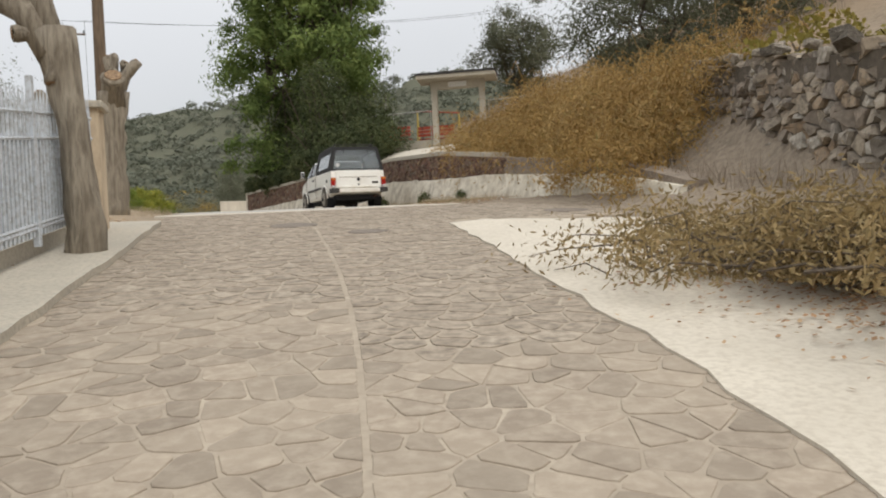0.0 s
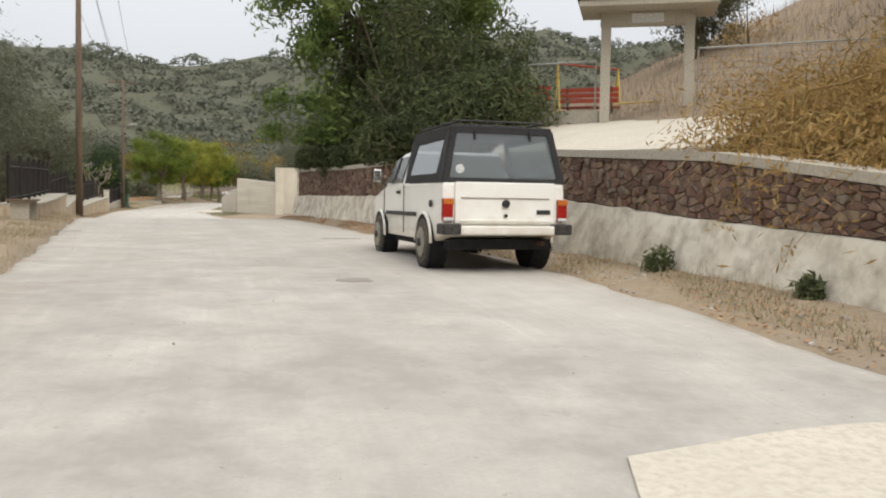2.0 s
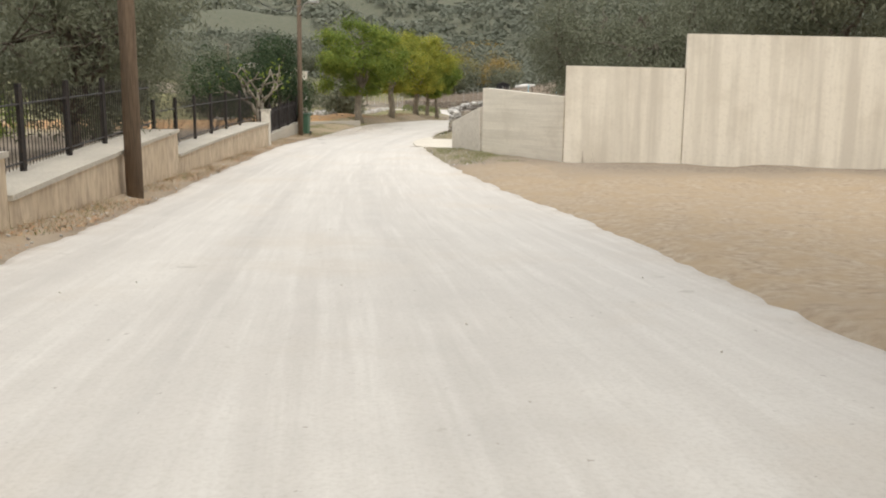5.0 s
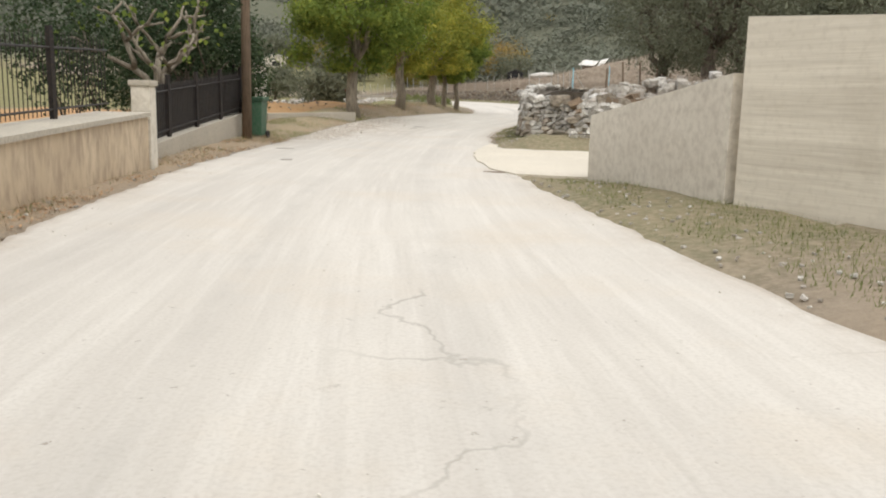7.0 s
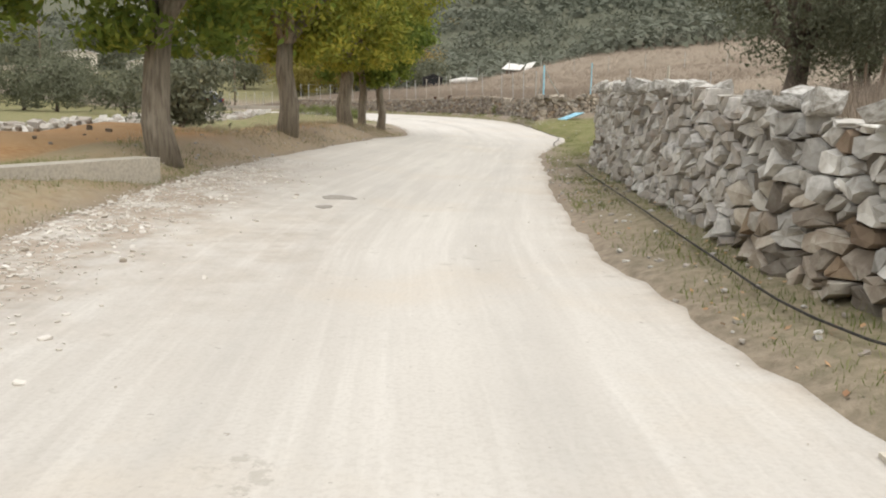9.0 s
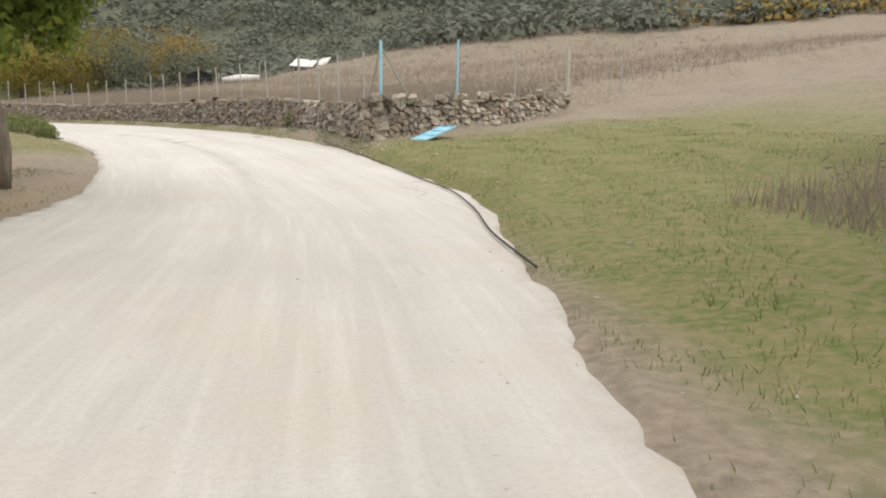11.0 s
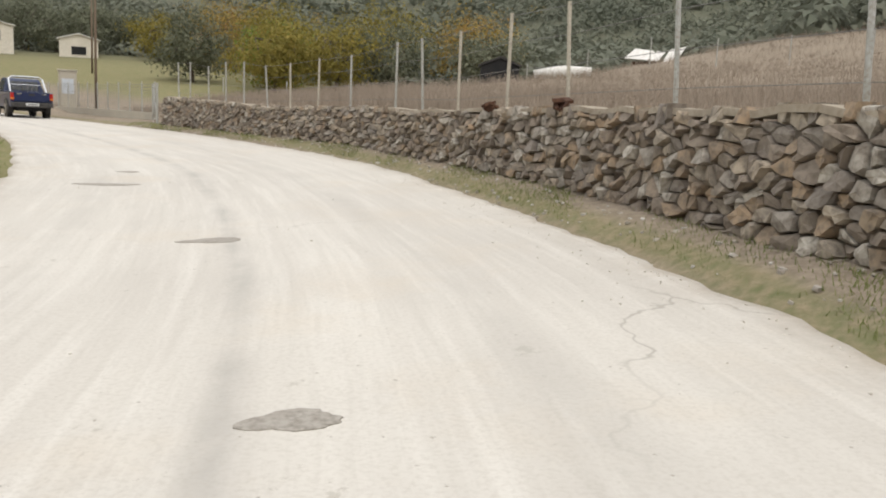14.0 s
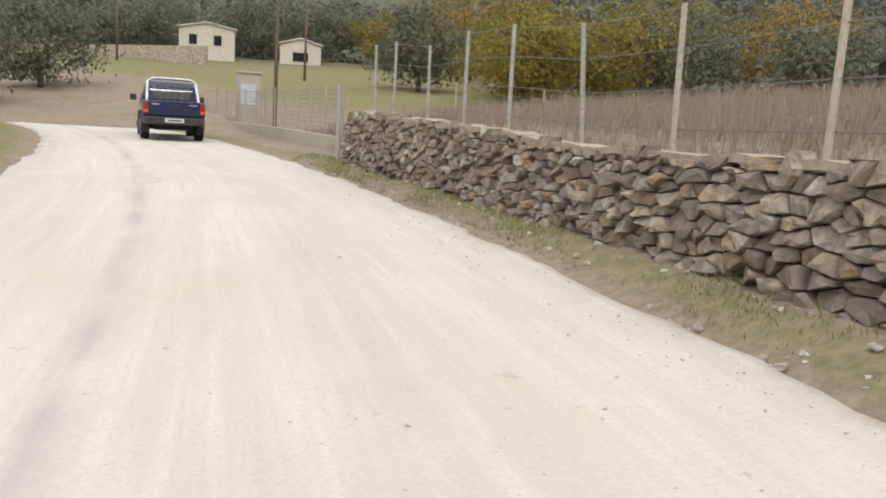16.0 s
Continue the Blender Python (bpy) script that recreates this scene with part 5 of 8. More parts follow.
def creeper():
    n = 1300
    C, S = [], []
    bm = bmesh.new()
    for k in range(n):
        s, r = wr.uniform(13.2, 22.4), wr.uniform(5.5, 9.2)
        if r > 6.2 + 0.3 * (s - 12) + 0.3:
            continue
        p = at(s, -r)
        zz = gz1(p.x, p.y)
        hump = 0.5 + 0.8 * abs(math.sin(s * 0.7 + 0.5 * r)) * (0.5 if r < 6 else 1) + 0.25 * math.sin(2.3 * s) * math.sin(2.9 * r)
        c = np.array([p.x, p.y, zz + (hump + 0.35 * step01(17, 20, s)) * wr.uniform(0.2, 0.85)])
        C.append(c + wr.normal(size=(95, 3)) * (0.34, 0.34, 0.24))
        if True:
            d = wr.normal(size=3) * (1, 1, 0.35)
            d /= np.linalg.norm(d)
            ln = wr.uniform(0.5, 1.6)
            pts = [c + d * ln * t + np.array([0, 0, 0.35 * math.sin(math.pi * t) * ln]) for t in (0, 0.3, 0.6, 1)]
            tube(bm, pts, [0.006, 0.005, 0.004, 0.002], 4)
    for k in range(60):
        s = wr.uniform(12.6, 15.2)
        r = wr.uniform(4.75, 5.5)
        p = at(s, -r, wr.uniform(0.45, 1.15) * (0.7 + 0.5 * math.sin(s * 1.9)))
        C.append(np.array(p) + wr.normal(size=(70, 3)) * (0.22, 0.22, 0.2))
    for k in range(420):
        s, r = wr.uniform(13.2, 21.0), wr.uniform(5.2, 8.0)
        p = at(s, -r)
        c = np.array([p.x, p.y, gz1(p.x, p.y) + wr.uniform(0.3, 1.0)])
        a = wr.uniform(0, 2 * math.pi)
        ln = wr.uniform(0.7, 1.7)
        d = np.array([math.cos(a), math.sin(a), 0]) * ln
        tube(bm, [c, c + d * 0.35 + (0, 0, 0.45 * ln), c + d * 0.7 + (0, 0, 0.5 * ln), c + d + (0, 0, 0.2 * ln)], [0.005, 0.0045, 0.004, 0.002], 4)
    for k in range(700):
        s, r = wr.uniform(12.8, 21.0), wr.uniform(5.0, 8.6)
        p = at(s, -r)
        c = np.array([p.x, p.y, gz1(p.x, p.y) + wr.uniform(0.5, 1.5)])
        a, ln = wr.uniform(0, 2 * math.pi), wr.uniform(0.3, 0.9)
        d = np.array([math.cos(a), math.sin(a), 0]) * ln
        e = [c, c + d * 0.4 + (0, 0, 0.15 * ln), c + d * 0.8 + (0, 0, -0.15 * ln), c + d + (0, 0, -0.6 * ln)]
        tube(bm, e, [0.005, 0.005, 0.004, 0.002], 3)
        C.append(np.array(e).repeat(5, 0) + wr.normal(size=(20, 3)) * 0.06)
    for a, b in (((17.2, -6.2, 1.4), (20.6, -6.9, 3.4)), ((19.5, -5.8, 1.6), (18.0, -6.9, 3.0)), ((20.5, -5.5, 1.8), (19.5, -6.5, 2.6))):
        limb(bm, at(*a), at(*b), 0.016, 0.007, wr, 0.3, 6, 5)
    t = tagged(new("dry_creeper", quads_mesh("dry_creeper", leaf_quads(np.vstack(C), 0.11, 0.024, wr, 0.5), M_WEED)), "heaped rust-brown withered creeper over a bank", "creeper", kind="stuff")
    part("stem", bm, M_WEED, t)


creeper()
for sx_, sl_, sr_ in ((21, -12.5, 0.9), (26, -15.5, 1.0), (30, -19, 1.2), (23.5, -18, 1.1), (36, -17, 1.1), (18.5, -11.0, 0.8)):
    p_ = at(sx_, sl_)
    shrub("dry_bush", "golden-brown dry bush on the slope", "bush", [(p_.x, p_.y, gz1(p_.x, p_.y) + sr_ * 0.45, sr_, sr_, sr_ * 0.6)], M_WEED, 700, (0.15, 0.035), wr, "bushes on the slope")
shrub("vine_bush", "straggling golden-leaved vine over a terrace wall", "vine", [(*at(12, -7.6, 2.5), 0.7, 0.7, 0.22), (*at(10, -7.4, 2.3), 0.6, 0.7, 0.2), (*at(15, -9, 2.8), 0.8, 0.8, 0.35), (*at(8, -8.0, 2.4), 0.7, 0.7, 0.3), (*at(13, -9, 3.0), 0.7, 0.7, 0.3)], M_GOLD, 190, (0.14, 0.10), wr)


def brush_pile():
    t = thing("brush_pile", "heap of cut withered branches on a concrete slab", "branches", loc=tuple(at(6.1, -3.45, 0.02)))
    bm = bmesh.new()
    C = []
    for k in range(210):
        a, q = wr.uniform(0, 2 * math.pi), wr.uniform(0, 1)
        st = np.array([wr.normal(0.25, 0.6), wr.normal(-0.35, 0.95), 0.03 + wr.uniform(0, 0.28)])
        d = np.array([math.cos(a), math.sin(a), wr.uniform(0.0, 0.24)])
        ln = wr.uniform(0.5, 1.25)
        pts = limb(bm, st, st + d * ln, 0.011, 0.003, wr, 0.35, 4, 4)
        for p in pts[1:]:
            C.append(p + wr.normal(0, 0.13, (34, 3)))
    for k in range(9):
        a = wr.uniform(0, 2 * math.pi)
        st = np.array([wr.normal(0.35, 0.5), wr.normal(-0.5, 0.8), 0.06])
        limb(bm, st, st + np.array([math.cos(a), math.sin(a), wr.uniform(0.1, 0.5)]) * wr.uniform(0.7, 1.3), 0.028, 0.014, wr, 0.25, 4, 6)
    part("twig", bm, M_BARK, t)
    C = np.vstack(C)
    C[:, 2] = np.maximum(C[:, 2], 0.02)
    mpart("leaves", quads_mesh("leaves", leaf_quads(C, 0.07, 0.02, wr, 0.4), M_BRUSHW), t)


brush_pile()


# ---- grasses, leaf litter and pebbles along the road ----
def blades(name, pts, h, w, mat, label, cat, rng, lean=0.35):
    n = len(pts)
    a = rng.uniform(0, 2 * math.pi, n)
    d = np.stack([np.cos(a), np.sin(a), np.zeros(n)], 1)
    hh = h * rng.uniform(0.45, 1.3, n)
    tip = pts + np.stack([rng.normal(0, lean, n) * hh, rng.normal(0, lean, n) * hh, hh], 1)
    co = np.stack([pts - d * w / 2, pts + d * w / 2, tip], 1)
    return tagged(new(name, quads_mesh(name, co, mat, 3)), label, cat, kind="stuff")


def scatter(s0, s1, l0, l1, n, rng, clump=0.0):
    """Ground places between two distances along the road and two offsets to its left."""
    s, q = rng.uniform(s0, s1, n), rng.uniform(0, 1, n)
    l = l0 + (l1 - l0) * q if not callable(l0) else l0(s) + (l1(s) - l0(s)) * q
    if clump:
        keep = np.sin(s * 2.1 + 3 * np.sin(l * 1.7)) + np.sin(l * 3.3 + s * 0.8) > rng.normal(clump, 0.5, n) - 0.6
        s, l = s[keep], l[keep]
    x, y = np.interp(s, RS, RL[:, 0]), np.interp(s, RS, RL[:, 1])
    dx, dy = np.interp(s, RS, RD[:, 0]), np.interp(s, RS, RD[:, 1])
    x, y = x - dy * l, y + dx * l
    near_edge = np.where(l > 0, l - tab(s, LEFT_EDGE), -l - tab(s, RIGHT_EDGE))
    return np.stack([x, y, terrain(x, y) + 0.04 * ((near_edge > 0.1) & (near_edge < 1.7) & (s > 16))], 1)


le_ = lambda s: tab(s, LEFT_EDGE)
re_ = lambda s: -tab(s, RIGHT_EDGE)
gr = np.random.default_rng(44)
blades("verge_grass", np.vstack([scatter(24, 80, lambda s: le_(s) + 0.3, lambda s: le_(s) + 0.95, 9000, gr, 0.5), scatter(97, 116, lambda s: re_(s) - 0.1, lambda s: re_(s) - 8.5, 30000, gr, 0.2), scatter(62, 71, lambda s: re_(s) - 0.3, lambda s: re_(s) - 1.9, 5000, gr, 0.3),
       scatter(78.5, 97, lambda s: re_(s) - 0.15, lambda s: re_(s) - 1.2, 9000, gr, 0.3), scatter(78.5, 89, lambda s: le_(s) + 0.1, lambda s: le_(s) + 1.6, 9000, gr, 0.3), scatter(115, 158, lambda s: re_(s) - 0.15, lambda s: re_(s) - 0.75, 22000, gr, 0.3),
       scatter(17, 26, -3.7, -4.7, 2500, gr, 0.3), scatter(86, 112, lambda s: le_(s) + 0.2, lambda s: le_(s) + 1.6, 7000, gr, 0.4), scatter(118, 160, lambda s: le_(s) + 0.1, lambda s: le_(s) + 5, 9000, gr, 0.2)]),
       0.06, 0.009, M_GRASS, "short green and yellowing verge grass", "grass", gr)
def behind(p):
    """Only the places beyond the climbing wall."""
    return p[(p[:, 0] + 28.3) * -0.671 + (p[:, 1] - 112.0) * 0.741 > 0.45]


blades("dry_grass", np.vstack([scatter(17, 44, -9.5, -34, 15000, gr, 0.0), behind(scatter(114, 165, -4.6, -11, 42000, gr)), behind(scatter(108, 165, -11, -60, 56000, gr)), scatter(5, 13.5, -5.7, -6.1, 500, gr), scatter(79, 104, -4.5, -16, 30000, gr), 
       scatter(62, 70, -6.5, -16, 6000, gr)]),
       0.42, 0.019, M_STRAW, "tall dry straw-coloured grass", "grass", gr, 0.25)


blades("verge_straw", np.vstack([scatter(17, 44, -9.5, -34, 22000, gr, 0.1), scatter(89, 106, lambda s: le_(s) + 0.3, lambda s: le_(s) + 1.7, 6000, gr, 0.3), scatter(118, 165, lambda s: le_(s) + 0.4, lambda s: le_(s) + 6, 14000, gr, 0.3),
       scatter(24, 80, lambda s: le_(s) + 0.1, lambda s: le_(s) + 0.8, 9000, gr, 0.4), scatter(15, 34, le_, lambda s: le_(s) + 3.5, 12000, gr, 0.3), scatter(16, 27, -3.7, -4.8, 3000, gr, 0.3)]),
       0.14, 0.007, M_PALESTRAW, "short dry straw along the verge", "grass", gr, 0.35)


def dry_scrub():
    """Low brown thistles and dead bushes in the fields above the walls."""
    n = 1150
    p = np.vstack([behind(scatter(110, 168, -5.2, -60, n, gr)), scatter(80, 106, -5.5, -15, 160, gr)])
    k = 46
    r = gr.uniform(0.14, 0.42, len(p))
    q = gr.normal(size=(len(p), k, 3)) * (0.6, 0.6, 0.45)
    c = p[:, None, :] + q * r[:, None, None] + np.stack([np.zeros(len(p)), np.zeros(len(p)), r * 0.5], 1)[:, None, :]
    tagged(new("dry_scrub", quads_mesh("dry_scrub", leaf_quads(c.reshape(-1, 3), 0.16, 0.03, gr, -0.4), M_STRAW)), "brown withered thistles and low scrub", "scrub", kind="stuff")


dry_scrub()


def litter(name, pts, size, mat, label, rng):
    pts = pts + np.stack([np.zeros(len(pts)), np.zeros(len(pts)), rng.uniform(0.008, 0.035, len(pts))], 1)
    return tagged(new(name, quads_mesh(name, leaf_quads(pts, size, size * 0.6, rng, 0, 0.9, out=np.tile((0.0, 0.0, 1.0), (len(pts), 1)), bias=0.68), mat)), label, "leaves", kind="stuff")


def slab_litter(n):
    """Fallen leaves under the cut branches, thinning out over the slab."""
    s, l = 5.5 + gr.normal(0, 1.0, n), -3.7 + np.abs(gr.normal(0, 0.75, n)) - gr.uniform(0, 1.3, n)
    return np.array([tuple(at(a, b, 0.022)) for a, b in zip(s, l)])


litter("leaf_litter", np.vstack([scatter(25, 43.5, lambda s: re_(s) - 0.05, lambda s: re_(s) - 0.95, 12000, gr, 0.5), scatter(16, 26, -3.4, -4.8, 3500, gr, 0.3), scatter(36, 80, lambda s: le_(s) + 0.05, lambda s: le_(s) + 0.9, 13000, gr, 0.3),
       scatter(2, 14, 2.2, 3.2, 1800, gr, 0.4), slab_litter(4600), scatter(78, 97, lambda s: re_(s) - 0.1, lambda s: re_(s) - 1.2, 500, gr, 0.4)]), 0.045, M_LITTER, "fallen rust-brown leaves on the verge", gr)


# ---- woods on the hills ----
def far_woods():
    hr = np.random.default_rng(55)
    n = 30000
    ang = hr.uniform(-1.15, 1.35, n)
    dd = 110 + 760 * hr.uniform(0, 1, n) ** 1.2
    x, y = -20 - np.sin(-ang) * dd * 1.0, 70 + np.cos(ang) * dd
    s, l, _ = road_coords(x, y)
    clear = (np.sin(x * 0.021 + 1.5 * np.sin(y * 0.017)) + np.sin(y * 0.033 + x * 0.012)) > 1.72
    keep = (np.abs(l) > 30) & ~((x > -116) & (x < -66) & (y > 150) & (y < 199)) & ~clear & ~((l > 0) & (dd < 150) & (hr.uniform(0, 1, n) < 0.6))
    x, y, dd = x[keep], y[keep], dd[keep]
    near = dd < 240
    groups = []
    for sel, per, size in ((near, 36, 0.27), (~near, 12, 0.58)):
        groups.append(grove(hr, x[sel], y[sel], dd[sel], per, size))
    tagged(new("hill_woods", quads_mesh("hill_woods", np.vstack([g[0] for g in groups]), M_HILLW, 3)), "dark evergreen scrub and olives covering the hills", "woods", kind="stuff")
    tagged(new("autumn_woods", quads_mesh("autumn_woods", np.vstack([g[1] for g in groups]), M_AUT, 3)), "rust and yellow autumn trees on the lower slope", "woods", kind="stuff")


def grove(hr, x, y, dd, per, size):
    """Leaf masses of many crowns: evergreen ones and autumn-coloured ones."""
    z = terrain(x, y)
    r = hr.uniform(1.2, 2.9, len(x)) * (1 + dd / 900)
    q = hr.normal(size=(len(x), per, 3))
    q /= np.linalg.norm(q, axis=2)[:, :, None]
    q[:, :, 2] = np.abs(q[:, :, 2]) * 1.0
    c = np.stack([x, y, z], 1)[:, None, :] + q * (r[:, None] * hr.uniform(0.6, 1.05, (len(x), per)))[:, :, None]
    big = np.repeat(r, per)
    c = c.reshape(-1, 3)
    a = leaf_quads(c, 1.1, 1.0, hr, out=unit(q.reshape(-1, 3) + (0, 0, 0.25)), bias=0.8, tri=True)
    a = c[:, None, :] + (a - c[:, None, :]) * (big * size)[:, None, None]
    aut = (np.repeat((np.sin(x * 0.05) + np.sin(y * 0.043 + 1)) + hr.normal(0, 0.4, len(x)), per) > 1.5) & (np.repeat(dd, per) < 230)
    return a[~aut], a[aut]


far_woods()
vr = np.random.default_rng(66)
shrub("roadside_bush", "yellow-green weeds growing at the road edge", "bush", [(*at(126.5, 3.75, 0.25), 0.4, 0.4, 0.35), (*at(128.6, 3.85, 0.3), 0.5, 0.5, 0.42), (*at(131, 3.95, 0.35), 0.55, 0.6, 0.48), (*at(133.6, 4.05, 0.35), 0.55, 0.6, 0.5), (*at(136.4, 4.2, 0.35), 0.6, 0.6, 0.5), (*at(139, 4.5, 0.35), 0.6, 0.6, 0.5)], M_GRASS, 1500, (0.13, 0.03), vr, "roadside weeds")
shrub("roadside_bush", "dark green brambles on the bank beside the road", "bush", [(*at(157, 5.6, 0.4), 1.0, 1.0, 0.7), (*at(161, 5.8, 0.8), 1.4, 1.4, 1.2), (*at(165, 6.0, 1.0), 1.6, 1.6, 1.5), (*at(171, 6.4, 1.2), 1.8, 1.8, 1.7), (*at(178, 5.6, 0.5), 1.2, 1.2, 0.9), (*at(153, 5.0, 0.2), 0.7, 0.8, 0.45)], M_OLIVE, 1300, (0.2, 0.07), vr, "roadside weeds")
for x, y, h, r, m in ((-58, 176, 5.0, 3.0, M_GOLD), (-66, 183, 5.6, 3.6, M_GOLD), (-61, 172, 4.6, 2.8, M_GOLD), (-70, 176, 4.6, 2.6, M_OLIVE), (-55, 179, 4.8, 2.8, M_OLIVE), (-58, 186, 6.2, 3.4, M_GOLD), (-63, 177, 4.4, 2.4, M_LIME), (-108, 188, 4.4, 2.8, M_OLIVE), (-114, 196, 5, 3.2, M_OLIVE), (-47, 178, 4.0, 2.6, M_OLIVE), (-74, 190, 6.2, 3.8, M_AUT), (-50, 186, 5.0, 3.2, M_AUT), (-90, 150, 5, 3, M_OLIVE), (-76, 141, 4.6, 2.6, M_OLIVE), (-84, 160, 4.6, 2.6, M_OLIVE), (-80, 152.5, 4.2, 2.6, M_OLIVE), (-109, 184, 3.6, 2.4, M_OLIVE), (-113, 176, 3.8, 2.4, M_OLIVE), (-86, 196, 4.0, 2.6, M_GOLD), (-101, 199, 4.2, 2.6, M_OLIVE), (-95, 204, 4.4, 2.8, M_OLIVE), (-110, 204, 4.6, 3.0, M_OLIVE), (-98, 201, 5, 3, M_OLIVE), (-106, 200, 6, 3.4, M_OLIVE), (-62, 134, 3.6, 2.2, M_OLIVE), (-70, 137, 4.0, 2.4, M_OLIVE), (-45, 92, 3.6, 2.2, M_OLIVE), (-52, 99, 3.8, 2.4, M_OLIVE), (-44, 108, 3.6, 2.2, M_OLIVE), (-60, 110, 4.2, 2.6, M_OLIVE)):
    tree("field_tree", "autumn-coloured tree in the valley fields" if m in (M_AUT, M_YELL, M_GOLD) else "grey-green olive tree in the valley fields", "tree", x, y, h, r, 0.9, 0.16, m, 36, 120, (0.32, 0.14), vr, group="valley trees", forks=3, clump_r=0.28)


# ---- poles and wires ----
POLE_X, POLE_Y = -20.8, 48.85


def utility_pole(x, y, h, r, arms, lamp=False, label="weathered wooden utility pole", z=None):
    z = gz1(x, y) - 0.15 if z is None else z
    t = thing("utility_pole", label, "pole", "utility poles", loc=(x, y, z))
    part("post", tubem([(0, 0, 0), (0.02, 0, h * 0.5), (0.05, 0, h)], [r * 1.15, r, r * 0.72], 12), M_POLE, t, smooth=True)
    for zz, w, a in arms:
        ca, sa = math.cos(a), math.sin(a)
        part("crossarm", tubem([(-ca * w / 2, -sa * w / 2, zz), (ca * w / 2, sa * w / 2, zz)], 0.055, 6), M_POLE, t)
        for k in (-0.46, -0.2, 0.2, 0.46):
            part("insulator", tubem([(ca * w * k, sa * w * k, zz + 0.04), (ca * w * k, sa * w * k, zz + 0.12), (ca * w * k, sa * w * k, zz + 0.24)], [0.03, 0.055, 0.035], 8), M_DGLASS, t)
    if lamp:
        part("lamp_arm", tubem([(0, 0, 5.6), (0.5, -0.4, 6.1), (1.1, -0.9, 6.15)], 0.03, 6), M_GALV, t)
        part("lamp_head", boxm(1.0, -1.0, 6.05, 1.45, -0.8, 6.2, 0.04), M_GALV, t, "grey street lamp head")
    return t


utility_pole(-7.35, 19.1, 9.0, 0.125, [], label="pale wooden utility pole behind pollarded trees")
utility_pole(POLE_X, POLE_Y, 12.6, 0.13, [(12.3, 2.4, 0.35), (11.0, 1.4, 0.35)], label="tall wooden utility pole with two crossarms")
utility_pole(-29.92, 72.5, 9.4, 0.105, [(9.2, 1.9, 0.3)], lamp=True, label="dark wooden utility pole with a street lamp")
utility_pole(-61.0, 152.5, 7.5, 0.06, [], label="thin pole beside the gate")
utility_pole(-79.0, 176.0, 6.5, 0.075, [(6.3, 1.2, 0.2)], label="utility pole in far field")
utility_pole(-100.0, 178.0, 7.5, 0.08, [(7.2, 1.4, 0.2)], label="utility pole in far field")


def cable(name, a, b, sag, r, label, mat=M_RUBBER):
    a, b = Vector(a), Vector(b)
    pts = [a.lerp(b, t) - Vector((0, 0, sag * 4 * t * (1 - t))) for t in np.linspace(0, 1, 17)]
    me = bpy.data.meshes.new(name)
    bm = tubem(pts, r, 5)
    bm.to_mesh(me)
    bm.free()
    me.materials.append(mat)
    return tagged(new(name, me), label, "cable", "overhead cables")


for dx, zz in ((-1.1, 15.0), (0.0, 14.95), (1.1, 15.0), (0.3, 13.6)):
    cable("overhead_cable", (POLE_X + dx, POLE_Y + dx * 0.35, zz), (-29.75 + dx * 0.7, 72.3 + dx * 0.2, zz - 3.5), 0.7, 0.011, "thin dark overhead cable between utility poles")
for dx, zz in ((-1.0, 15.0), (1.0, 15.0)):
    cable("overhead_cable", (POLE_X + dx, POLE_Y + dx * 0.35, zz), (8 + dx, 66, 19), 0.8, 0.011, "thin dark overhead cable crossing the sky")
cable("overhead_cable", (POLE_X + 0.05, POLE_Y, 8.6), (-29.7, 72.3, 8.2), 1.4, 0.016, "slack dark overhead cable between utility poles")


# ---- pollarded trees ----
def pollard(x, y, h, r, lean, knobs, label):
    rng = np.random.default_rng(int(abs(x * 100)))
    z = gz1(x, y) - 0.1
    t = thing("pollarded_tree", label, "tree", "pollarded trees", loc=(x, y, z))
    bm = bmesh.new()
    n = 12
    pts = [np.array([lean[0] * q ** 1.5, lean[1] * q ** 1.5, h * q]) + rng.normal(0, 0.012, 3) for q in np.linspace(0, 1, n)]
    rad = [r * (1.35 - 0.9 * q if q < 0.3 else 1.08 + 0.25 * math.sin(9 * q) * 0.3 - 0.12 * q + 0.35 * max(0, q - 0.75) * 3) for q in np.linspace(0, 1, n)]
    tube(bm, pts, rad, 14)
    for v in bm.verts:
        v.co += Vector(rng.normal(0, 0.012, 3))
    part("trunk", bm, M_PALEBARK, t, smooth=True)
    top = pts[-1]
    for dx, dy, dz, rr in knobs:
        b2 = bmesh.new()
        e = top + np.array([dx, dy, dz])
        q = [top - (0, 0, 0.25), top * 0.5 + e * 0.5, e * 0.9 + top * 0.1, e]
        tube(b2, q, [rr * 1.4, rr * 1.05, rr * 1.25, rr * 1.0], 10)
        for v in b2.verts:
            v.co += Vector(rng.normal(0, 0.012, 3))
        lb = part("limb_stub", b2, M_PALEBARK, t, smooth=True)
        d = (e - q[1]) / np.linalg.norm(e - q[1])
        part("cut_face", tubem([e + d * 0.002, e + d * 0.02], [rr * 0.86, rr * 0.8], 10), M_CUT, lb, "cut wood with a dark hollow")
    return t


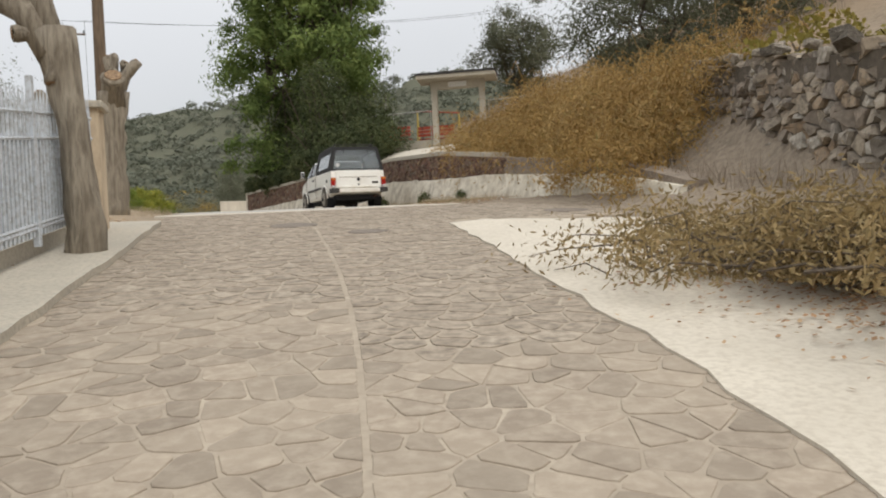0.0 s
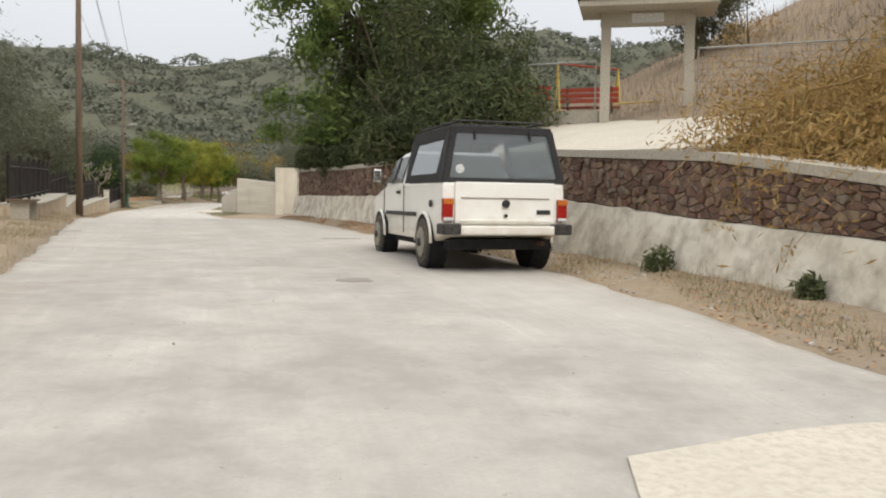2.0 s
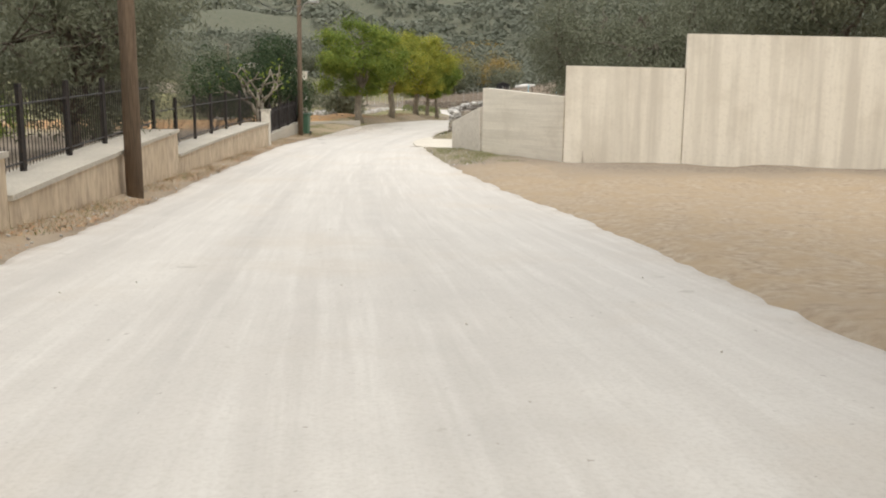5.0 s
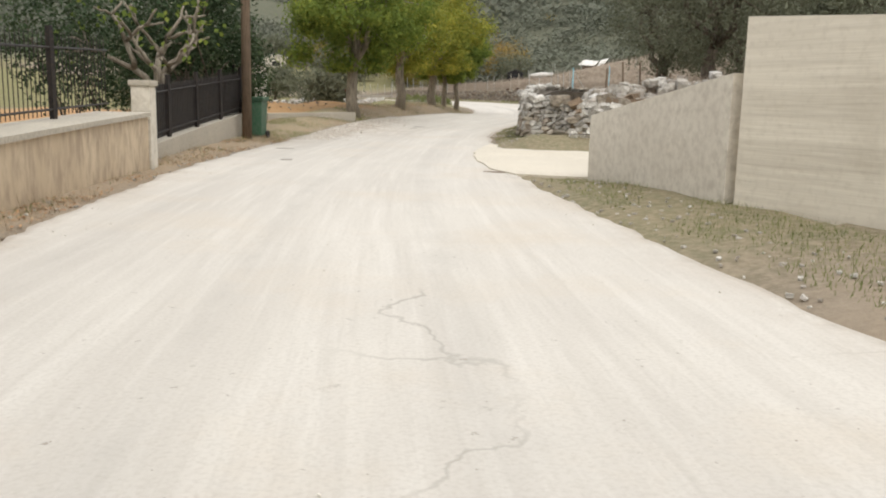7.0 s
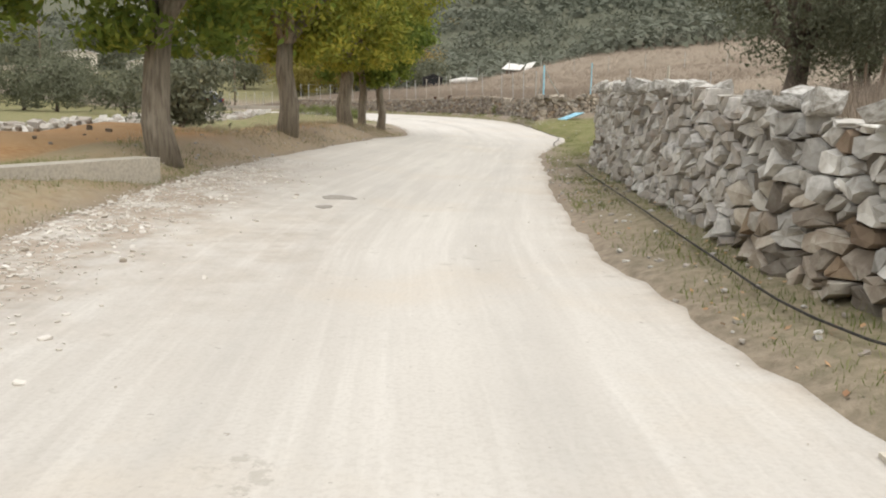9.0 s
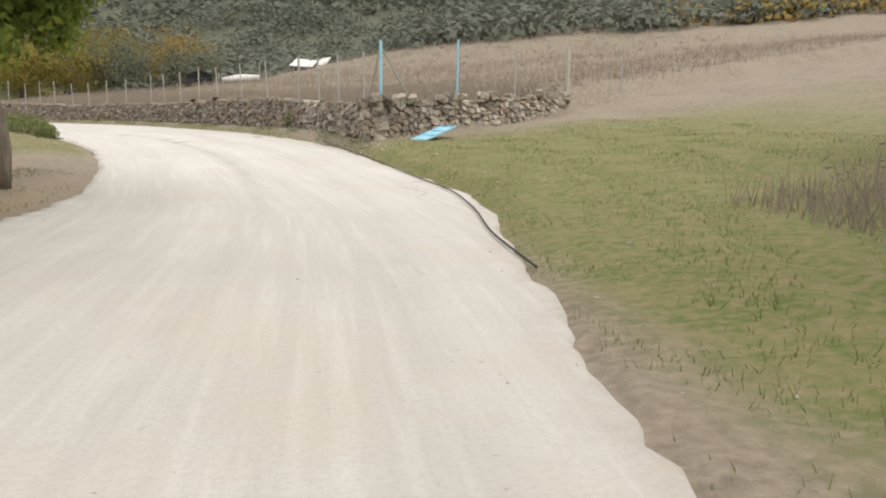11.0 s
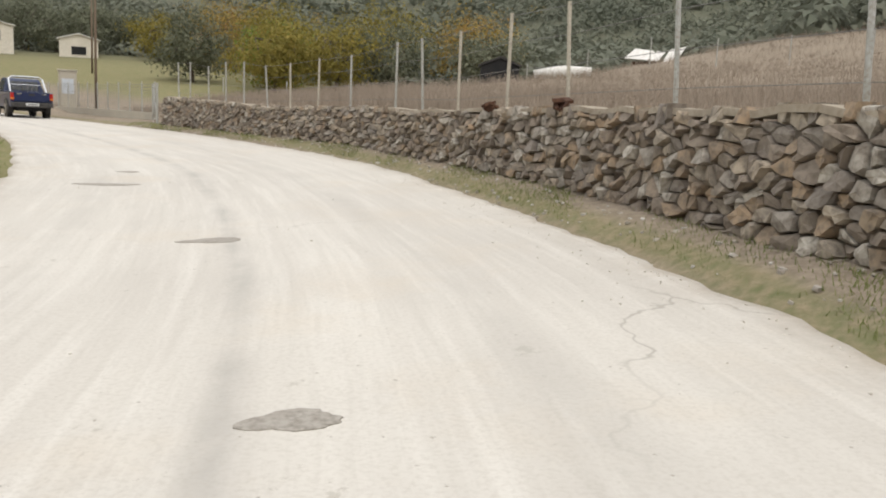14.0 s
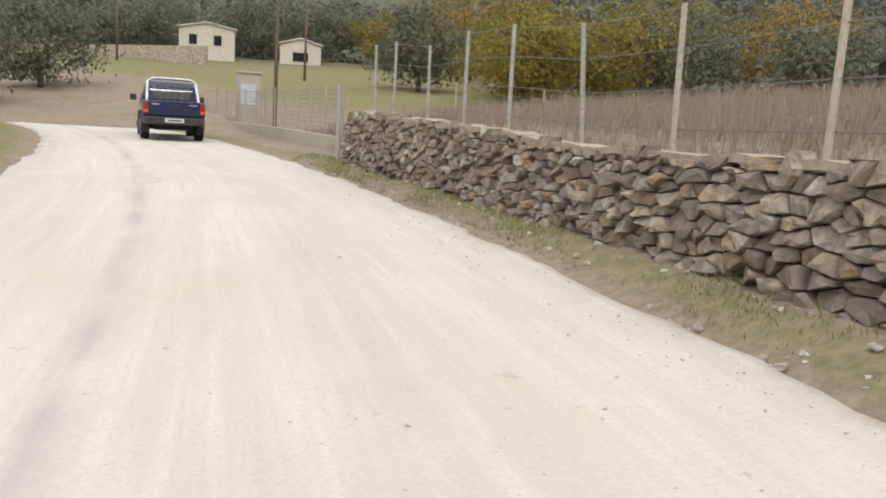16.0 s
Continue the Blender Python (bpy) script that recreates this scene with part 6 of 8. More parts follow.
pollard(-3.62, 8.85, 2.5, 0.165, (-0.26, 0.05), [(-0.5, 0.0, 0.42, 0.14), (-0.36, -0.12, -0.02, 0.085), (-0.22, 0.05, 0.62, 0.11), (0.02, -0.16, -0.55, 0.07)], "pollarded tree with a knobbly top beside the sidewalk")
pollard(-5.5, 14.6, 2.2, 0.205, (0.06, 0.05), [(0.42, 0.1, 0.5, 0.085), (0.1, -0.22, 0.22, 0.17), (-0.12, 0.12, 0.62, 0.06), (0.02, 0.1, 0.64, 0.055), (0.2, 0.1, 0.5, 0.07)], "pollarded tree stump with cut limbs beside the road")
pollard(-7.4, 16.6, 2.1, 0.2, (0.0, 0.0), [(0.2, 0.1, 0.4, 0.1), (-0.2, -0.1, 0.35, 0.1)], "pollarded tree behind the first two")


# ---- fences ----
def pale_fence():
    t = thing("metal_fence", "pale grey-blue spiked metal fence on a low wall", "fence")
    for s in np.arange(1.6, 11.2, 2.4):
        p = at(s, 3.0 - 0.03 * (s - 1.5))
        part("post", boxm(p.x - 0.03, p.y - 0.03, p.z + 0.2, p.x + 0.03, p.y + 0.03, p.z + 1.85, 0.006), M_WHITEMET, t)
    for zz in (0.38, 0.42, 1.25, 1.5):
        pts = [at(s, 3.0 - 0.03 * (s - 1.5), zz) for s in np.linspace(1.5, 11.3, 9)]
        part("rail", tubem(pts, 0.02, 5), M_WHITEMET, t)
    for s in np.arange(1.55, 11.25, 0.115):
        p = at(s, 3.0 - 0.03 * (s - 1.5))
        part("picket", tubem([(p.x, p.y, p.z + 0.3), (p.x, p.y, p.z + 1.58), (p.x, p.y, p.z + 1.74)], [0.016, 0.016, 0.003], 5), M_WHITEMET, t)
    # sheet backing of the lower field
    V = []
    for s in np.linspace(1.5, 11.3, 12):
        for z in (0.3, 1.3):
            V.append(at(s, 3.07 - 0.03 * (s - 1.5), z))
    part_me = mesh_of("sheet", V, [(2 * k, 2 * k + 1, 2 * k + 3, 2 * k + 2) for k in range(11)], [M_WHITEMET])
    ob = mpart("sheet", part_me, t)
    sol = ob.modifiers.new("thick", "SOLIDIFY")
    sol.thickness = 0.006


pale_fence()


def pillar(s, l, w, h, mat, label, cap=0.06, dz=-0.3):
    p = at(s, l)
    t = thing("gate_pillar", label, "pillar", "pillars", loc=(p.x, p.y, p.z), rz=heading(s))
    part("shaft", boxm(-w / 2, -w / 2, dz, w / 2, w / 2, h, 0.012), mat, t)
    part("cap", boxm(-w / 2 - cap, -w / 2 - cap, h, w / 2 + cap, w / 2 + cap, h + 0.09, 0.015), M_CONC, t, "overhanging concrete cap")
    return t


pillar(11.75, 2.86, 0.42, 1.62, M_CREAM, "pale rendered gate pillar at the end of a fence")
pillar(71.2, 3.86, 0.30, 1.32, M_WING, "stained white rendered pillar between wall and railing", 0.03)
pillar(84.2, 5.75, 0.3, 1.86, M_WING, "white rendered pillar with a cap beside a bin")
pillar(79.4, 4.7, 0.3, 0.75, M_CONC, "short concrete post at the end of a railing", 0.01)


def iron_fence(pts_fn, s0, s1, hgt, step, post_step, label):
    """Black pickets between rails; pts_fn gives the foot at s."""
    t = thing("iron_fence", label, "fence", "iron fences")
    n = max(2, int((s1 - s0) / 1.2))
    for zz in (0.14, hgt - 0.16):
        part("rail", tubem([pts_fn(s) + Vector((0, 0, zz)) for s in np.linspace(s0, s1, n)], 0.016, 5), M_IRON, t)
    for s in np.arange(s0, s1, post_step):
        p = pts_fn(s)
        part("post", boxm(p.x - 0.035, p.y - 0.035, p.z - 0.12, p.x + 0.035, p.y + 0.035, p.z + hgt + 0.12, 0.005), M_IRON, t)
    for s in np.arange(s0 + 0.06, s1, step):
        p = pts_fn(s)
        part("picket", tubem([(p.x, p.y, p.z + 0.06), (p.x, p.y, p.z + hgt - 0.05), (p.x, p.y, p.z + hgt + 0.06)], [0.009, 0.009, 0.002], 4), M_IRON, t)
    return t


def foot(s0, s1, z0, z1, l):
    def fn(s):
        p = at(s, l)
        p.z = z0 + (z1 - z0) * (s - s0) / (s1 - s0)
        return p
    return fn


iron_fence(foot(35.5, 48.6, 2.86, 3.17, 4.3), 35.8, 48.5, 1.05, 0.13, 2.0, "black iron picket fence on a cream wall")
iron_fence(foot(48.6, 58.3, 2.66, 3.14, 4.3), 48.8, 58.2, 1.1, 0.13, 2.0, "black iron picket fence on a cream wall")
iron_fence(foot(58.3, 71, 2.58, 3.04, 4.3), 58.5, 70.9, 1.1, 0.12, 2.1, "black iron picket fence on a cream wall")


def rail_foot(s):
    return at(s, 4.12 + 0.06 * (s - 71.4), 0.27 + 0.05 * (s - 71))


rf = iron_fence(rail_foot, 71.5, 79.2, 1.02, 0.11, 1.9, "dark iron railing backed with dark sheet")
V = []
for s in np.linspace(71.6, 79.1, 9):
    for z in (0.03, 0.98):
        V.append(rail_foot(s) + Vector((-0.05, 0.0, z)))
ob = mpart("backing", mesh_of("backing", V, [(2 * k, 2 * k + 1, 2 * k + 3, 2 * k + 2) for k in range(8)], [M_IRON]), rf, "dark blue-grey sheet")
sol = ob.modifiers.new("thick", "SOLIDIFY")
sol.thickness = 0.008


ss = np.linspace(79.7, 84.0, 5)
wall("wall_left_5", [xy(s, 4.7 + 0.22 * (s - 79.7)) for s in ss][::-1], 0.4, M_CONC, "low concrete wall with a rounded top beside a pillar", [rz_(s) - 0.3 for s in ss][::-1], [rz_(s) + 0.72 for s in ss][::-1])


def yard_foot(s):
    return at(s, 4.95 + 0.22 * (s - 79.7), 0.72)


yf = iron_fence(yard_foot, 79.8, 83.9, 1.05, 0.11, 1.9, "dark iron railing backed with dark sheet")
V = []
for s in np.linspace(79.85, 83.85, 6):
    for z in (0.1, 0.95):
        V.append(yard_foot(s) + Vector((-0.05, 0.0, z)))
ob = mpart("backing", mesh_of("backing", V, [(2 * k, 2 * k + 1, 2 * k + 3, 2 * k + 2) for k in range(5)], [M_IRON]), yf, "dark sheet")
sol = ob.modifiers.new("thick", "SOLIDIFY")
sol.thickness = 0.008


# posts and wires on the stone wall
def field_fence():
    P, L = along(W2)
    k = 0
    us = (1.85, 4.4, 6.35, 8.35, 11.4, 14.1, 16.7, 18.8, 20.85, 22.4, 23.9, 26.4, 28.2, 29.9, 31.45, 33.4, 35.0, 36.6, 38.55, 39.8)
    heads = []
    for u in us:
        x, y, z = np.interp(u, L, P[:, 0]), np.interp(u, L, P[:, 1]), np.interp(u, L, W2T)
        i = min(max(1, np.searchsorted(L, u)), len(L) - 1)
        d = (P[i] - P[i - 1]) / np.hypot(*(P[i] - P[i - 1]))
        x, y = x + d[1] * 0.45, y - d[0] * 0.45
        r = random.Random(int(u * 10))
        hh = (1.42 if u < 24 else 1.2) + r.uniform(-0.08, 0.08)
        t = thing("fence_post", "thin galvanised fence post on a stone wall", "post", "fence posts on the wall", loc=(x, y, z - 0.4))
        lx, ly = r.uniform(-0.1, 0.03), r.uniform(-0.05, 0.05)
        part("shaft", tubem([(0, 0, 0), (lx, ly, hh + 0.4)], 0.026, 8), M_GALV if r.random() < 0.75 else M_CONC, t)
        heads.append((Vector((x, y, z)), hh, lx, ly))
    w = thing("fence_wire", "rusty strands of fence wire between posts", "wire")
    for q in (0.15, 0.42, 0.70, 0.97):
        pts = [h[0] + Vector((h[2] * q, h[3] * q, h[1] * q)) for h in heads]
        part("strand", tubem(pts, 0.004, 4), M_WIRE, w)


field_fence()


def corner_post():
    t = thing("corner_post", "pale blue steel corner post with two braces", "post", loc=(-28.05, 112.5, 3.9))
    part("shaft", tubem([(0, 0, 0), (0, 0, 1.75)], 0.042, 10), M_BLUE, t)
    part("brace", tubem([(0, 0, 1.6), (-0.35, 1.1, 0.1)], 0.025, 6), M_GALV, t)
    part("brace", tubem([(0, 0, 1.6), (0.85, 0.75, 0.15)], 0.025, 6), M_GALV, t)


corner_post()
for x, y, h, m in ((-25.9, 114.7, 1.9, M_BLUE), (-24.0, 116.4, 1.7, M_GALV), (-22.0, 118.2, 2.0, M_CONC), (-19.6, 120.4, 1.8, M_GALV)):
    t = thing("fence_post", "pale fence post on the climbing stone wall", "post", "fence posts on the wall", loc=(x, y, 4.0))
    part("shaft", tubem([(0, 0, 0), (0.02, 0.02, h)], 0.03 if m is not M_CONC else 0.08, 8), m, t)
for k in range(14):
    a = k / 13
    x, y = -60 + 46 * a, 163 + 6 * math.sin(3 * a) - 22 * a * a * 0.4
    t = thing("fence_post", "thin pale post in the far field fence", "post", "far field posts", loc=(x, y, gz1(x, y) - 0.2))
    part("shaft", tubem([(0, 0, 0), (0, 0, 1.75)], 0.035, 6), M_GALV, t)
for k in range(9):
    x, y = -24.3 + 0.35 * k, 80 + 2.0 * k
    x += 2.2
    t = thing("stake", "crooked wooden stake behind the dry stone wall", "post", "stakes", loc=(x, y, gz1(x, y) - 0.15))
    part("shaft", tubem([(0, 0, 0), (0.1 * math.sin(5 * k), 0.05, 1.1 + 0.2 * math.sin(k))], [0.04, 0.03], 6), M_POLE, t)


# ---- street furniture ----
def wheelie_bin(x, y, rz):
    t = thing("wheelie_bin", "green plastic wheelie bin beside a utility pole", "bin", loc=(x, y, gz1(x, y)), rz=rz)
    bm = bmesh.new()
    box(bm, -0.24, -0.27, 0.08, 0.24, 0.27, 0.98, 0.03)
    for v in bm.verts:
        k = 0.84 + 0.16 * (v.co.z / 0.98)
        v.co.x *= k
        v.co.y *= k
    part("body", bm, M_GREENP, t)
    part("rim", boxm(-0.27, -0.30, 0.94, 0.27, 0.30, 0.99, 0.015), M_GREENP, t)
    bm = boxm(-0.28, -0.33, 0.99, 0.28, 0.31, 1.05, 0.025)
    part("lid", bm, M_GREENP, t, "slightly domed green lid")
    part("handle", tubem([(-0.2, 0.36, 0.96), (0.2, 0.36, 0.96)], 0.015, 6), M_GREENP, t)
    for sx in (-0.24, 0.24):
        b2 = tubem([(sx - 0.03, 0.22, 0.1), (sx + 0.03, 0.22, 0.1)], 0.1, 14)
        part("wheel", b2, M_RUBBER, t)


wheelie_bin(-30.15, 73.35, heading(80))


def bench(s, l):
    p = at(s, l)
    t = thing("bench", "grey wooden plank bench beside the road", "bench", loc=(p.x, p.y, gz1(p.x, p.y)), rz=heading(s) + 90)
    for k in range(3):
        part("plank", boxm(-0.85, -0.22 + 0.155 * k, 0.44, 0.85, -0.08 + 0.155 * k, 0.48, 0.006), M_POLE, t)
    for sx in (-0.65, 0.65):
        part("support", boxm(sx - 0.06, -0.18, 0, sx + 0.06, 0.18, 0.44, 0.01), M_CONC, t)


bench(33.8, 3.7)
bench(34.6, 4.9)


def kiosk(s, l):
    p = at(s, l)
    t = thing("notice_shelter", "small wooden shelter with a red tiled roof", "shelter", loc=(p.x, p.y, gz1(p.x, p.y)), rz=heading(s))
    for sx in (-0.8, 0.8):
        for sy in (-0.6, 0.6):
            part("post", boxm(sx - 0.06, sy - 0.06, 0, sx + 0.06, sy + 0.06, 2.0, 0.008), M_POLE, t)
    bm = bmesh.new()
    v = [bm.verts.new(q) for q in ((-1.1, -0.9, 1.95), (1.1, -0.9, 1.95), (1.1, 0.9, 1.95), (-1.1, 0.9, 1.95), (-1.1, 0, 2.45), (1.1, 0, 2.45))]
    for f in ((0, 1, 5, 4), (2, 3, 4, 5), (0, 4, 3), (1, 2, 5), (0, 3, 2, 1)):
        bm.faces.new([v[k] for k in f])
    part("roof", bm, M_TILE, t, "red clay tiled roof")


kiosk(33.5, 6.2)


# ---- portal, ramp and playground on the bank ----
def portal():
    rz = -8
    t = thing("concrete_portal", "bare concrete gateway with a flat slab roof", "gateway", loc=(1.05, 32.75, 5.0), rz=rz)
    for sx in (-0.92, 0.92):
        part("post", boxm(sx - 0.11, -0.12, -0.6, sx + 0.11, 0.12, 2.35, 0.012), M_CONC, t)
    part("lintel", boxm(-1.05, -0.11, 2.1, 1.05, 0.11, 2.42, 0.01), M_CONC, t)
    part("roof_slab", boxm(-1.5, -0.75, 2.42, 1.5, 0.75, 2.56, 0.015), M_CONC, t)
    part("roof_edge", boxm(-1.54, -0.79, 2.56, 1.54, 0.79, 2.64, 0.01), M_BLACKPL, t, "dark roofing edge")
    part("plaque", boxm(-0.35, -0.14, 2.16, 0.35, -0.112, 2.36, 0.005), M_PLATE, t, "pale blank plaque")


portal()
bm = bmesh.new()
rp = [at(22.4, -5.7, 1.52), at(29.6, -5.6, 1.66), at(33.5, -8.0, 2.62), at(25.0, -12.0, 2.55)]
top = [bm.verts.new(p) for p in rp]
bot = [bm.verts.new(p - Vector((0, 0, 0.5))) for p in rp]
bm.faces.new(top)
for k in range(4):
    bm.faces.new((top[k], bot[k], bot[(k + 1) % 4], top[(k + 1) % 4]))
bmesh.ops.recalc_face_normals(bm, faces=bm.faces)
me = bpy.data.meshes.new("portal_ramp")
bm.to_mesh(me)
bm.free()
me.materials.append(M_SLAB)
tagged(new("portal_ramp", me), "pale concrete ramp up to the gateway", "pavement", kind="structure")
wall("wall_playground", [(-4.6, 35.2), (0.0, 33.0)], -0.25, M_CONC, "low concrete wall under the playground railing", [4.2, 4.2], [5.32, 5.22])
wall("wall_playground_side", [(2.15, 32.6), (6.5, 31.8)], -0.25, M_CONC, "low concrete wall beside the gateway", [4.2, 4.2], [5.3, 5.4])


def railing(a, b, h, n, label):
    t = thing("playground_railing", label, "railing", "playground railings")
    a, b = Vector(a), Vector(b)
    part("top_rail", tubem([a + Vector((0, 0, h)), b + Vector((0, 0, h))], 0.025, 6), M_GALV, t)
    for k in range(n + 1):
        p = a.lerp(b, k / n)
        part("post", tubem([p, p + Vector((0, 0, h))], 0.022, 6), M_GALV, t)
    for z in np.arange(0.12, h, 0.14):
        part("mesh_wire", tubem([a + Vector((0, 0, z)), b + Vector((0, 0, z))], 0.004, 4), M_WIRE, t)


railing((-4.5, 35.3, 5.3), (-0.05, 33.15, 5.22), 1.15, 3, "galvanised railing with wire mesh along a playground")
railing((2.2, 32.75, 5.3), (6.4, 31.95, 5.4), 1.3, 3, "galvanised railing with wire mesh along a playground")


def red_bench(x, y, z, rz):
    t = thing("park_bench", "red painted slatted park bench", "bench", "playground benches", loc=(x, y, z), rz=rz)
    for k in range(3):
        part("seat_slat", boxm(-0.8, -0.2 + 0.14 * k, 0.43, 0.8, -0.08 + 0.14 * k, 0.465, 0.006), M_REDBENCH, t)
    for k in range(3):
        part("back_slat", boxm(-0.8, 0.24, 0.55 + 0.15 * k, 0.8, 0.27, 0.67 + 0.15 * k, 0.006), M_REDBENCH, t)
    for sx in (-0.6, 0.6):
        part("leg", tubem([(sx, -0.18, 0), (sx, -0.18, 0.43), (sx, 0.2, 0.43), (sx, 0.28, 1.0)], 0.02, 6), M_IRON, t)
        part("leg", tubem([(sx, 0.2, 0), (sx, 0.2, 0.43)], 0.02, 6), M_IRON, t)


red_bench(-1.7, 36.6, 5.25, 172)
red_bench(0.2, 37.2, 5.3, 168)


def swing_frame(x, y, z, rz):
    t = thing("swing_frame", "yellow tubular playground frame", "play frame", loc=(x, y, z), rz=rz)
    for sx in (-1.1, 1.1):
        part("leg", tubem([(sx - 0.2, -0.5, 0), (sx, 0, 1.9)], 0.03, 8), M_YELLOW, t)
        part("leg", tubem([(sx + 0.2, 0.5, 0), (sx, 0, 1.9)], 0.03, 8), M_YELLOW, t)
    part("beam", tubem([(-1.15, 0, 1.9), (1.15, 0, 1.9)], 0.03, 8), M_REDBENCH, t, "red top beam")


swing_frame(0.3, 39.2, 5.3, 30)
t = thing("barrier", "low yellow tubular barrier behind the gateway", "barrier", loc=(1.5, 36.2, 5.2), rz=-8)
part("frame", tubem([(-0.75, 0, 0), (-0.75, 0, 0.55), (0.75, 0, 0.62), (0.75, 0, 0)], 0.025, 8), M_YELLOW, t)
part("strut", tubem([(-0.1, 0, 0.05), (0.7, 0, 0.55)], 0.02, 8), M_YELLOW, t)


# ---- vehicles ----
def wheel(parent, x, y, r, w, rim=M_RIM, side=1):
    bm = bmesh.new()
    tube(bm, [(x - w / 2, y, r), (x - w / 2 + 0.03, y, r), (x + w / 2 - 0.03, y, r), (x + w / 2, y, r)], [r * 0.9, r, r, r * 0.9], 22)
    t = part("wheel", bm, M_TYRE, parent)
    bm = bmesh.new()
    xo = x + side * (w / 2 - 0.02)
    tube(bm, [(xo - side * 0.03, y, r), (xo + side * 0.03, y, r), (xo + side * 0.035, y, r)], [r * 0.62, r * 0.62, r * 0.45], 18)
    part("rim", bm, rim, t)
    bm = bmesh.new()
    tube(bm, [(xo + side * 0.02, y, r), (xo + side * 0.06, y, r)], [r * 0.22, r * 0.16], 10)
    part("hub", bm, M_BLACKPL, t)
    return t


def loft(profile, ws, mat, name, parent, bev=0.0, label=""):
    """A body from a side outline (y, z) and the half width at each of its points."""
    bm = bmesh.new()
    L = [bm.verts.new((-w, y, z)) for (y, z), w in zip(profile, ws)]
    R = [bm.verts.new((w, y, z)) for (y, z), w in zip(profile, ws)]
    n = len(profile)
    fl = bm.faces.new(L[::-1])
    fr = bm.faces.new(R)
    for k in range(n):
        bm.faces.new((L[k], L[(k + 1) % n], R[(k + 1) % n], R[k]))
    bmesh.ops.recalc_face_normals(bm, faces=bm.faces)
    if bev:
        bmesh.ops.bevel(bm, geom=[e for e in bm.edges], offset=bev, segments=2, affect="EDGES", profile=0.65, clamp_overlap=True)
    return part(name, bm, mat, parent, label, smooth=False)


def panel(name, pts, thick, mat, parent, label=""):
    """A flat plate through four or more corners, thick along its normal."""
    p = [Vector(q) for q in pts]
    nrm = (p[1] - p[0]).cross(p[2] - p[0]).normalized() * thick
    bm = bmesh.new()
    a = [bm.verts.new(q) for q in p]
    b = [bm.verts.new(q + nrm) for q in p]
    bm.faces.new(a[::-1])
    bm.faces.new(b)
    for k in range(len(p)):
        bm.faces.new((a[k], a[(k + 1) % len(p)], b[(k + 1) % len(p)], b[k]))
    return part(name, bm, mat, parent, label)


def wheel_arch(parent, x, y, r, mat, side):
    """Flared half ring over a wheel and a dark disc behind it, coloured as the well's shade."""
    bm = bmesh.new()
    n = 14
    for k in range(n + 1):
        a = math.pi * k / n
        for rr, xx in ((r * 1.16, x), (r * 1.27, x), (r * 1.25, x + side * 0.024), (r * 1.16, x + side * 0.024)):
            bm.verts.new((xx, y + math.cos(a) * rr, r + math.sin(a) * rr))
    bm.verts.ensure_lookup_table()
    for k in range(n):
        for q in range(4):
            bm.faces.new([bm.verts[i] for i in (4 * k + q, 4 * k + (q + 1) % 4, 4 * k + 4 + (q + 1) % 4, 4 * k + 4 + q)])
    part("wheel_arch", bm, mat, parent)
    # The body is uncut: this near-black disc paints in the wheel well's shade.
    bm = bmesh.new()
    tube(bm, [(x - side * 0.2, y, r), (x + side * 0.014, y, r)], r * 1.17, 22)
    part("arch_shade_disc", bm, M_DARK, parent, "dark disc for the shaded wheel well")


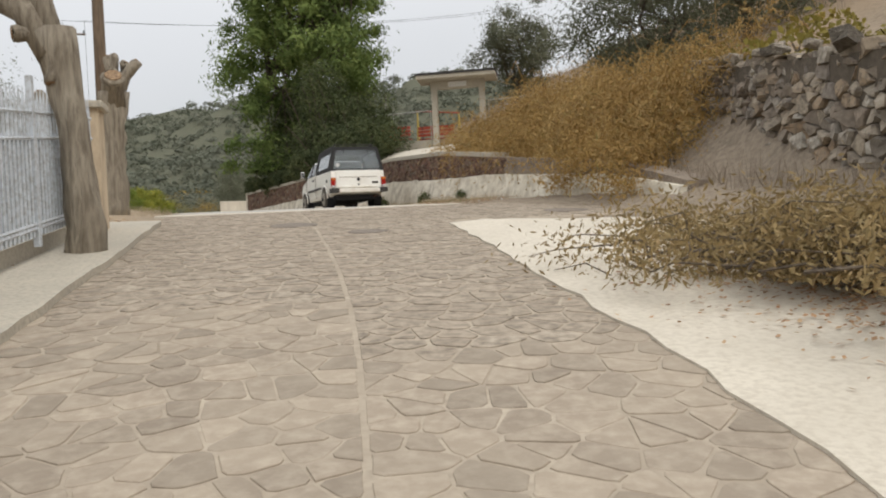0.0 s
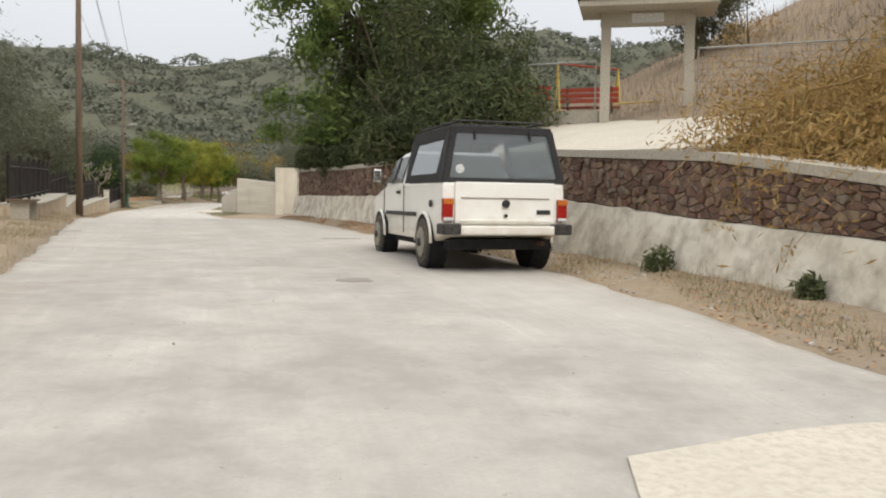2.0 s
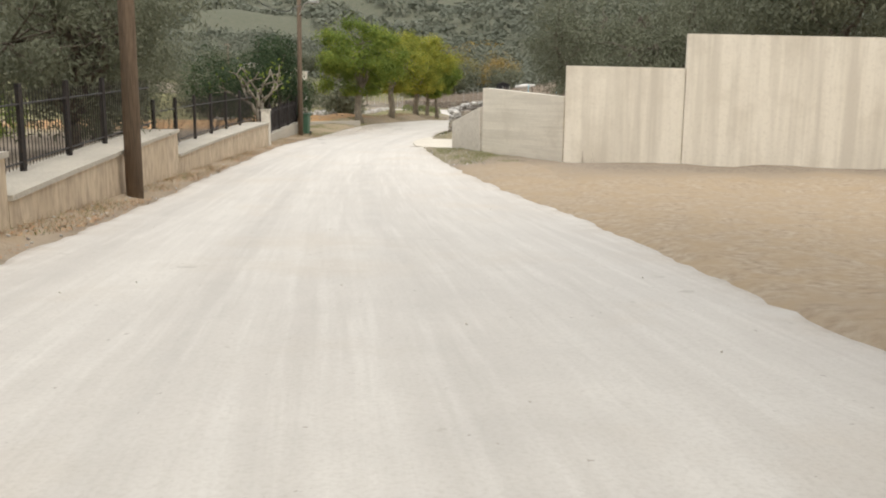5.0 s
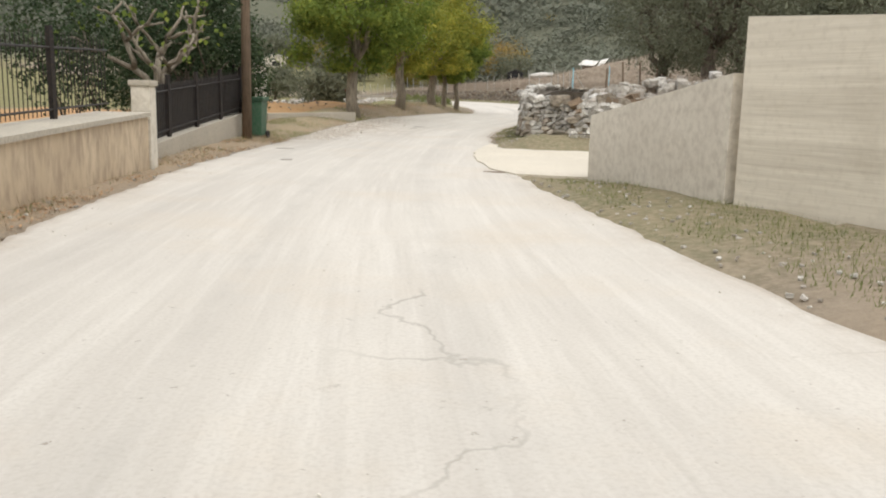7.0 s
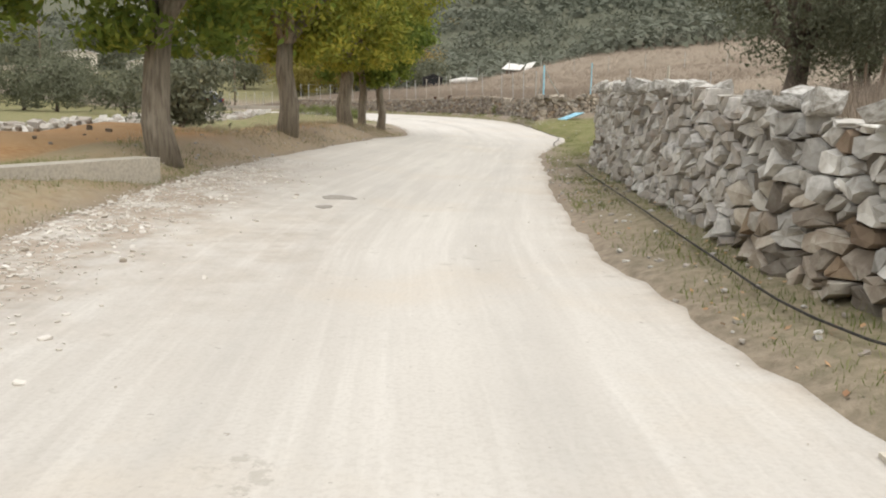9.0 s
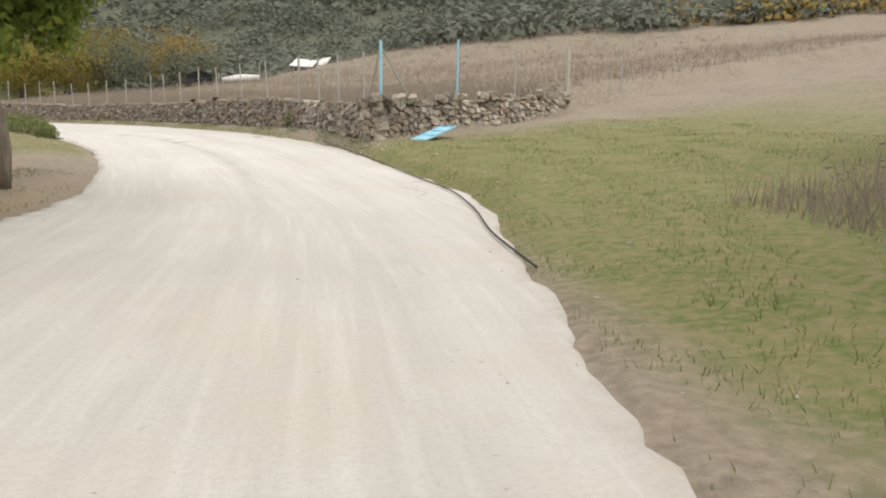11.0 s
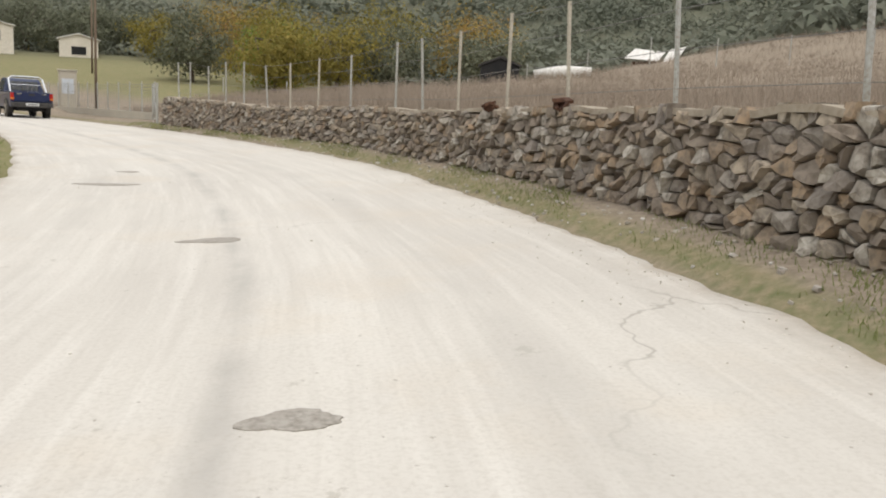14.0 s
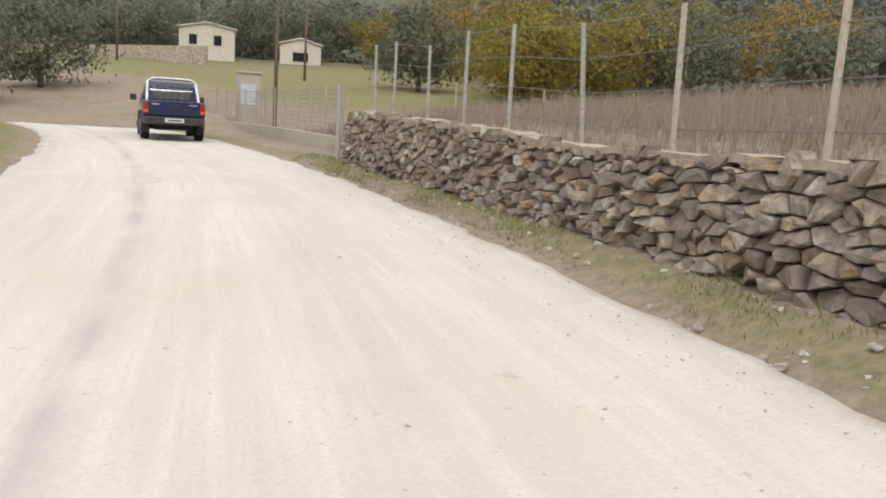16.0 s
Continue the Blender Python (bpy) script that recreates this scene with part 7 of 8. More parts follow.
def white_pickup(x, y, z, rz):
    t = thing("pickup_car", "old cream-white pickup with black canvas canopy parked by a wall", "car", loc=(x, y, z), rz=rz)
    hw = 0.75
    # rear axle at y 0, front axle at y 2.42
    prof = [(-0.72, 0.42), (-0.74, 0.58), (-0.72, 0.98), (1.28, 1.0), (1.95, 0.97), (2.3, 0.93), (3.05, 0.84), (3.18, 0.70), (3.18, 0.42), (2.9, 0.30), (-0.3, 0.30)]
    loft(prof, [hw * 0.95, hw * 0.98, hw * 0.965, hw, hw * 0.98, hw * 0.98, hw * 0.9, hw * 0.88, hw * 0.9, hw * 0.93, hw * 0.93], M_WHITECAR, "body", t, 0.035)
    # cab
    cab = [(0.98, 0.97), (1.02, 1.38), (1.12, 1.42), (1.58, 1.40), (1.80, 1.36), (2.30, 0.95)]
    loft(cab, [hw * 0.96, hw * 0.80, hw * 0.78, hw * 0.78, hw * 0.79, hw * 0.93], M_WHITECAR, "cab", t, 0.025)
    for sd in (-1, 1):
        w = [(sd * hw * 0.955, 1.20, 1.01), (sd * hw * 0.955, 2.10, 1.01), (sd * hw * 0.825, 1.73, 1.34), (sd * hw * 0.815, 1.18, 1.35)]
        panel("side_window", w if sd > 0 else w[::-1], 0.012, M_DGLASS, t)
        panel("pillar_strip", [(sd * hw * 0.972, 1.62, 1.0), (sd * hw * 0.972, 1.66, 1.0), (sd * hw * 0.836, 1.60, 1.35), (sd * hw * 0.836, 1.56, 1.35)][::sd], 0.012, M_BLACKPL, t)
        part("door_handle", boxm(sd * hw * 0.995 - 0.02, 1.22, 0.86, sd * hw * 0.995 + 0.02, 1.34, 0.90, 0.008), M_BLACKPL, t)
        part("side_strip", boxm(sd * hw * 0.985 - 0.015, 0.42, 0.58, sd * hw * 0.985 + 0.018, 2.0, 0.63, 0.006), M_BLACKPL, t, "black rubbing strip")
        for yy in (0.98, 2.14):
            part("door_seam", boxm(sd * hw * 0.992 - 0.01, yy, 0.36, sd * hw * 0.992 + 0.006, yy + 0.004, 0.98), M_MORTAR, t)
        mir = part("mirror", boxm(sd * hw * 1.14 - 0.06, 2.10, 1.03, sd * hw * 1.14 + 0.06, 2.17, 1.21, 0.02), M_CHROME, t)
        part("mirror_arm", tubem([(sd * hw * 0.95, 2.12, 0.98), (sd * hw * 1.1, 2.12, 1.06)], 0.012, 5), M_BLACKPL, mir)
        wheel(t, sd * (hw - 0.05), 0.0, 0.285, 0.15, side=sd)
        wheel(t, sd * (hw - 0.05), 2.42, 0.285, 0.15, side=sd)
        wheel_arch(t, sd * hw * 0.985, 0.0, 0.285, M_WHITECAR, sd)
        wheel_arch(t, sd * hw * 0.985, 2.42, 0.285, M_WHITECAR, sd)
        lamp = part("tail_lamp", boxm(sd * hw * 0.91 - 0.05, -0.775, 0.55, sd * hw * 0.91 + 0.065, -0.70, 0.80, 0.01), M_REDLAMP, t, "red and orange tail lamp")
        part("indicator", boxm(sd * hw * 0.91 - 0.047, -0.780, 0.735, sd * hw * 0.91 + 0.069, -0.705, 0.797, 0.006), M_ORANGE, lamp)
        part("reflector", boxm(sd * hw * 0.91 - 0.045, -0.779, 0.553, sd * hw * 0.91 + 0.067, -0.705, 0.59, 0.006), M_PLATE, lamp)
        part("bumper_corner", boxm(sd * hw * 0.88 - 0.10, -0.86, 0.40, sd * hw * 0.88 + 0.12, -0.60, 0.52, 0.02), M_BLACKPL, t)
        part("fuel_cap", tubem([(sd * hw * 0.985, -0.32, 0.74), (sd * (hw * 0.985 + 0.022), -0.32, 0.74)], 0.04, 12), M_BLACKPL, t)
    tg = part("tailgate", boxm(-hw * 0.79, -0.768, 0.52, hw * 0.79, -0.715, 0.985, 0.012), M_WHITECAR, t, "dented cream tailgate")
    part("tailgate_groove", boxm(-hw * 0.70, -0.777, 0.80, hw * 0.70, -0.765, 0.812), M_MORTAR, tg)
    part("tailgate_lip", boxm(-hw * 0.72, -0.785, 0.545, hw * 0.72, -0.76, 0.57, 0.006), M_WHITECAR, tg)
    part("latch", tubem([(0.0, -0.79, 0.745), (0.0, -0.765, 0.745)], 0.045, 12), M_BLACKPL, tg)
    part("lock", tubem([(0.0, -0.785, 0.61), (0.0, -0.765, 0.61)], 0.022, 10), M_BLACKPL, tg)
    part("badge", boxm(hw * 0.50, -0.78, 0.63, hw * 0.72, -0.765, 0.68, 0.004), M_BLACKPL, tg, "small dark badge")
    part("bumper", boxm(-hw * 0.78, -0.85, 0.40, hw * 0.78, -0.72, 0.50, 0.02), M_WHITECAR, t, "scuffed cream bumper")
    part("underside", boxm(-hw * 0.8, -0.6, 0.22, hw * 0.8, 2.7, 0.34, 0.02), M_DARK, t)
    part("exhaust", tubem([(0.45, -0.78, 0.30), (0.45, -0.2, 0.30)], 0.025, 8), M_RUST, t)
    # canopy frame and windows
    y0, y1, z0, z1 = -0.70, 0.98, 0.98, 1.60
    tw, bw = hw * 0.80, hw * 0.955
    can = part("canopy", box(bmesh.new(), -tw - 0.01, y0 + 0.10, z1 - 0.05, tw + 0.01, y1, z1 + 0.02, 0.02), M_CANVAS, t, "black canvas canopy")

    def frame_face(o, i, label):
        for k in range(4):
            a, b = o[k], o[(k + 1) % 4]
            c, d = i[(k + 1) % 4], i[k]
            panel("canopy_frame", [a, b, c, d], 0.02, M_CANVAS, can)

    for sd in (-1, 1):
        o = [Vector((sd * bw, y0, z0)), Vector((sd * bw, y1, z0)), Vector((sd * tw, y1, z1 - 0.03)), Vector((sd * tw, y0 + 0.10, z1 - 0.02))]
        c = sum(o, Vector()) / 4
        i = [c + Vector((q.x - c.x, (q.y - c.y) * 0.76, (q.z - c.z) * 0.66)) for q in o]
        if sd < 0:
            o, i = o[::-1], i[::-1]
        frame_face(o, i, "")
        panel("side_pane", i, 0.006, M_GLASS, can, "clear plastic pane")
    o = [Vector((-bw, y0, z0)), Vector((bw, y0, z0)), Vector((tw, y0 + 0.10, z1 - 0.02)), Vector((-tw, y0 + 0.10, z1 - 0.02))]
    c = sum(o, Vector()) / 4
    i = [c + Vector(((q.x - c.x) * 0.90, (q.y - c.y) * 0.84, (q.z - c.z) * 0.84)) for q in o]
    frame_face(o, i, "")
    panel("rear_pane", i, 0.006, M_GLASS, can, "clear plastic pane with a round sticker")
    part("sticker", tubem([(-0.52, y0 + 0.012, 1.13), (-0.52, y0 + 0.002, 1.13)], 0.05, 18), M_PLATE, can, "round white sticker")
    for sx in (-0.33, 0.33):
        part("strap", boxm(sx - 0.015, y0 + 0.06, 1.46, sx + 0.015, y0 + 0.10, 1.58, 0.004), M_CANVAS, can)
    # roof rack
    for sx in (-0.5, 0.5):
        part("rack_rail", tubem([(sx, y0 + 0.1, z1 + 0.07), (sx, y1, z1 + 0.07)], 0.013, 6), M_BLACKPL, can)
    for yy in (-0.5, 0.0, 0.5, 0.9):
        part("rack_bar", tubem([(-0.56, yy, z1 + 0.08), (0.56, yy, z1 + 0.08)], 0.012, 6), M_BLACKPL, can)


white_pickup(-2.30, 23.2, rz_(23.2) + 0.01, 21.0)


def blue_pickup(x, y, z, rz):
    t = thing("pickup_truck", "dark blue double-cab pickup with chrome roll bar on the road", "truck", loc=(x, y, z), rz=rz)
    hw = 0.88
    prof = [(-1.02, 0.62), (-1.05, 0.80), (-1.03, 1.12), (0.72, 1.14), (2.55, 1.12), (3.9, 1.02), (4.05, 0.85), (4.05, 0.5), (3.6, 0.42), (-0.8, 0.48)]
    loft(prof, [hw * 0.97, hw, hw * 0.975, hw, hw, hw * 0.93, hw * 0.9, hw * 0.9, hw * 0.95, hw * 0.96], M_BLUECAR, "body", t, 0.035)
    cab = [(0.62, 1.10), (0.72, 1.60), (0.86, 1.72), (1.75, 1.76), (2.1, 1.70), (2.85, 1.11)]
    loft(cab, [hw * 0.97, hw * 0.80, hw * 0.77, hw * 0.77, hw * 0.78, hw * 0.95], M_BLUECAR, "cab", t, 0.03)
    panel("rear_window", [(-0.60, 0.615, 1.20), (0.60, 0.615, 1.20), (0.55, 0.70, 1.60), (-0.55, 0.70, 1.60)], 0.015, M_DGLASS, t)
    for sd in (-1, 1):
        w = [(sd * hw * 0.965, 0.85, 1.16), (sd * hw * 0.965, 2.5, 1.16), (sd * hw * 0.815, 1.98, 1.62), (sd * hw * 0.805, 0.95, 1.62)]
        panel("side_window", w if sd > 0 else w[::-1], 0.014, M_DGLASS, t)
        wheel(t, sd * (hw - 0.08), 0.0, 0.37, 0.22, side=sd)
        wheel(t, sd * (hw - 0.08), 3.08, 0.37, 0.22, side=sd)
        wheel_arch(t, sd * hw * 0.985, 0.0, 0.37, M_BLACKPL, sd)
        wheel_arch(t, sd * hw * 0.985, 3.08, 0.37, M_BLACKPL, sd)
        lamp = part("tail_lamp", boxm(sd * hw * 0.905 - 0.07, -1.075, 0.78, sd * hw * 0.905 + 0.075, -0.98, 1.08, 0.012), M_REDLAMP, t)
        part("indicator", boxm(sd * hw * 0.905 - 0.066, -1.081, 0.80, sd * hw * 0.905 + 0.079, -0.985, 0.87, 0.006), M_ORANGE, lamp)
        part("mud_flap", boxm(sd * (hw - 0.22), -0.52, 0.2, sd * (hw - 0.01), -0.50, 0.55), M_RUBBER, t)
        part("mirror", boxm(sd * 1.06 - 0.1, 2.35, 1.12, sd * 1.06 + 0.1, 2.47, 1.32, 0.03), M_BLACKPL, t)
        part("roll_bar", tubem([(sd * 0.74, -0.35, 1.12), (sd * 0.70, 0.28, 1.70), (sd * 0.55, 0.40, 1.80), (0, 0.42, 1.81)], 0.042, 10), M_CHROME, t, "chrome roll bar")
    part("window_guard", tubem([(-0.62, 0.40, 1.45), (0.62, 0.40, 1.45)], 0.02, 8), M_CHROME, t)
    for k in range(6):
        part("guard_bar", tubem([(-0.5 + 0.2 * k, 0.42, 1.14), (-0.5 + 0.2 * k, 0.42, 1.62)], 0.012, 6), M_CHROME, t)
    tg = part("tailgate", boxm(-hw * 0.82, -1.07, 0.72, hw * 0.82, -1.01, 1.13, 0.015), M_BLUECAR, t)
    part("tailgate_handle", boxm(-0.12, -1.085, 0.98, 0.12, -1.06, 1.05, 0.01), M_BLACKPL, tg)
    for sx in (-0.52, 0.52):
        part("badge", boxm(sx - 0.11, -1.082, 1.02, sx + 0.11, -1.065, 1.06, 0.004), M_CHROME, tg)
    bp = part("bumper", boxm(-hw * 0.96, -1.22, 0.46, hw * 0.96, -0.98, 0.68, 0.03), M_BLACKPL, t)
    pl = part("number_plate", boxm(-0.26, -1.235, 0.53, 0.26, -1.215, 0.645, 0.004), M_PLATE, bp)
    part("plate_bar", boxm(-0.20, -1.240, 0.565, 0.20, -1.233, 0.61), M_BLACKPL, bp)
    part("chassis", boxm(-0.55, -0.9, 0.30, 0.55, 3.8, 0.52, 0.03), M_DARK, t)
    part("axle", tubem([(-0.75, 0, 0.37), (0.75, 0, 0.37)], 0.07, 8), M_DARK, t)


blue_pickup(-61.9, 148.9, 3.23, 51)


# ---- things by the last stretch ----
def blue_door():
    t = thing("metal_door", "pale blue panelled metal door lying on the grass", "door", loc=(-27.0, 111.0, gz1(-27.0, 111.0) + 0.10), rz=18)
    t.matrix_world = pose(-26.73, 111.82, gz1(-26.73, 111.82) + 0.13, 0, -17, 41.6) @ Matrix.Diagonal((0.575, 0.67, 0.8, 1))
    for a, b in (((-1.0, -0.42), (1.0, -0.36)), ((-1.0, 0.36), (1.0, 0.42)), ((-1.0, -0.42), (-0.93, 0.42)), ((0.93, -0.42), (1.0, 0.42)), ((-0.30, -0.42), (-0.22, 0.42)), ((0.30, -0.42), (0.38, 0.42))):
        part("rail", boxm(a[0], a[1], 0.0, b[0], b[1], 0.055, 0.008), M_BLUE, t)
    for x0, x1 in ((-0.93, -0.30), (-0.22, 0.30), (0.38, 0.93)):
        part("panel", boxm(x0, -0.36, 0.012, x1, 0.36, 0.026), M_BLUE, t)


blue_door()
hose = [at(s, -tab(s, RIGHT_EDGE) + o, 0.03) for s, o in ((102, -0.1), (104, 0.12), (106, 0.2), (108, 0.22), (110, 0.14), (112, 0.05), (114, 0.0), (116, -0.05), (119, -0.15))]
for p in hose:
    p.z = max(p.z, gz1(p.x, p.y) + 0.07)
me = bpy.data.meshes.new("hose")
bm = tubem([Vector((p.x, p.y, max(p.z, gz1(p.x, p.y) + 0.05))) for p in spline(hose, 0.4)], 0.011, 6)
bm.to_mesh(me)
bm.free()
me.materials.append(M_RUBBER)
tagged(new("water_hose", me), "black plastic water hose along the road edge", "hose")


feed = [(x, y, gz1(x, y) + 0.1) for x, y in ((-12.5, 75.2), (-16, 74.85), (-19.5, 74.65), (-22.2, 74.8), (-23.7, 75.5), (-24.3, 76.6), (-24.65, 78.5), (-25.05, 81.2), (-25.55, 85.2), (-25.85, 88.0))]
me = bpy.data.meshes.new("feed_pipe")
bm = tubem(spline(feed, 0.4), 0.008, 6)
bm.to_mesh(me)
bm.free()
me.materials.append(M_RUBBER)
tagged(new("feed_pipe", me), "thin black water pipe along a dry stone wall", "pipe")


def scrap(x, y, z, s, seed, label):
    r = np.random.default_rng(seed)
    t = thing("rusty_scrap", label, "scrap", "rusty scrap", loc=(x, y, z))
    for k in range(4):
        bm = boxm(-0.28 * s, -0.16 * s, 0, 0.28 * s, 0.16 * s, 0.04)
        bmesh.ops.transform(bm, matrix=pose(r.uniform(-.15, .15) * s, r.uniform(-.1, .1) * s, 0.02 + 0.06 * k * s, r.uniform(-50, 50), r.uniform(-30, 30), r.uniform(0, 180)), verts=bm.verts)
        part("sheet", bm, M_RUST, t)
    part("box", boxm(-0.22 * s, -0.15 * s, 0, 0.22 * s, 0.15 * s, 0.22 * s, 0.02), M_RUST, t)


scrap(-36.3, 128.8, 4.285, 0.36, 1, "dark rusty metal box on a stone wall")
scrap(-35.0, 127.0, 4.33, 0.42, 2, "bent rusty sheet metal on a stone wall")

for k, (x, y, r) in enumerate(((-33.1, 125.0, 0.28), (-31.0, 119.8, 0.25))):
    shrub("weed_bush", "small yellow-green weed growing from a stone wall", "weed", [(x - 0.1, y - 0.1, 3.65, r, r, r)], M_GRASS, 600, (0.1, 0.025), vr, "wall weeds")


def metal_gate():
    t = thing("metal_gate", "pale steel field gate with crossed braces and mesh", "gate", loc=(-52.4, 144.6, 3.3), rz=0)
    a, b = Vector((0, 0, 0)), Vector((-1.5, 2.0, 0))
    for p in (a, b):
        part("gate_post", tubem([p, p + Vector((0, 0, 1.6))], 0.05, 8), M_GALV, t)
    for z in (0.25, 1.45):
        part("bar", tubem([a + Vector((0, 0, z)), b + Vector((0, 0, z))], 0.025, 6), M_GALV, t)
    part("brace", tubem([a + Vector((0, 0, 0.25)), b + Vector((0, 0, 1.45))], 0.02, 6), M_GALV, t)
    part("brace", tubem([b + Vector((0, 0, 0.25)), a + Vector((0, 0, 1.45))], 0.02, 6), M_GALV, t)
    for z in np.arange(0.35, 1.4, 0.13):
        part("mesh_wire", tubem([a + Vector((0, 0, z)), b + Vector((0, 0, z))], 0.004, 4), M_WIRE, t)


metal_gate()
CF = [(-54.1, 146.8), (-58.5, 150.2), (-63.0, 153.6), (-67.5, 156.6), (-74, 160.2)]
wall("wall_fence_base", CF, 0.2, M_CONC, "low concrete base of a wire fence", [2.9] * 5, [3.75, 3.75, 3.72, 3.7, 3.7])


def mesh_fence():
    t = thing("wire_fence", "wire mesh fence with thin posts on a concrete base", "fence")
    P, L = along(CF)
    for u in np.arange(0, L[-1], 1.6):
        x, y = np.interp(u, L, P[:, 0]), np.interp(u, L, P[:, 1])
        part("post", tubem([(x + 0.08, y + 0.1, 3.6), (x + 0.08, y + 0.1, 5.0)], 0.025, 6), M_GALV, t)
    for z in np.arange(3.8, 4.95, 0.12):
        part("mesh_wire", tubem([(x + 0.08, y + 0.1, z) for x, y in CF], 0.005, 4), M_WIRE, t)
    for u in np.arange(0, L[-1], 0.3):
        x, y = np.interp(u, L, P[:, 0]), np.interp(u, L, P[:, 1])
        part("mesh_wire", tubem([(x + 0.08, y + 0.1, 3.75), (x + 0.08, y + 0.1, 4.9)], 0.004, 4), M_WIRE, t)


mesh_fence()
t = thing("meter_pillar", "pale concrete meter cabinet pillar beside the fence", "pillar", loc=(-65.4, 156.0, 3.2), rz=40)
part("shaft", boxm(-0.45, -0.25, 0, 0.45, 0.25, 2.4, 0.02), M_CONC, t)
part("door", boxm(-0.3, -0.275, 1.2, 0.3, -0.252, 2.0, 0.008), M_WHITEMET, t, "small metal door")
part("cap", boxm(-0.5, -0.3, 2.4, 0.5, 0.3, 2.48, 0.015), M_CONC, t)


def hut_building(name, label, cat, x, y, z, w, d, h, rise, rz, wallm, roofm, windows, over=0.2):
    t = thing(name, label, cat, loc=(x, y, z), rz=rz)
    body = part("wall", boxm(-w / 2, -d / 2, -1.2, w / 2, d / 2, h), wallm, t)
    bm = bmesh.new()
    for q in (0, 0.10):
        for yy in (-d / 2 - over, d / 2 + over):
            for xx, zz in ((-w / 2 - over, h - 0.02), (0, h + rise), (w / 2 + over, h - 0.02)):
                bm.verts.new((xx, yy, zz + q))
    bm.verts.ensure_lookup_table()
    v = bm.verts
    for f in ((0, 1, 4, 3), (1, 2, 5, 4), (6, 9, 10, 7), (7, 10, 11, 8), (0, 6, 7, 1), (1, 7, 8, 2), (3, 4, 10, 9), (4, 5, 11, 10), (0, 3, 9, 6), (2, 8, 11, 5)):
        bm.faces.new([v[k] for k in f])
    bmesh.ops.recalc_face_normals(bm, faces=bm.faces)
    part("roof", bm, roofm, t)
    for yy in (-d / 2, d / 2):
        panel("gable", [(-w / 2, yy, h), (w / 2, yy, h), (0, yy, h + rise)], 0.004, wallm, t)
    for sx, sy, x0, z0, x1, z1 in windows:
        wn_ = part("window", boxm(x0, -d / 2 - 0.02, z0, x1, -d / 2 + 0.08, z1), M_DARK, t)
        part("window_frame", boxm(x0 - 0.06, -d / 2 - 0.035, z0 - 0.06, x1 + 0.06, -d / 2 - 0.021, z0), M_CONC, wn_)
    return t


hut_building("field_house", "small stone barn with one dark window in the fields", "barn", -94.5, 194.3, 8.2, 3.7, 4.2, 1.9, 0.55, 39, M_WING, M_ROOFW, [(0, 0, -0.7, 0.4, 0.7, 1.2)])
hut_building("house", "cream low house with a pale roof on the slope", "house", -103.2, 191.0, 9.2, 5.0, 5, 2.0, 0.5, 45, M_WING, M_ROOFW, [(0, 0, -1.6, 0.5, -0.9, 1.4), (0, 0, 0.6, 0.5, 1.3, 1.4)])
hut_building("dark_hut", "dark tarpaulin hut in the field", "hut", -42.5, 159.9, gz1(-42.5, 159.9) + 0.25, 1.9, 1.6, 0.6, 0.4, 15, M_DARK, M_BLACKPL, [], 0.1)
hut_building("far_house", "cream house far up the slope", "house", -89.5, 208.5, gz1(-89.5, 208.5) - 0.1, 3.6, 4, 2.4, 0.6, 25, M_CREAM, M_TILE, [(0, 0, -1.2, 0.6, -0.5, 1.7), (0, 0, 0.5, 0.6, 1.2, 1.7)])
t = thing("white_awning", "long low white plastic cover beside a hut", "cover", loc=(-39.4, 160.6, gz1(-39.4, 160.6) + 0.12), rz=8)
bm = tubem([(-1.4, 0, 0.1), (0, 0.1, 0.3), (1.5, 0.2, 0.35)], [0.25, 0.35, 0.25], 10)
part("sheet", bm, M_ROOFW, t, smooth=True)
t = thing("collapsed_shed", "collapsed shed with tilted white roof sheets", "shed", loc=(-35.6, 178.4, gz1(-35.6, 178.4) + 0.4), rz=-4)
panel("roof_sheet", [(-1.7, -0.8, 0.75), (0.6, -0.8, 0.6), (0.9, 1.0, 1.35), (-1.2, 1.0, 1.55)], 0.05, M_ROOFW, t)
panel("roof_sheet", [(0.7, -0.9, 0.0), (1.5, -0.9, 0.1), (2.3, 0.9, 1.75), (1.2, 0.9, 1.5)], 0.05, M_ROOFW, t)
part("wall", boxm(-1.2, -0.4, -0.8, 0.8, 0.9, 0.6), M_RUST, t)
wall("wall_far_terrace", [(-118, 180), (-108, 182.5), (-96, 184)], 0.5, M_BROWNST, "far terrace wall in the fields", [7.5, 7.5, 7.5], [9.0, 9.0, 9.1])


# ---- single stones: dry walls, masonry, paving ----


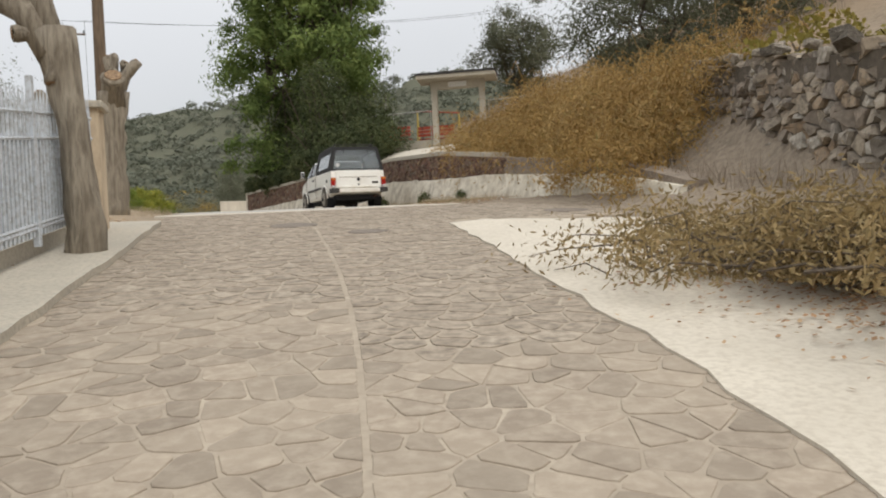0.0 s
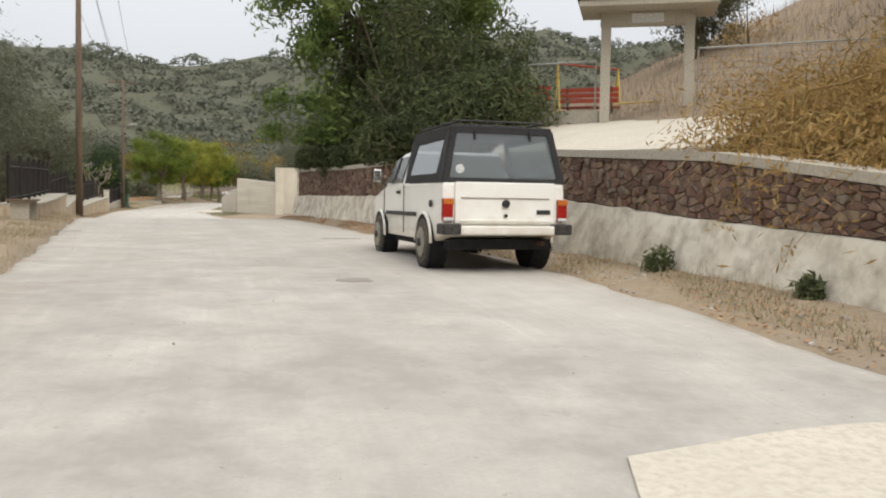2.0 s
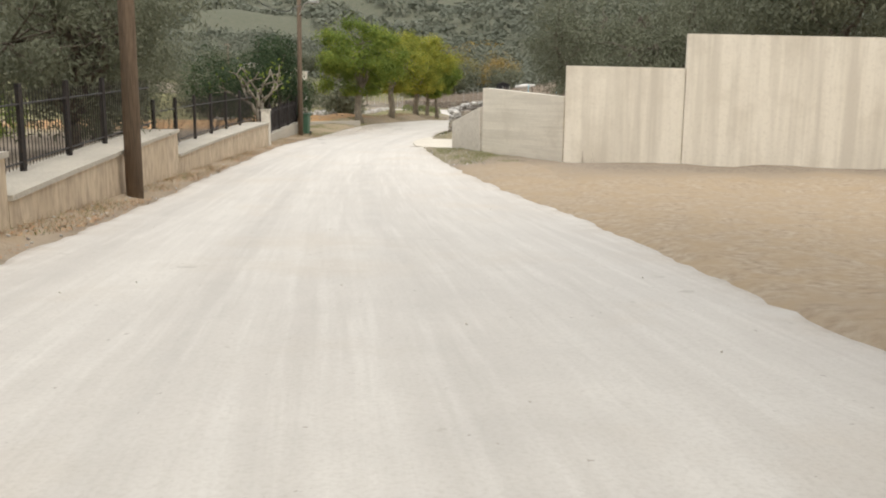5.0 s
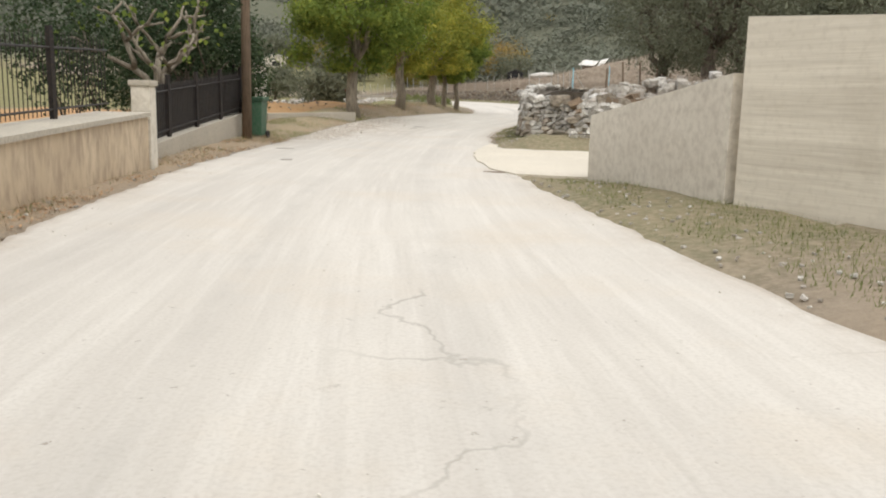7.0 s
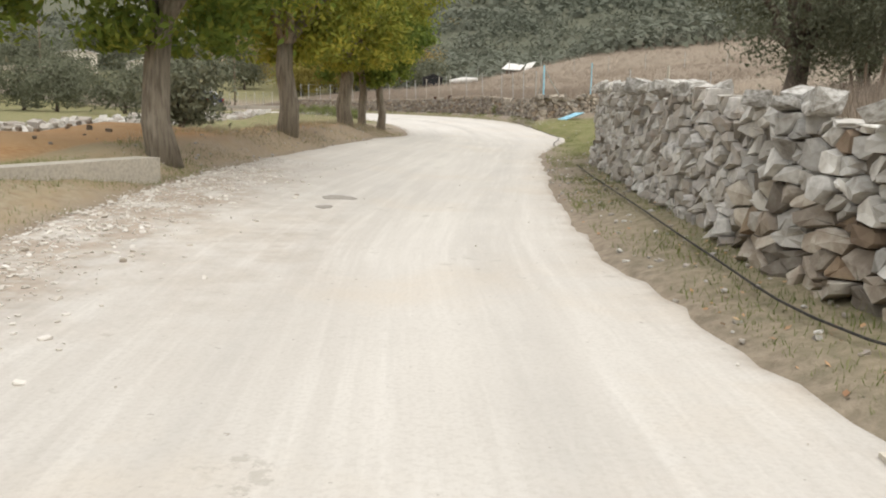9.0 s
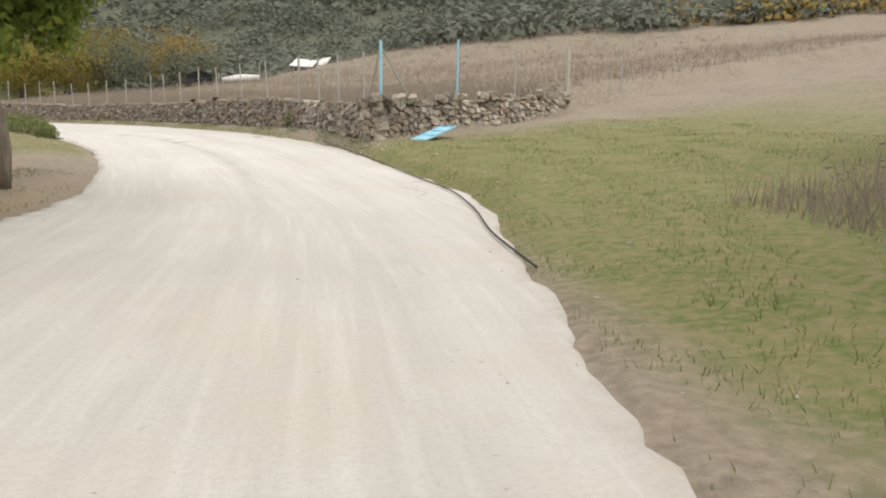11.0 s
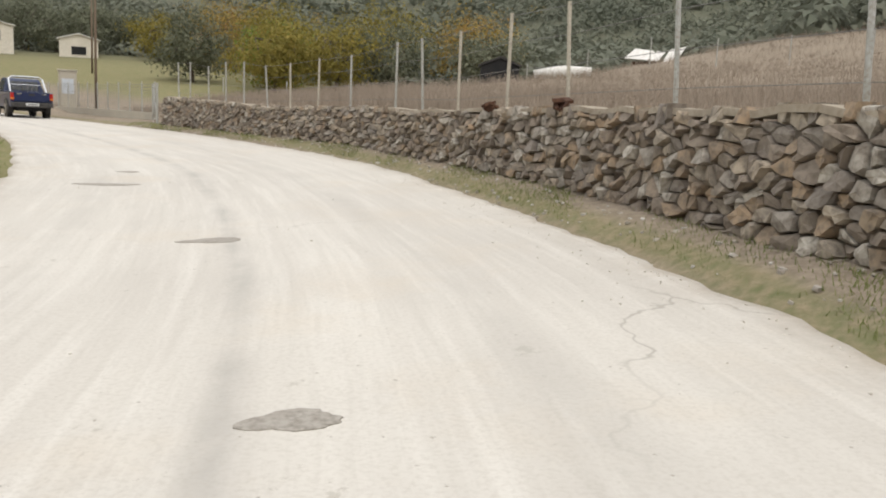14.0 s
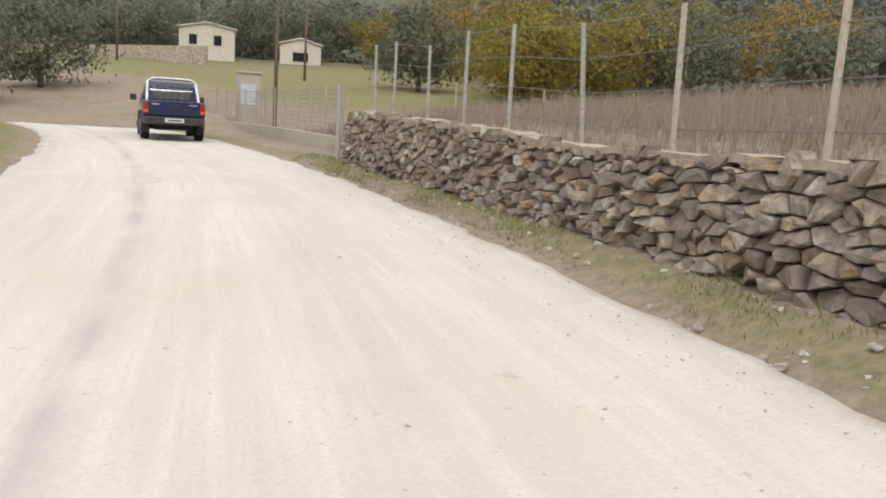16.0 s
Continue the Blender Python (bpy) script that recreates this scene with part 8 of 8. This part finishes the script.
def lay_wall(core, pts, zb, zt, su, sv, seed, mats, rubble, u0, u1, limit=300, lean=0.10, proud=0.08):
    """Fitted rough stones on the face of a dry wall, each with its own broken face."""
    rng = random.Random(seed)
    P, L = along(pts)
    hgt = float(np.mean(np.array(zt) - np.array(zb)))
    V0, F0, count = [], [], 0
    wide = su / sv
    polys = [[(p[0] * wide, p[1]) for p in poly] for poly in cells(-0.12 / wide, (L[-1] + 0.12) / wide, 0, hgt, sv, sv, rng, 0.42, 0.2)]
    for poly in polys:
        n = len(poly)
        cu, cv = sum(p[0] for p in poly) / n, sum(p[1] for p in poly) / n
        push = rng.uniform(-0.5, 1.0) * proud * rng.uniform(0.4, 1.0)
        tu, tv = rng.gauss(0, 0.22), rng.gauss(-0.08, 0.22)
        top_jit = rng.uniform(-0.10, 0.07)

        def place(u, v, out):
            uu = min(max(u, 0), L[-1])
            i = max(1, min(np.searchsorted(L, uu), len(L) - 1))
            d = (P[i] - P[i - 1]) / (L[i] - L[i - 1])
            x, y = P[i - 1] + d * (uu - L[i - 1]) + d * (u - uu)
            b, t = np.interp(uu, L, zb) - 0.1, np.interp(uu, L, zt)
            q = v / hgt
            z = b + (t - b) * q + (top_jit if q > 0.97 else 0)
            o = out - lean * (z - b)
            return Vector((x - d[1] * o, y + d[0] * o, z))

        ring = []
        for k in range(n):
            a, b, c = poly[k - 1], poly[k], poly[(k + 1) % n]
            if rng.random() < 0.45 and n < 7:
                for q in (a, c):
                    ring.append((b[0] + (q[0] - b[0]) * 0.22, b[1] + (q[1] - b[1]) * 0.22))
            else:
                ring.append(b)
        n = len(ring)
        V = []
        fs = rng.uniform(0.87, 0.98)
        for u, v in ring:
            V.append(place(cu + (u - cu) * 0.9, cv + (v - cv) * 0.9, -0.14))
        for u, v in ring:
            V.append(place(cu + (u - cu) * fs, cv + (v - cv) * fs, push - 0.045 + rng.uniform(-0.02, 0.014)))
        for u, v in ring:
            k = rng.uniform(0.72, 0.9)
            V.append(place(cu + (u - cu) * k, cv + (v - cv) * k, push + tu * (u - cu) + tv * (v - cv) + rng.uniform(-0.022, 0.022)))
        V.append(place(cu, cv, push + rng.uniform(-0.005, 0.022)))
        F = []
        for k in range(n):
            m = (k + 1) % n
            F += [(k, m, n + m, n + k), (n + k, n + m, 2 * n + m, 2 * n + k), (2 * n + k, 2 * n + m, 3 * n)]
        if u0 <= cu <= u1 and count < limit:
            low = cv / hgt + rng.uniform(-0.25, 0.25) < 0.42
            pick = rng.random()
            m = mats[1] if low else mats[0]
            m = M_OCHRE if pick < 0.06 else M_PALEST if pick < 0.15 else m
            ob = new("stone", mesh_of("stone", V, F, [m]))
            ob.parent = core
            count += 1
        else:
            o = len(V0)
            V0 += V
            F0 += [tuple(o + k for k in f) for f in F]
    if V0:
        ob = new("stones", mesh_of("stones", V0, F0, [rubble]))
        ob.parent = core
        tagged(ob, kind="stuff")


lay_wall(swall, W1, W1B, W1T, 0.20, 0.11, 1, (M_GREYST, M_BROWNST), M_RUBBLE, 6, 16)
lay_wall(bwall, W2, W2B, W2T, 0.175, 0.10, 2, (M_BROWNST, M_BROWNST), M_RUBBLEB, 0, 8.5)
lay_wall(rwall3, W3, W3B, W3T, 0.20, 0.12, 3, (M_BROWNST, M_BROWNST), M_RUBBLEB, 0, 99, 200)
lay_wall(uwall, UW, UWB, UWT, 0.23, 0.135, 4, (M_BROWNST, M_DARKST), M_RUBBLEB, 0, 11)


def top_stones(core, name, pts, zt, u0, u1, n, size, mat, seed, out=0.2):
    """Loose stones lying along the top of a wall."""
    rng = np.random.default_rng(seed)
    P, L = along(pts)
    base = [quads_tri(name, v, f, mat) for v, f in ROCKS]
    for k in range(n):
        u = rng.uniform(u0, u1)
        i = max(1, min(np.searchsorted(L, u), len(L) - 1))
        d = (P[i] - P[i - 1]) / (L[i] - L[i - 1])
        x, y = P[i - 1] + d * (u - L[i - 1])
        o = rng.uniform(0.02, out)
        s = size * rng.uniform(0.6, 1.35)
        ob = new(name, base[rng.integers(len(base))])
        ob.matrix_world = pose(x + d[1] * o, y - d[0] * o, np.interp(u, L, zt) + s * 0.12, rng.normal(0, 12), rng.normal(0, 12), rng.uniform(0, 360)) @ Matrix.Diagonal((s, s * rng.uniform(0.6, 0.9), s * rng.uniform(0.4, 0.65), 1))
        ob.parent = core


top_stones(swall, "top_stone", W1, W1T, 0.5, 9.5, 22, 0.4, M_TANST, 5, 0.6)
top_stones(swall, "top_stone", W1, W1T, 0.5, 8.0, 26, 0.42, M_OCHRE, 15, 0.7)
top_stones(swall, "top_stone", W1, W1T, 9.5, 24, 60, 0.25, M_GREYST, 6, 0.35)
top_stones(rwall3, "top_stone", W3, W3T, 0, 8.6, 18, 0.36, M_BROWNST, 7, 0.3)
top_stones(uwall, "top_stone", UW, UWT, 0, 20, 26, 0.30, M_DARKST, 8, 0.3)
CORNER = np.random.default_rng(17)
for k in range(7):
    ob = new("corner_stone", quads_tri("corner_stone", *ROCKS[k], M_BROWNST))
    ob.matrix_world = pose(-28.16 + CORNER.normal(0, 0.03), 112.28 + CORNER.normal(0, 0.03), 3.02 + 0.165 * k, CORNER.normal(0, 5), CORNER.normal(0, 5), 25 + 90 * (k % 2) + CORNER.normal(0, 8)) @ Matrix.Diagonal((0.52 - 0.02 * k, 0.38, 0.22, 1))
    ob.parent = bwall
    ob = new("corner_stone", quads_tri("corner_stone", *ROCKS[13 - k], M_TANST))
    ob.matrix_world = pose(-23.75 + CORNER.normal(0, 0.03), 92.05, 2.8 + 0.19 * k, CORNER.normal(0, 5), CORNER.normal(0, 5), 40 + CORNER.normal(0, 10)) @ Matrix.Diagonal((0.5, 0.5, 0.26, 1))
    ob.parent = swall


def rock_face(core, pts, zb, zt, u0, u1, seed):
    """Overlapping rough rocks bedded in rows on the face of a wall."""
    rng = np.random.default_rng(seed)
    P, L = along(pts)
    base = {m: [quads_tri("stone", v, f, m) for v, f in ROCKS] for m in (M_GREYST, M_TANST, M_OCHRE)}
    u = u0
    row = 0
    while row < 8:
        i = max(1, min(np.searchsorted(L, u), len(L) - 1))
        d = (P[i] - P[i - 1]) / (L[i] - L[i - 1])
        x, y = P[i - 1] + d * (u - L[i - 1])
        b, t = np.interp(u, L, zb), np.interp(u, L, zt)
        h = (t - b) / 8
        w = rng.uniform(0.12, 0.30)
        m = (M_GREYST, M_GREYST, M_TANST, M_OCHRE)[min(3, int(rng.uniform(0, 3.0) + (0.9 if u < 4 else 0.2)))]
        ob = new("stone", base[m][rng.integers(len(ROCKS))])
        o = rng.uniform(-0.03, 0.05)
        ob.matrix_world = pose(x - d[1] * o, y + d[0] * o, b + h * (row + 0.5) + rng.normal(0, 0.03), rng.normal(0, 24), rng.normal(0, 17), math.degrees(math.atan2(d[1], d[0])) + rng.normal(0, 22)) @ Matrix.Diagonal((w * 1.15, 0.25, h * rng.uniform(1.1, 1.8), 1))
        ob.parent = core
        u += w * 0.92
        if u > u1:
            u, row = u0 + rng.uniform(0, 0.2), row + 1


rock_face(swall, W1, W1B, W1T, 1.0, 8.9, 23)


def rubble_heap(name, cx, cy, rx, ry, h, n, size, seed, mat, label):
    rng = np.random.default_rng(seed)
    pl = []
    for k in range(n):
        a, q = rng.uniform(0, 2 * math.pi), math.sqrt(rng.uniform(0, 1))
        x, y = cx + math.cos(a) * q * rx, cy + math.sin(a) * q * ry
        s = size * rng.uniform(0.5, 1.5)
        pl.append((x, y, gz1(x, y) + h * (1 - q * q) * rng.uniform(0.3, 1), s, s * rng.uniform(0.6, 1), s * rng.uniform(0.5, 0.9), rng.uniform(0, 3)))
    tagged(new(name, rocks_mesh(name, pl, mat, rng)), label, "rubble", kind="stuff")


rubble_heap("stone_heap", -20.2, 77.2, 3.4, 1.6, 0.55, 260, 0.26, 8, M_RUBBLE, "heap of loose limestone behind a dry wall")
rubble_heap("stone_heap_upper", -16.0, 66.5, 2.0, 2.6, 0.3, 130, 0.24, 9, M_RUBBLEB, "loose stones on the slope above a concrete wall")
rubble_heap("field_edge_stones", -49.5, 114, 1.4, 19, 0.4, 430, 0.45, 12, M_RUBBLE, "row of pale stones at the end of a red field")
rubble_heap("earth_heap", -36.0, 83.0, 3.0, 3.6, 0.1, 90, 0.09, 14, M_RUBBLEB, "clods and stones on heaped brown earth")
rubble_heap("road_rubble", -31.2, 80.2, 0.8, 3.0, 0.02, 500, 0.03, 10, M_RUBBLE, "broken gravel at the road edge")


M_REDMIX = isle("mixed_wall_stones", [(0.215, 0.125, 0.092), (0.13, 0.088, 0.07), (0.30, 0.225, 0.15), (0.24, 0.14, 0.10), (0.26, 0.215, 0.17)], 0.93, 9, 0.7)


def masonry():
    rng = random.Random(5)
    P, L = along(RWP)
    lim = 0
    V0, F0 = [], []
    for poly in cells(6.5, L[-1] - 0.28, 0, 1, 0.145, 0.12, rng, 0.49, 0.22):
        q = shrink(poly, 0.009, rng)
        pts = []
        uc = sum(p[0] for p in q) / len(q)
        for u, v in q:
            x, y = np.interp(u, L, P[:, 0]), np.interp(u, L, P[:, 1])
            i = max(1, min(np.searchsorted(L, u), len(L) - 1))
            d = (P[i] - P[i - 1]) / np.hypot(*(P[i] - P[i - 1]))
            zb, zt = np.interp(u, L, rw_mid_) + 0.01, np.interp(u, L, rw_top) - 0.03
            pts.append((Vector((x, y, zb + (zt - zb) * v)), Vector((-d[1], d[0], 0))))
        pr = rng.uniform(0.006, 0.05)
        n = len(pts)
        c = sum((p for p, _ in pts), Vector()) / n
        V = [p + nn * -0.02 for p, nn in pts] + [p + nn * pr * 0.7 for p, nn in pts] + [c + (p - c) * 0.8 + nn * pr for p, nn in pts]
        F = [tuple(range(2 * n, 3 * n))]
        for k in range(n):
            F += [(k, (k + 1) % n, n + (k + 1) % n, n + k), (n + k, n + (k + 1) % n, 2 * n + (k + 1) % n, 2 * n + k)]
        if uc > 15 and lim < 300:
            ob = new("stone", mesh_of("stone", V, F, [rng.choice((M_REDST, M_REDST, M_REDST, M_OCHRE, M_BROWNST, M_DARKST, M_OCHRE))]))
            ob.parent = rwall
            lim += 1
        else:
            o = len(V0)
            V0 += V
            F0 += [tuple(o + k for k in f) for f in F]
    ob = new("stones", mesh_of("stones", V0, F0, [M_REDMIX]))
    ob.parent = rwall
    tagged(ob, kind="stuff")


masonry()
for s_, l_, r_ in ((24.2, -4.3, 0.2), (21.4, -4.5, 0.2), (19.2, -4.6, 0.16)):
    p_ = at(s_, l_)
    shrub("weed_bush", "dark green weed at the foot of a plastered wall", "weed", [(p_.x, p_.y, gz1(p_.x, p_.y) + r_ * 0.9, r_ * 0.8, r_ * 0.8, r_)], M_OLEAN, 420, (0.13, 0.02), vr, "wall weeds", droop=-0.5)
d_ = (Vector((*RWP[-1], 0)) - Vector((*RWP[-2], 0))).normalized()
n_ = Vector((-d_.y, d_.x, 0))
e_ = Vector((*RWP[-1], 0))
q_ = [e_ - d_ * 0.26 + n_ * 0.035, e_ + d_ * 0.03 + n_ * 0.035]
wall("wall_pier", [(v.x, v.y) for v in q_], 0.64, M_PLASTER, "pale plastered pier at the end of a stone wall", [rw_mid_[-1] - 0.02] * 2, [rw_top[-1] + 0.0] * 2)
z_ = rz_(42)
bm = bmesh.new()
crk = [(1.5, 0.79), (1.36, 0.70), (1.26, 0.66), (1.08, 0.50), (0.92, 0.44), (0.7, 0.26), (0.56, 0.2), (0.42, 0.02)]
lo, hi = [], []
for k, (u, h) in enumerate(crk):
    o = 0.34 + (0.10 - 0.34) * (h + 0.4) / (rw_mid_[-1] - rw_base[-1]) + 0.012
    p_ = e_ - d_ * u + n_ * o
    w_ = 0.004 + 0.005 * (k % 2)
    lo.append(bm.verts.new((p_.x - d_.x * w_, p_.y - d_.y * w_, z_ + h - w_)))
    hi.append(bm.verts.new((p_.x + d_.x * w_, p_.y + d_.y * w_, z_ + h + w_)))
for k in range(len(crk) - 1):
    bm.faces.new((lo[k], lo[k + 1], hi[k + 1], hi[k]))
part("crack", bm, M_DARK, bpy.data.objects["wall_plinth"], "dark crack in the plaster")


def paving():
    rng = random.Random(9)
    bed = bpy.data.objects["paving_bed"]
    V0, F0 = [], []
    count = 0
    for u0, u1, v0, v1 in ((2.0, 15.05, 0.011, 2.17), (2.0, 15.25, -1.92, -0.011), (11.5, 15.9, -5.1, -1.92)):
        for poly in cells(u0, u1, v0, v1, 0.215, 0.18, rng, 0.48, 0.2):
            q = shrink(poly, 0.010, rng)
            n = len(q)
            h = rng.uniform(0.0015, 0.007)
            top = [at(u, v, h) for u, v in q]
            c = sum(top, Vector()) / n
            V = [p - Vector((0, 0, 0.03)) for p in top] + [p - Vector((0, 0, 0.003)) for p in top] + [c + (p - c) * 0.97 for p in top]
            F = [tuple(range(2 * n, 3 * n))]
            for k in range(n):
                F += [(k, (k + 1) % n, n + (k + 1) % n, n + k), (n + k, n + (k + 1) % n, 2 * n + (k + 1) % n, 2 * n + k)]
            if sum(p[0] for p in q) / n < 6.2 and count < 300:
                ob = new("paving_stone", mesh_of("paving_stone", V, F, [M_PAVE]))
                ob.parent = bed
                count += 1
            else:
                o = len(V0)
                V0 += V[:n] + V[2 * n:]
                F0 += [tuple(o + n + k for k in range(n))] + [(o + k, o + (k + 1) % n, o + n + (k + 1) % n, o + n + k) for k in range(n)]
    ob = new("paving_stones", mesh_of("paving_stones", V0, F0, [M_PAVEB]))
    ob.parent = bed
    tagged(ob, kind="stuff")


M_PAVEB = isle("paving_stone_far", [(0.36, 0.30, 0.23), (0.39, 0.325, 0.25), (0.32, 0.265, 0.203), (0.42, 0.355, 0.275)], 0.9, 11, 0.4)
paving()


M_COVER = surf("dusty_cast_iron", (0.20, 0.165, 0.13), (0.145, 0.12, 0.098), (0.27, 0.225, 0.18), 6, 30, 0.7, 0.3, bmp=0.4)


def manhole(s, l, r, label):
    p = at(s, l, 0.0)
    t = thing("manhole_cover", label, "manhole", "manhole covers", loc=tuple(p))
    t.matrix_world = look(p, p + (at(s, l + 0.3) - at(s, l)).cross(at(s + 0.3, l) - at(s, l)).normalized()) @ pose(0, 0, 0)
    part("cover", tubem([(0, 0, -0.03), (0, 0, 0.008), (0, 0, 0.010)], [r, r, r * 0.96], 22), M_COVER, t)


manhole(11.9, 0.25, 0.33, "dark iron manhole cover in stone paving")
manhole(10.6, -0.6, 0.25, "small dark drain cover in stone paving")
manhole(12.4, -3.9, 0.35, "dark iron cover in stone paving")


def chips():
    rng = np.random.default_rng(77)
    pl = []
    for k in range(420):
        s = rng.uniform(16, 150)
        side = rng.random()
        l = rng.normal(0, 1.6) if side < 0.25 else (tab(s, LEFT_EDGE) - abs(rng.normal(0, 0.5)) if side < 0.6 else -tab(s, RIGHT_EDGE) + abs(rng.normal(0, 0.5)))
        p = at(s, l, 0.008)
        a = rng.uniform(0.008, 0.02)
        pl.append((p.x, p.y, p.z, a, a * 0.8, a * 0.5, rng.uniform(0, 3)))
    tagged(new("road_chips", rocks_mesh("road_chips", pl, M_CHIP, rng)), "small stones and chips on the road", "gravel", kind="stuff")


chips()


def gravel():
    """Broken pale gravel where the road edge has crumbled."""
    rng = np.random.default_rng(78)
    pl = []
    for k in range(2000):
        s = rng.uniform(79.5, 91.5)
        l = 3.35 - abs(rng.normal(0, 0.55)) + rng.uniform(0, 0.4)
        p = at(s, l, 0.006)
        a = rng.uniform(0.008, 0.028)
        pl.append((p.x, p.y, p.z, a, a * 0.8, a * 0.4, rng.uniform(0, 3)))
    for k in range(900):
        s = rng.uniform(80, 89.5)
        l = 3.5 - abs(rng.normal(0, 0.6))
        p = at(s, l, 0.004)
        a = rng.uniform(0.02, 0.075)
        pl.append((p.x, p.y, p.z, a, a * 0.8, a * 0.35, rng.uniform(0, 3)))
    for k in range(700):
        s = rng.uniform(112, 150)
        l = -tab(s, RIGHT_EDGE) + abs(rng.normal(0, 0.4))
        p = at(s, l, 0.006)
        a = rng.uniform(0.008, 0.02)
        pl.append((p.x, p.y, p.z, a, a * 0.8, a * 0.4, rng.uniform(0, 3)))
    tagged(new("edge_gravel", rocks_mesh("edge_gravel", pl, M_CHIP, rng)), "loose pale gravel along the crumbling road edge", "gravel", kind="stuff")


gravel()


def verge_pebbles():
    """Small stones in the earth between road and walls."""
    rng = np.random.default_rng(79)
    pl = []
    for s0, s1, side, n in ((62, 71, -1, 160), (78.5, 97, -1, 300), (97, 114, -1, 30), (114, 157, -1, 700), (36, 80, 1, 420), (88, 106, 1, 240), (16, 27, -1, 120)):
        for k in range(n):
            s = rng.uniform(s0, s1)
            e = tab(s, LEFT_EDGE if side > 0 else RIGHT_EDGE) + rng.uniform(0.05, 0.9 if s0 > 110 else 1.2)
            p = at(s, side * e)
            a = rng.uniform(0.015, 0.06)
            pl.append((p.x, p.y, gz1(p.x, p.y) + 0.05, a, a * 0.8, a * 0.6, rng.uniform(0, 3)))
    tagged(new("verge_pebbles", rocks_mesh("verge_pebbles", pl, M_RUBBLE, rng)), "small pale stones in the verge", "stones", kind="stuff")


verge_pebbles()
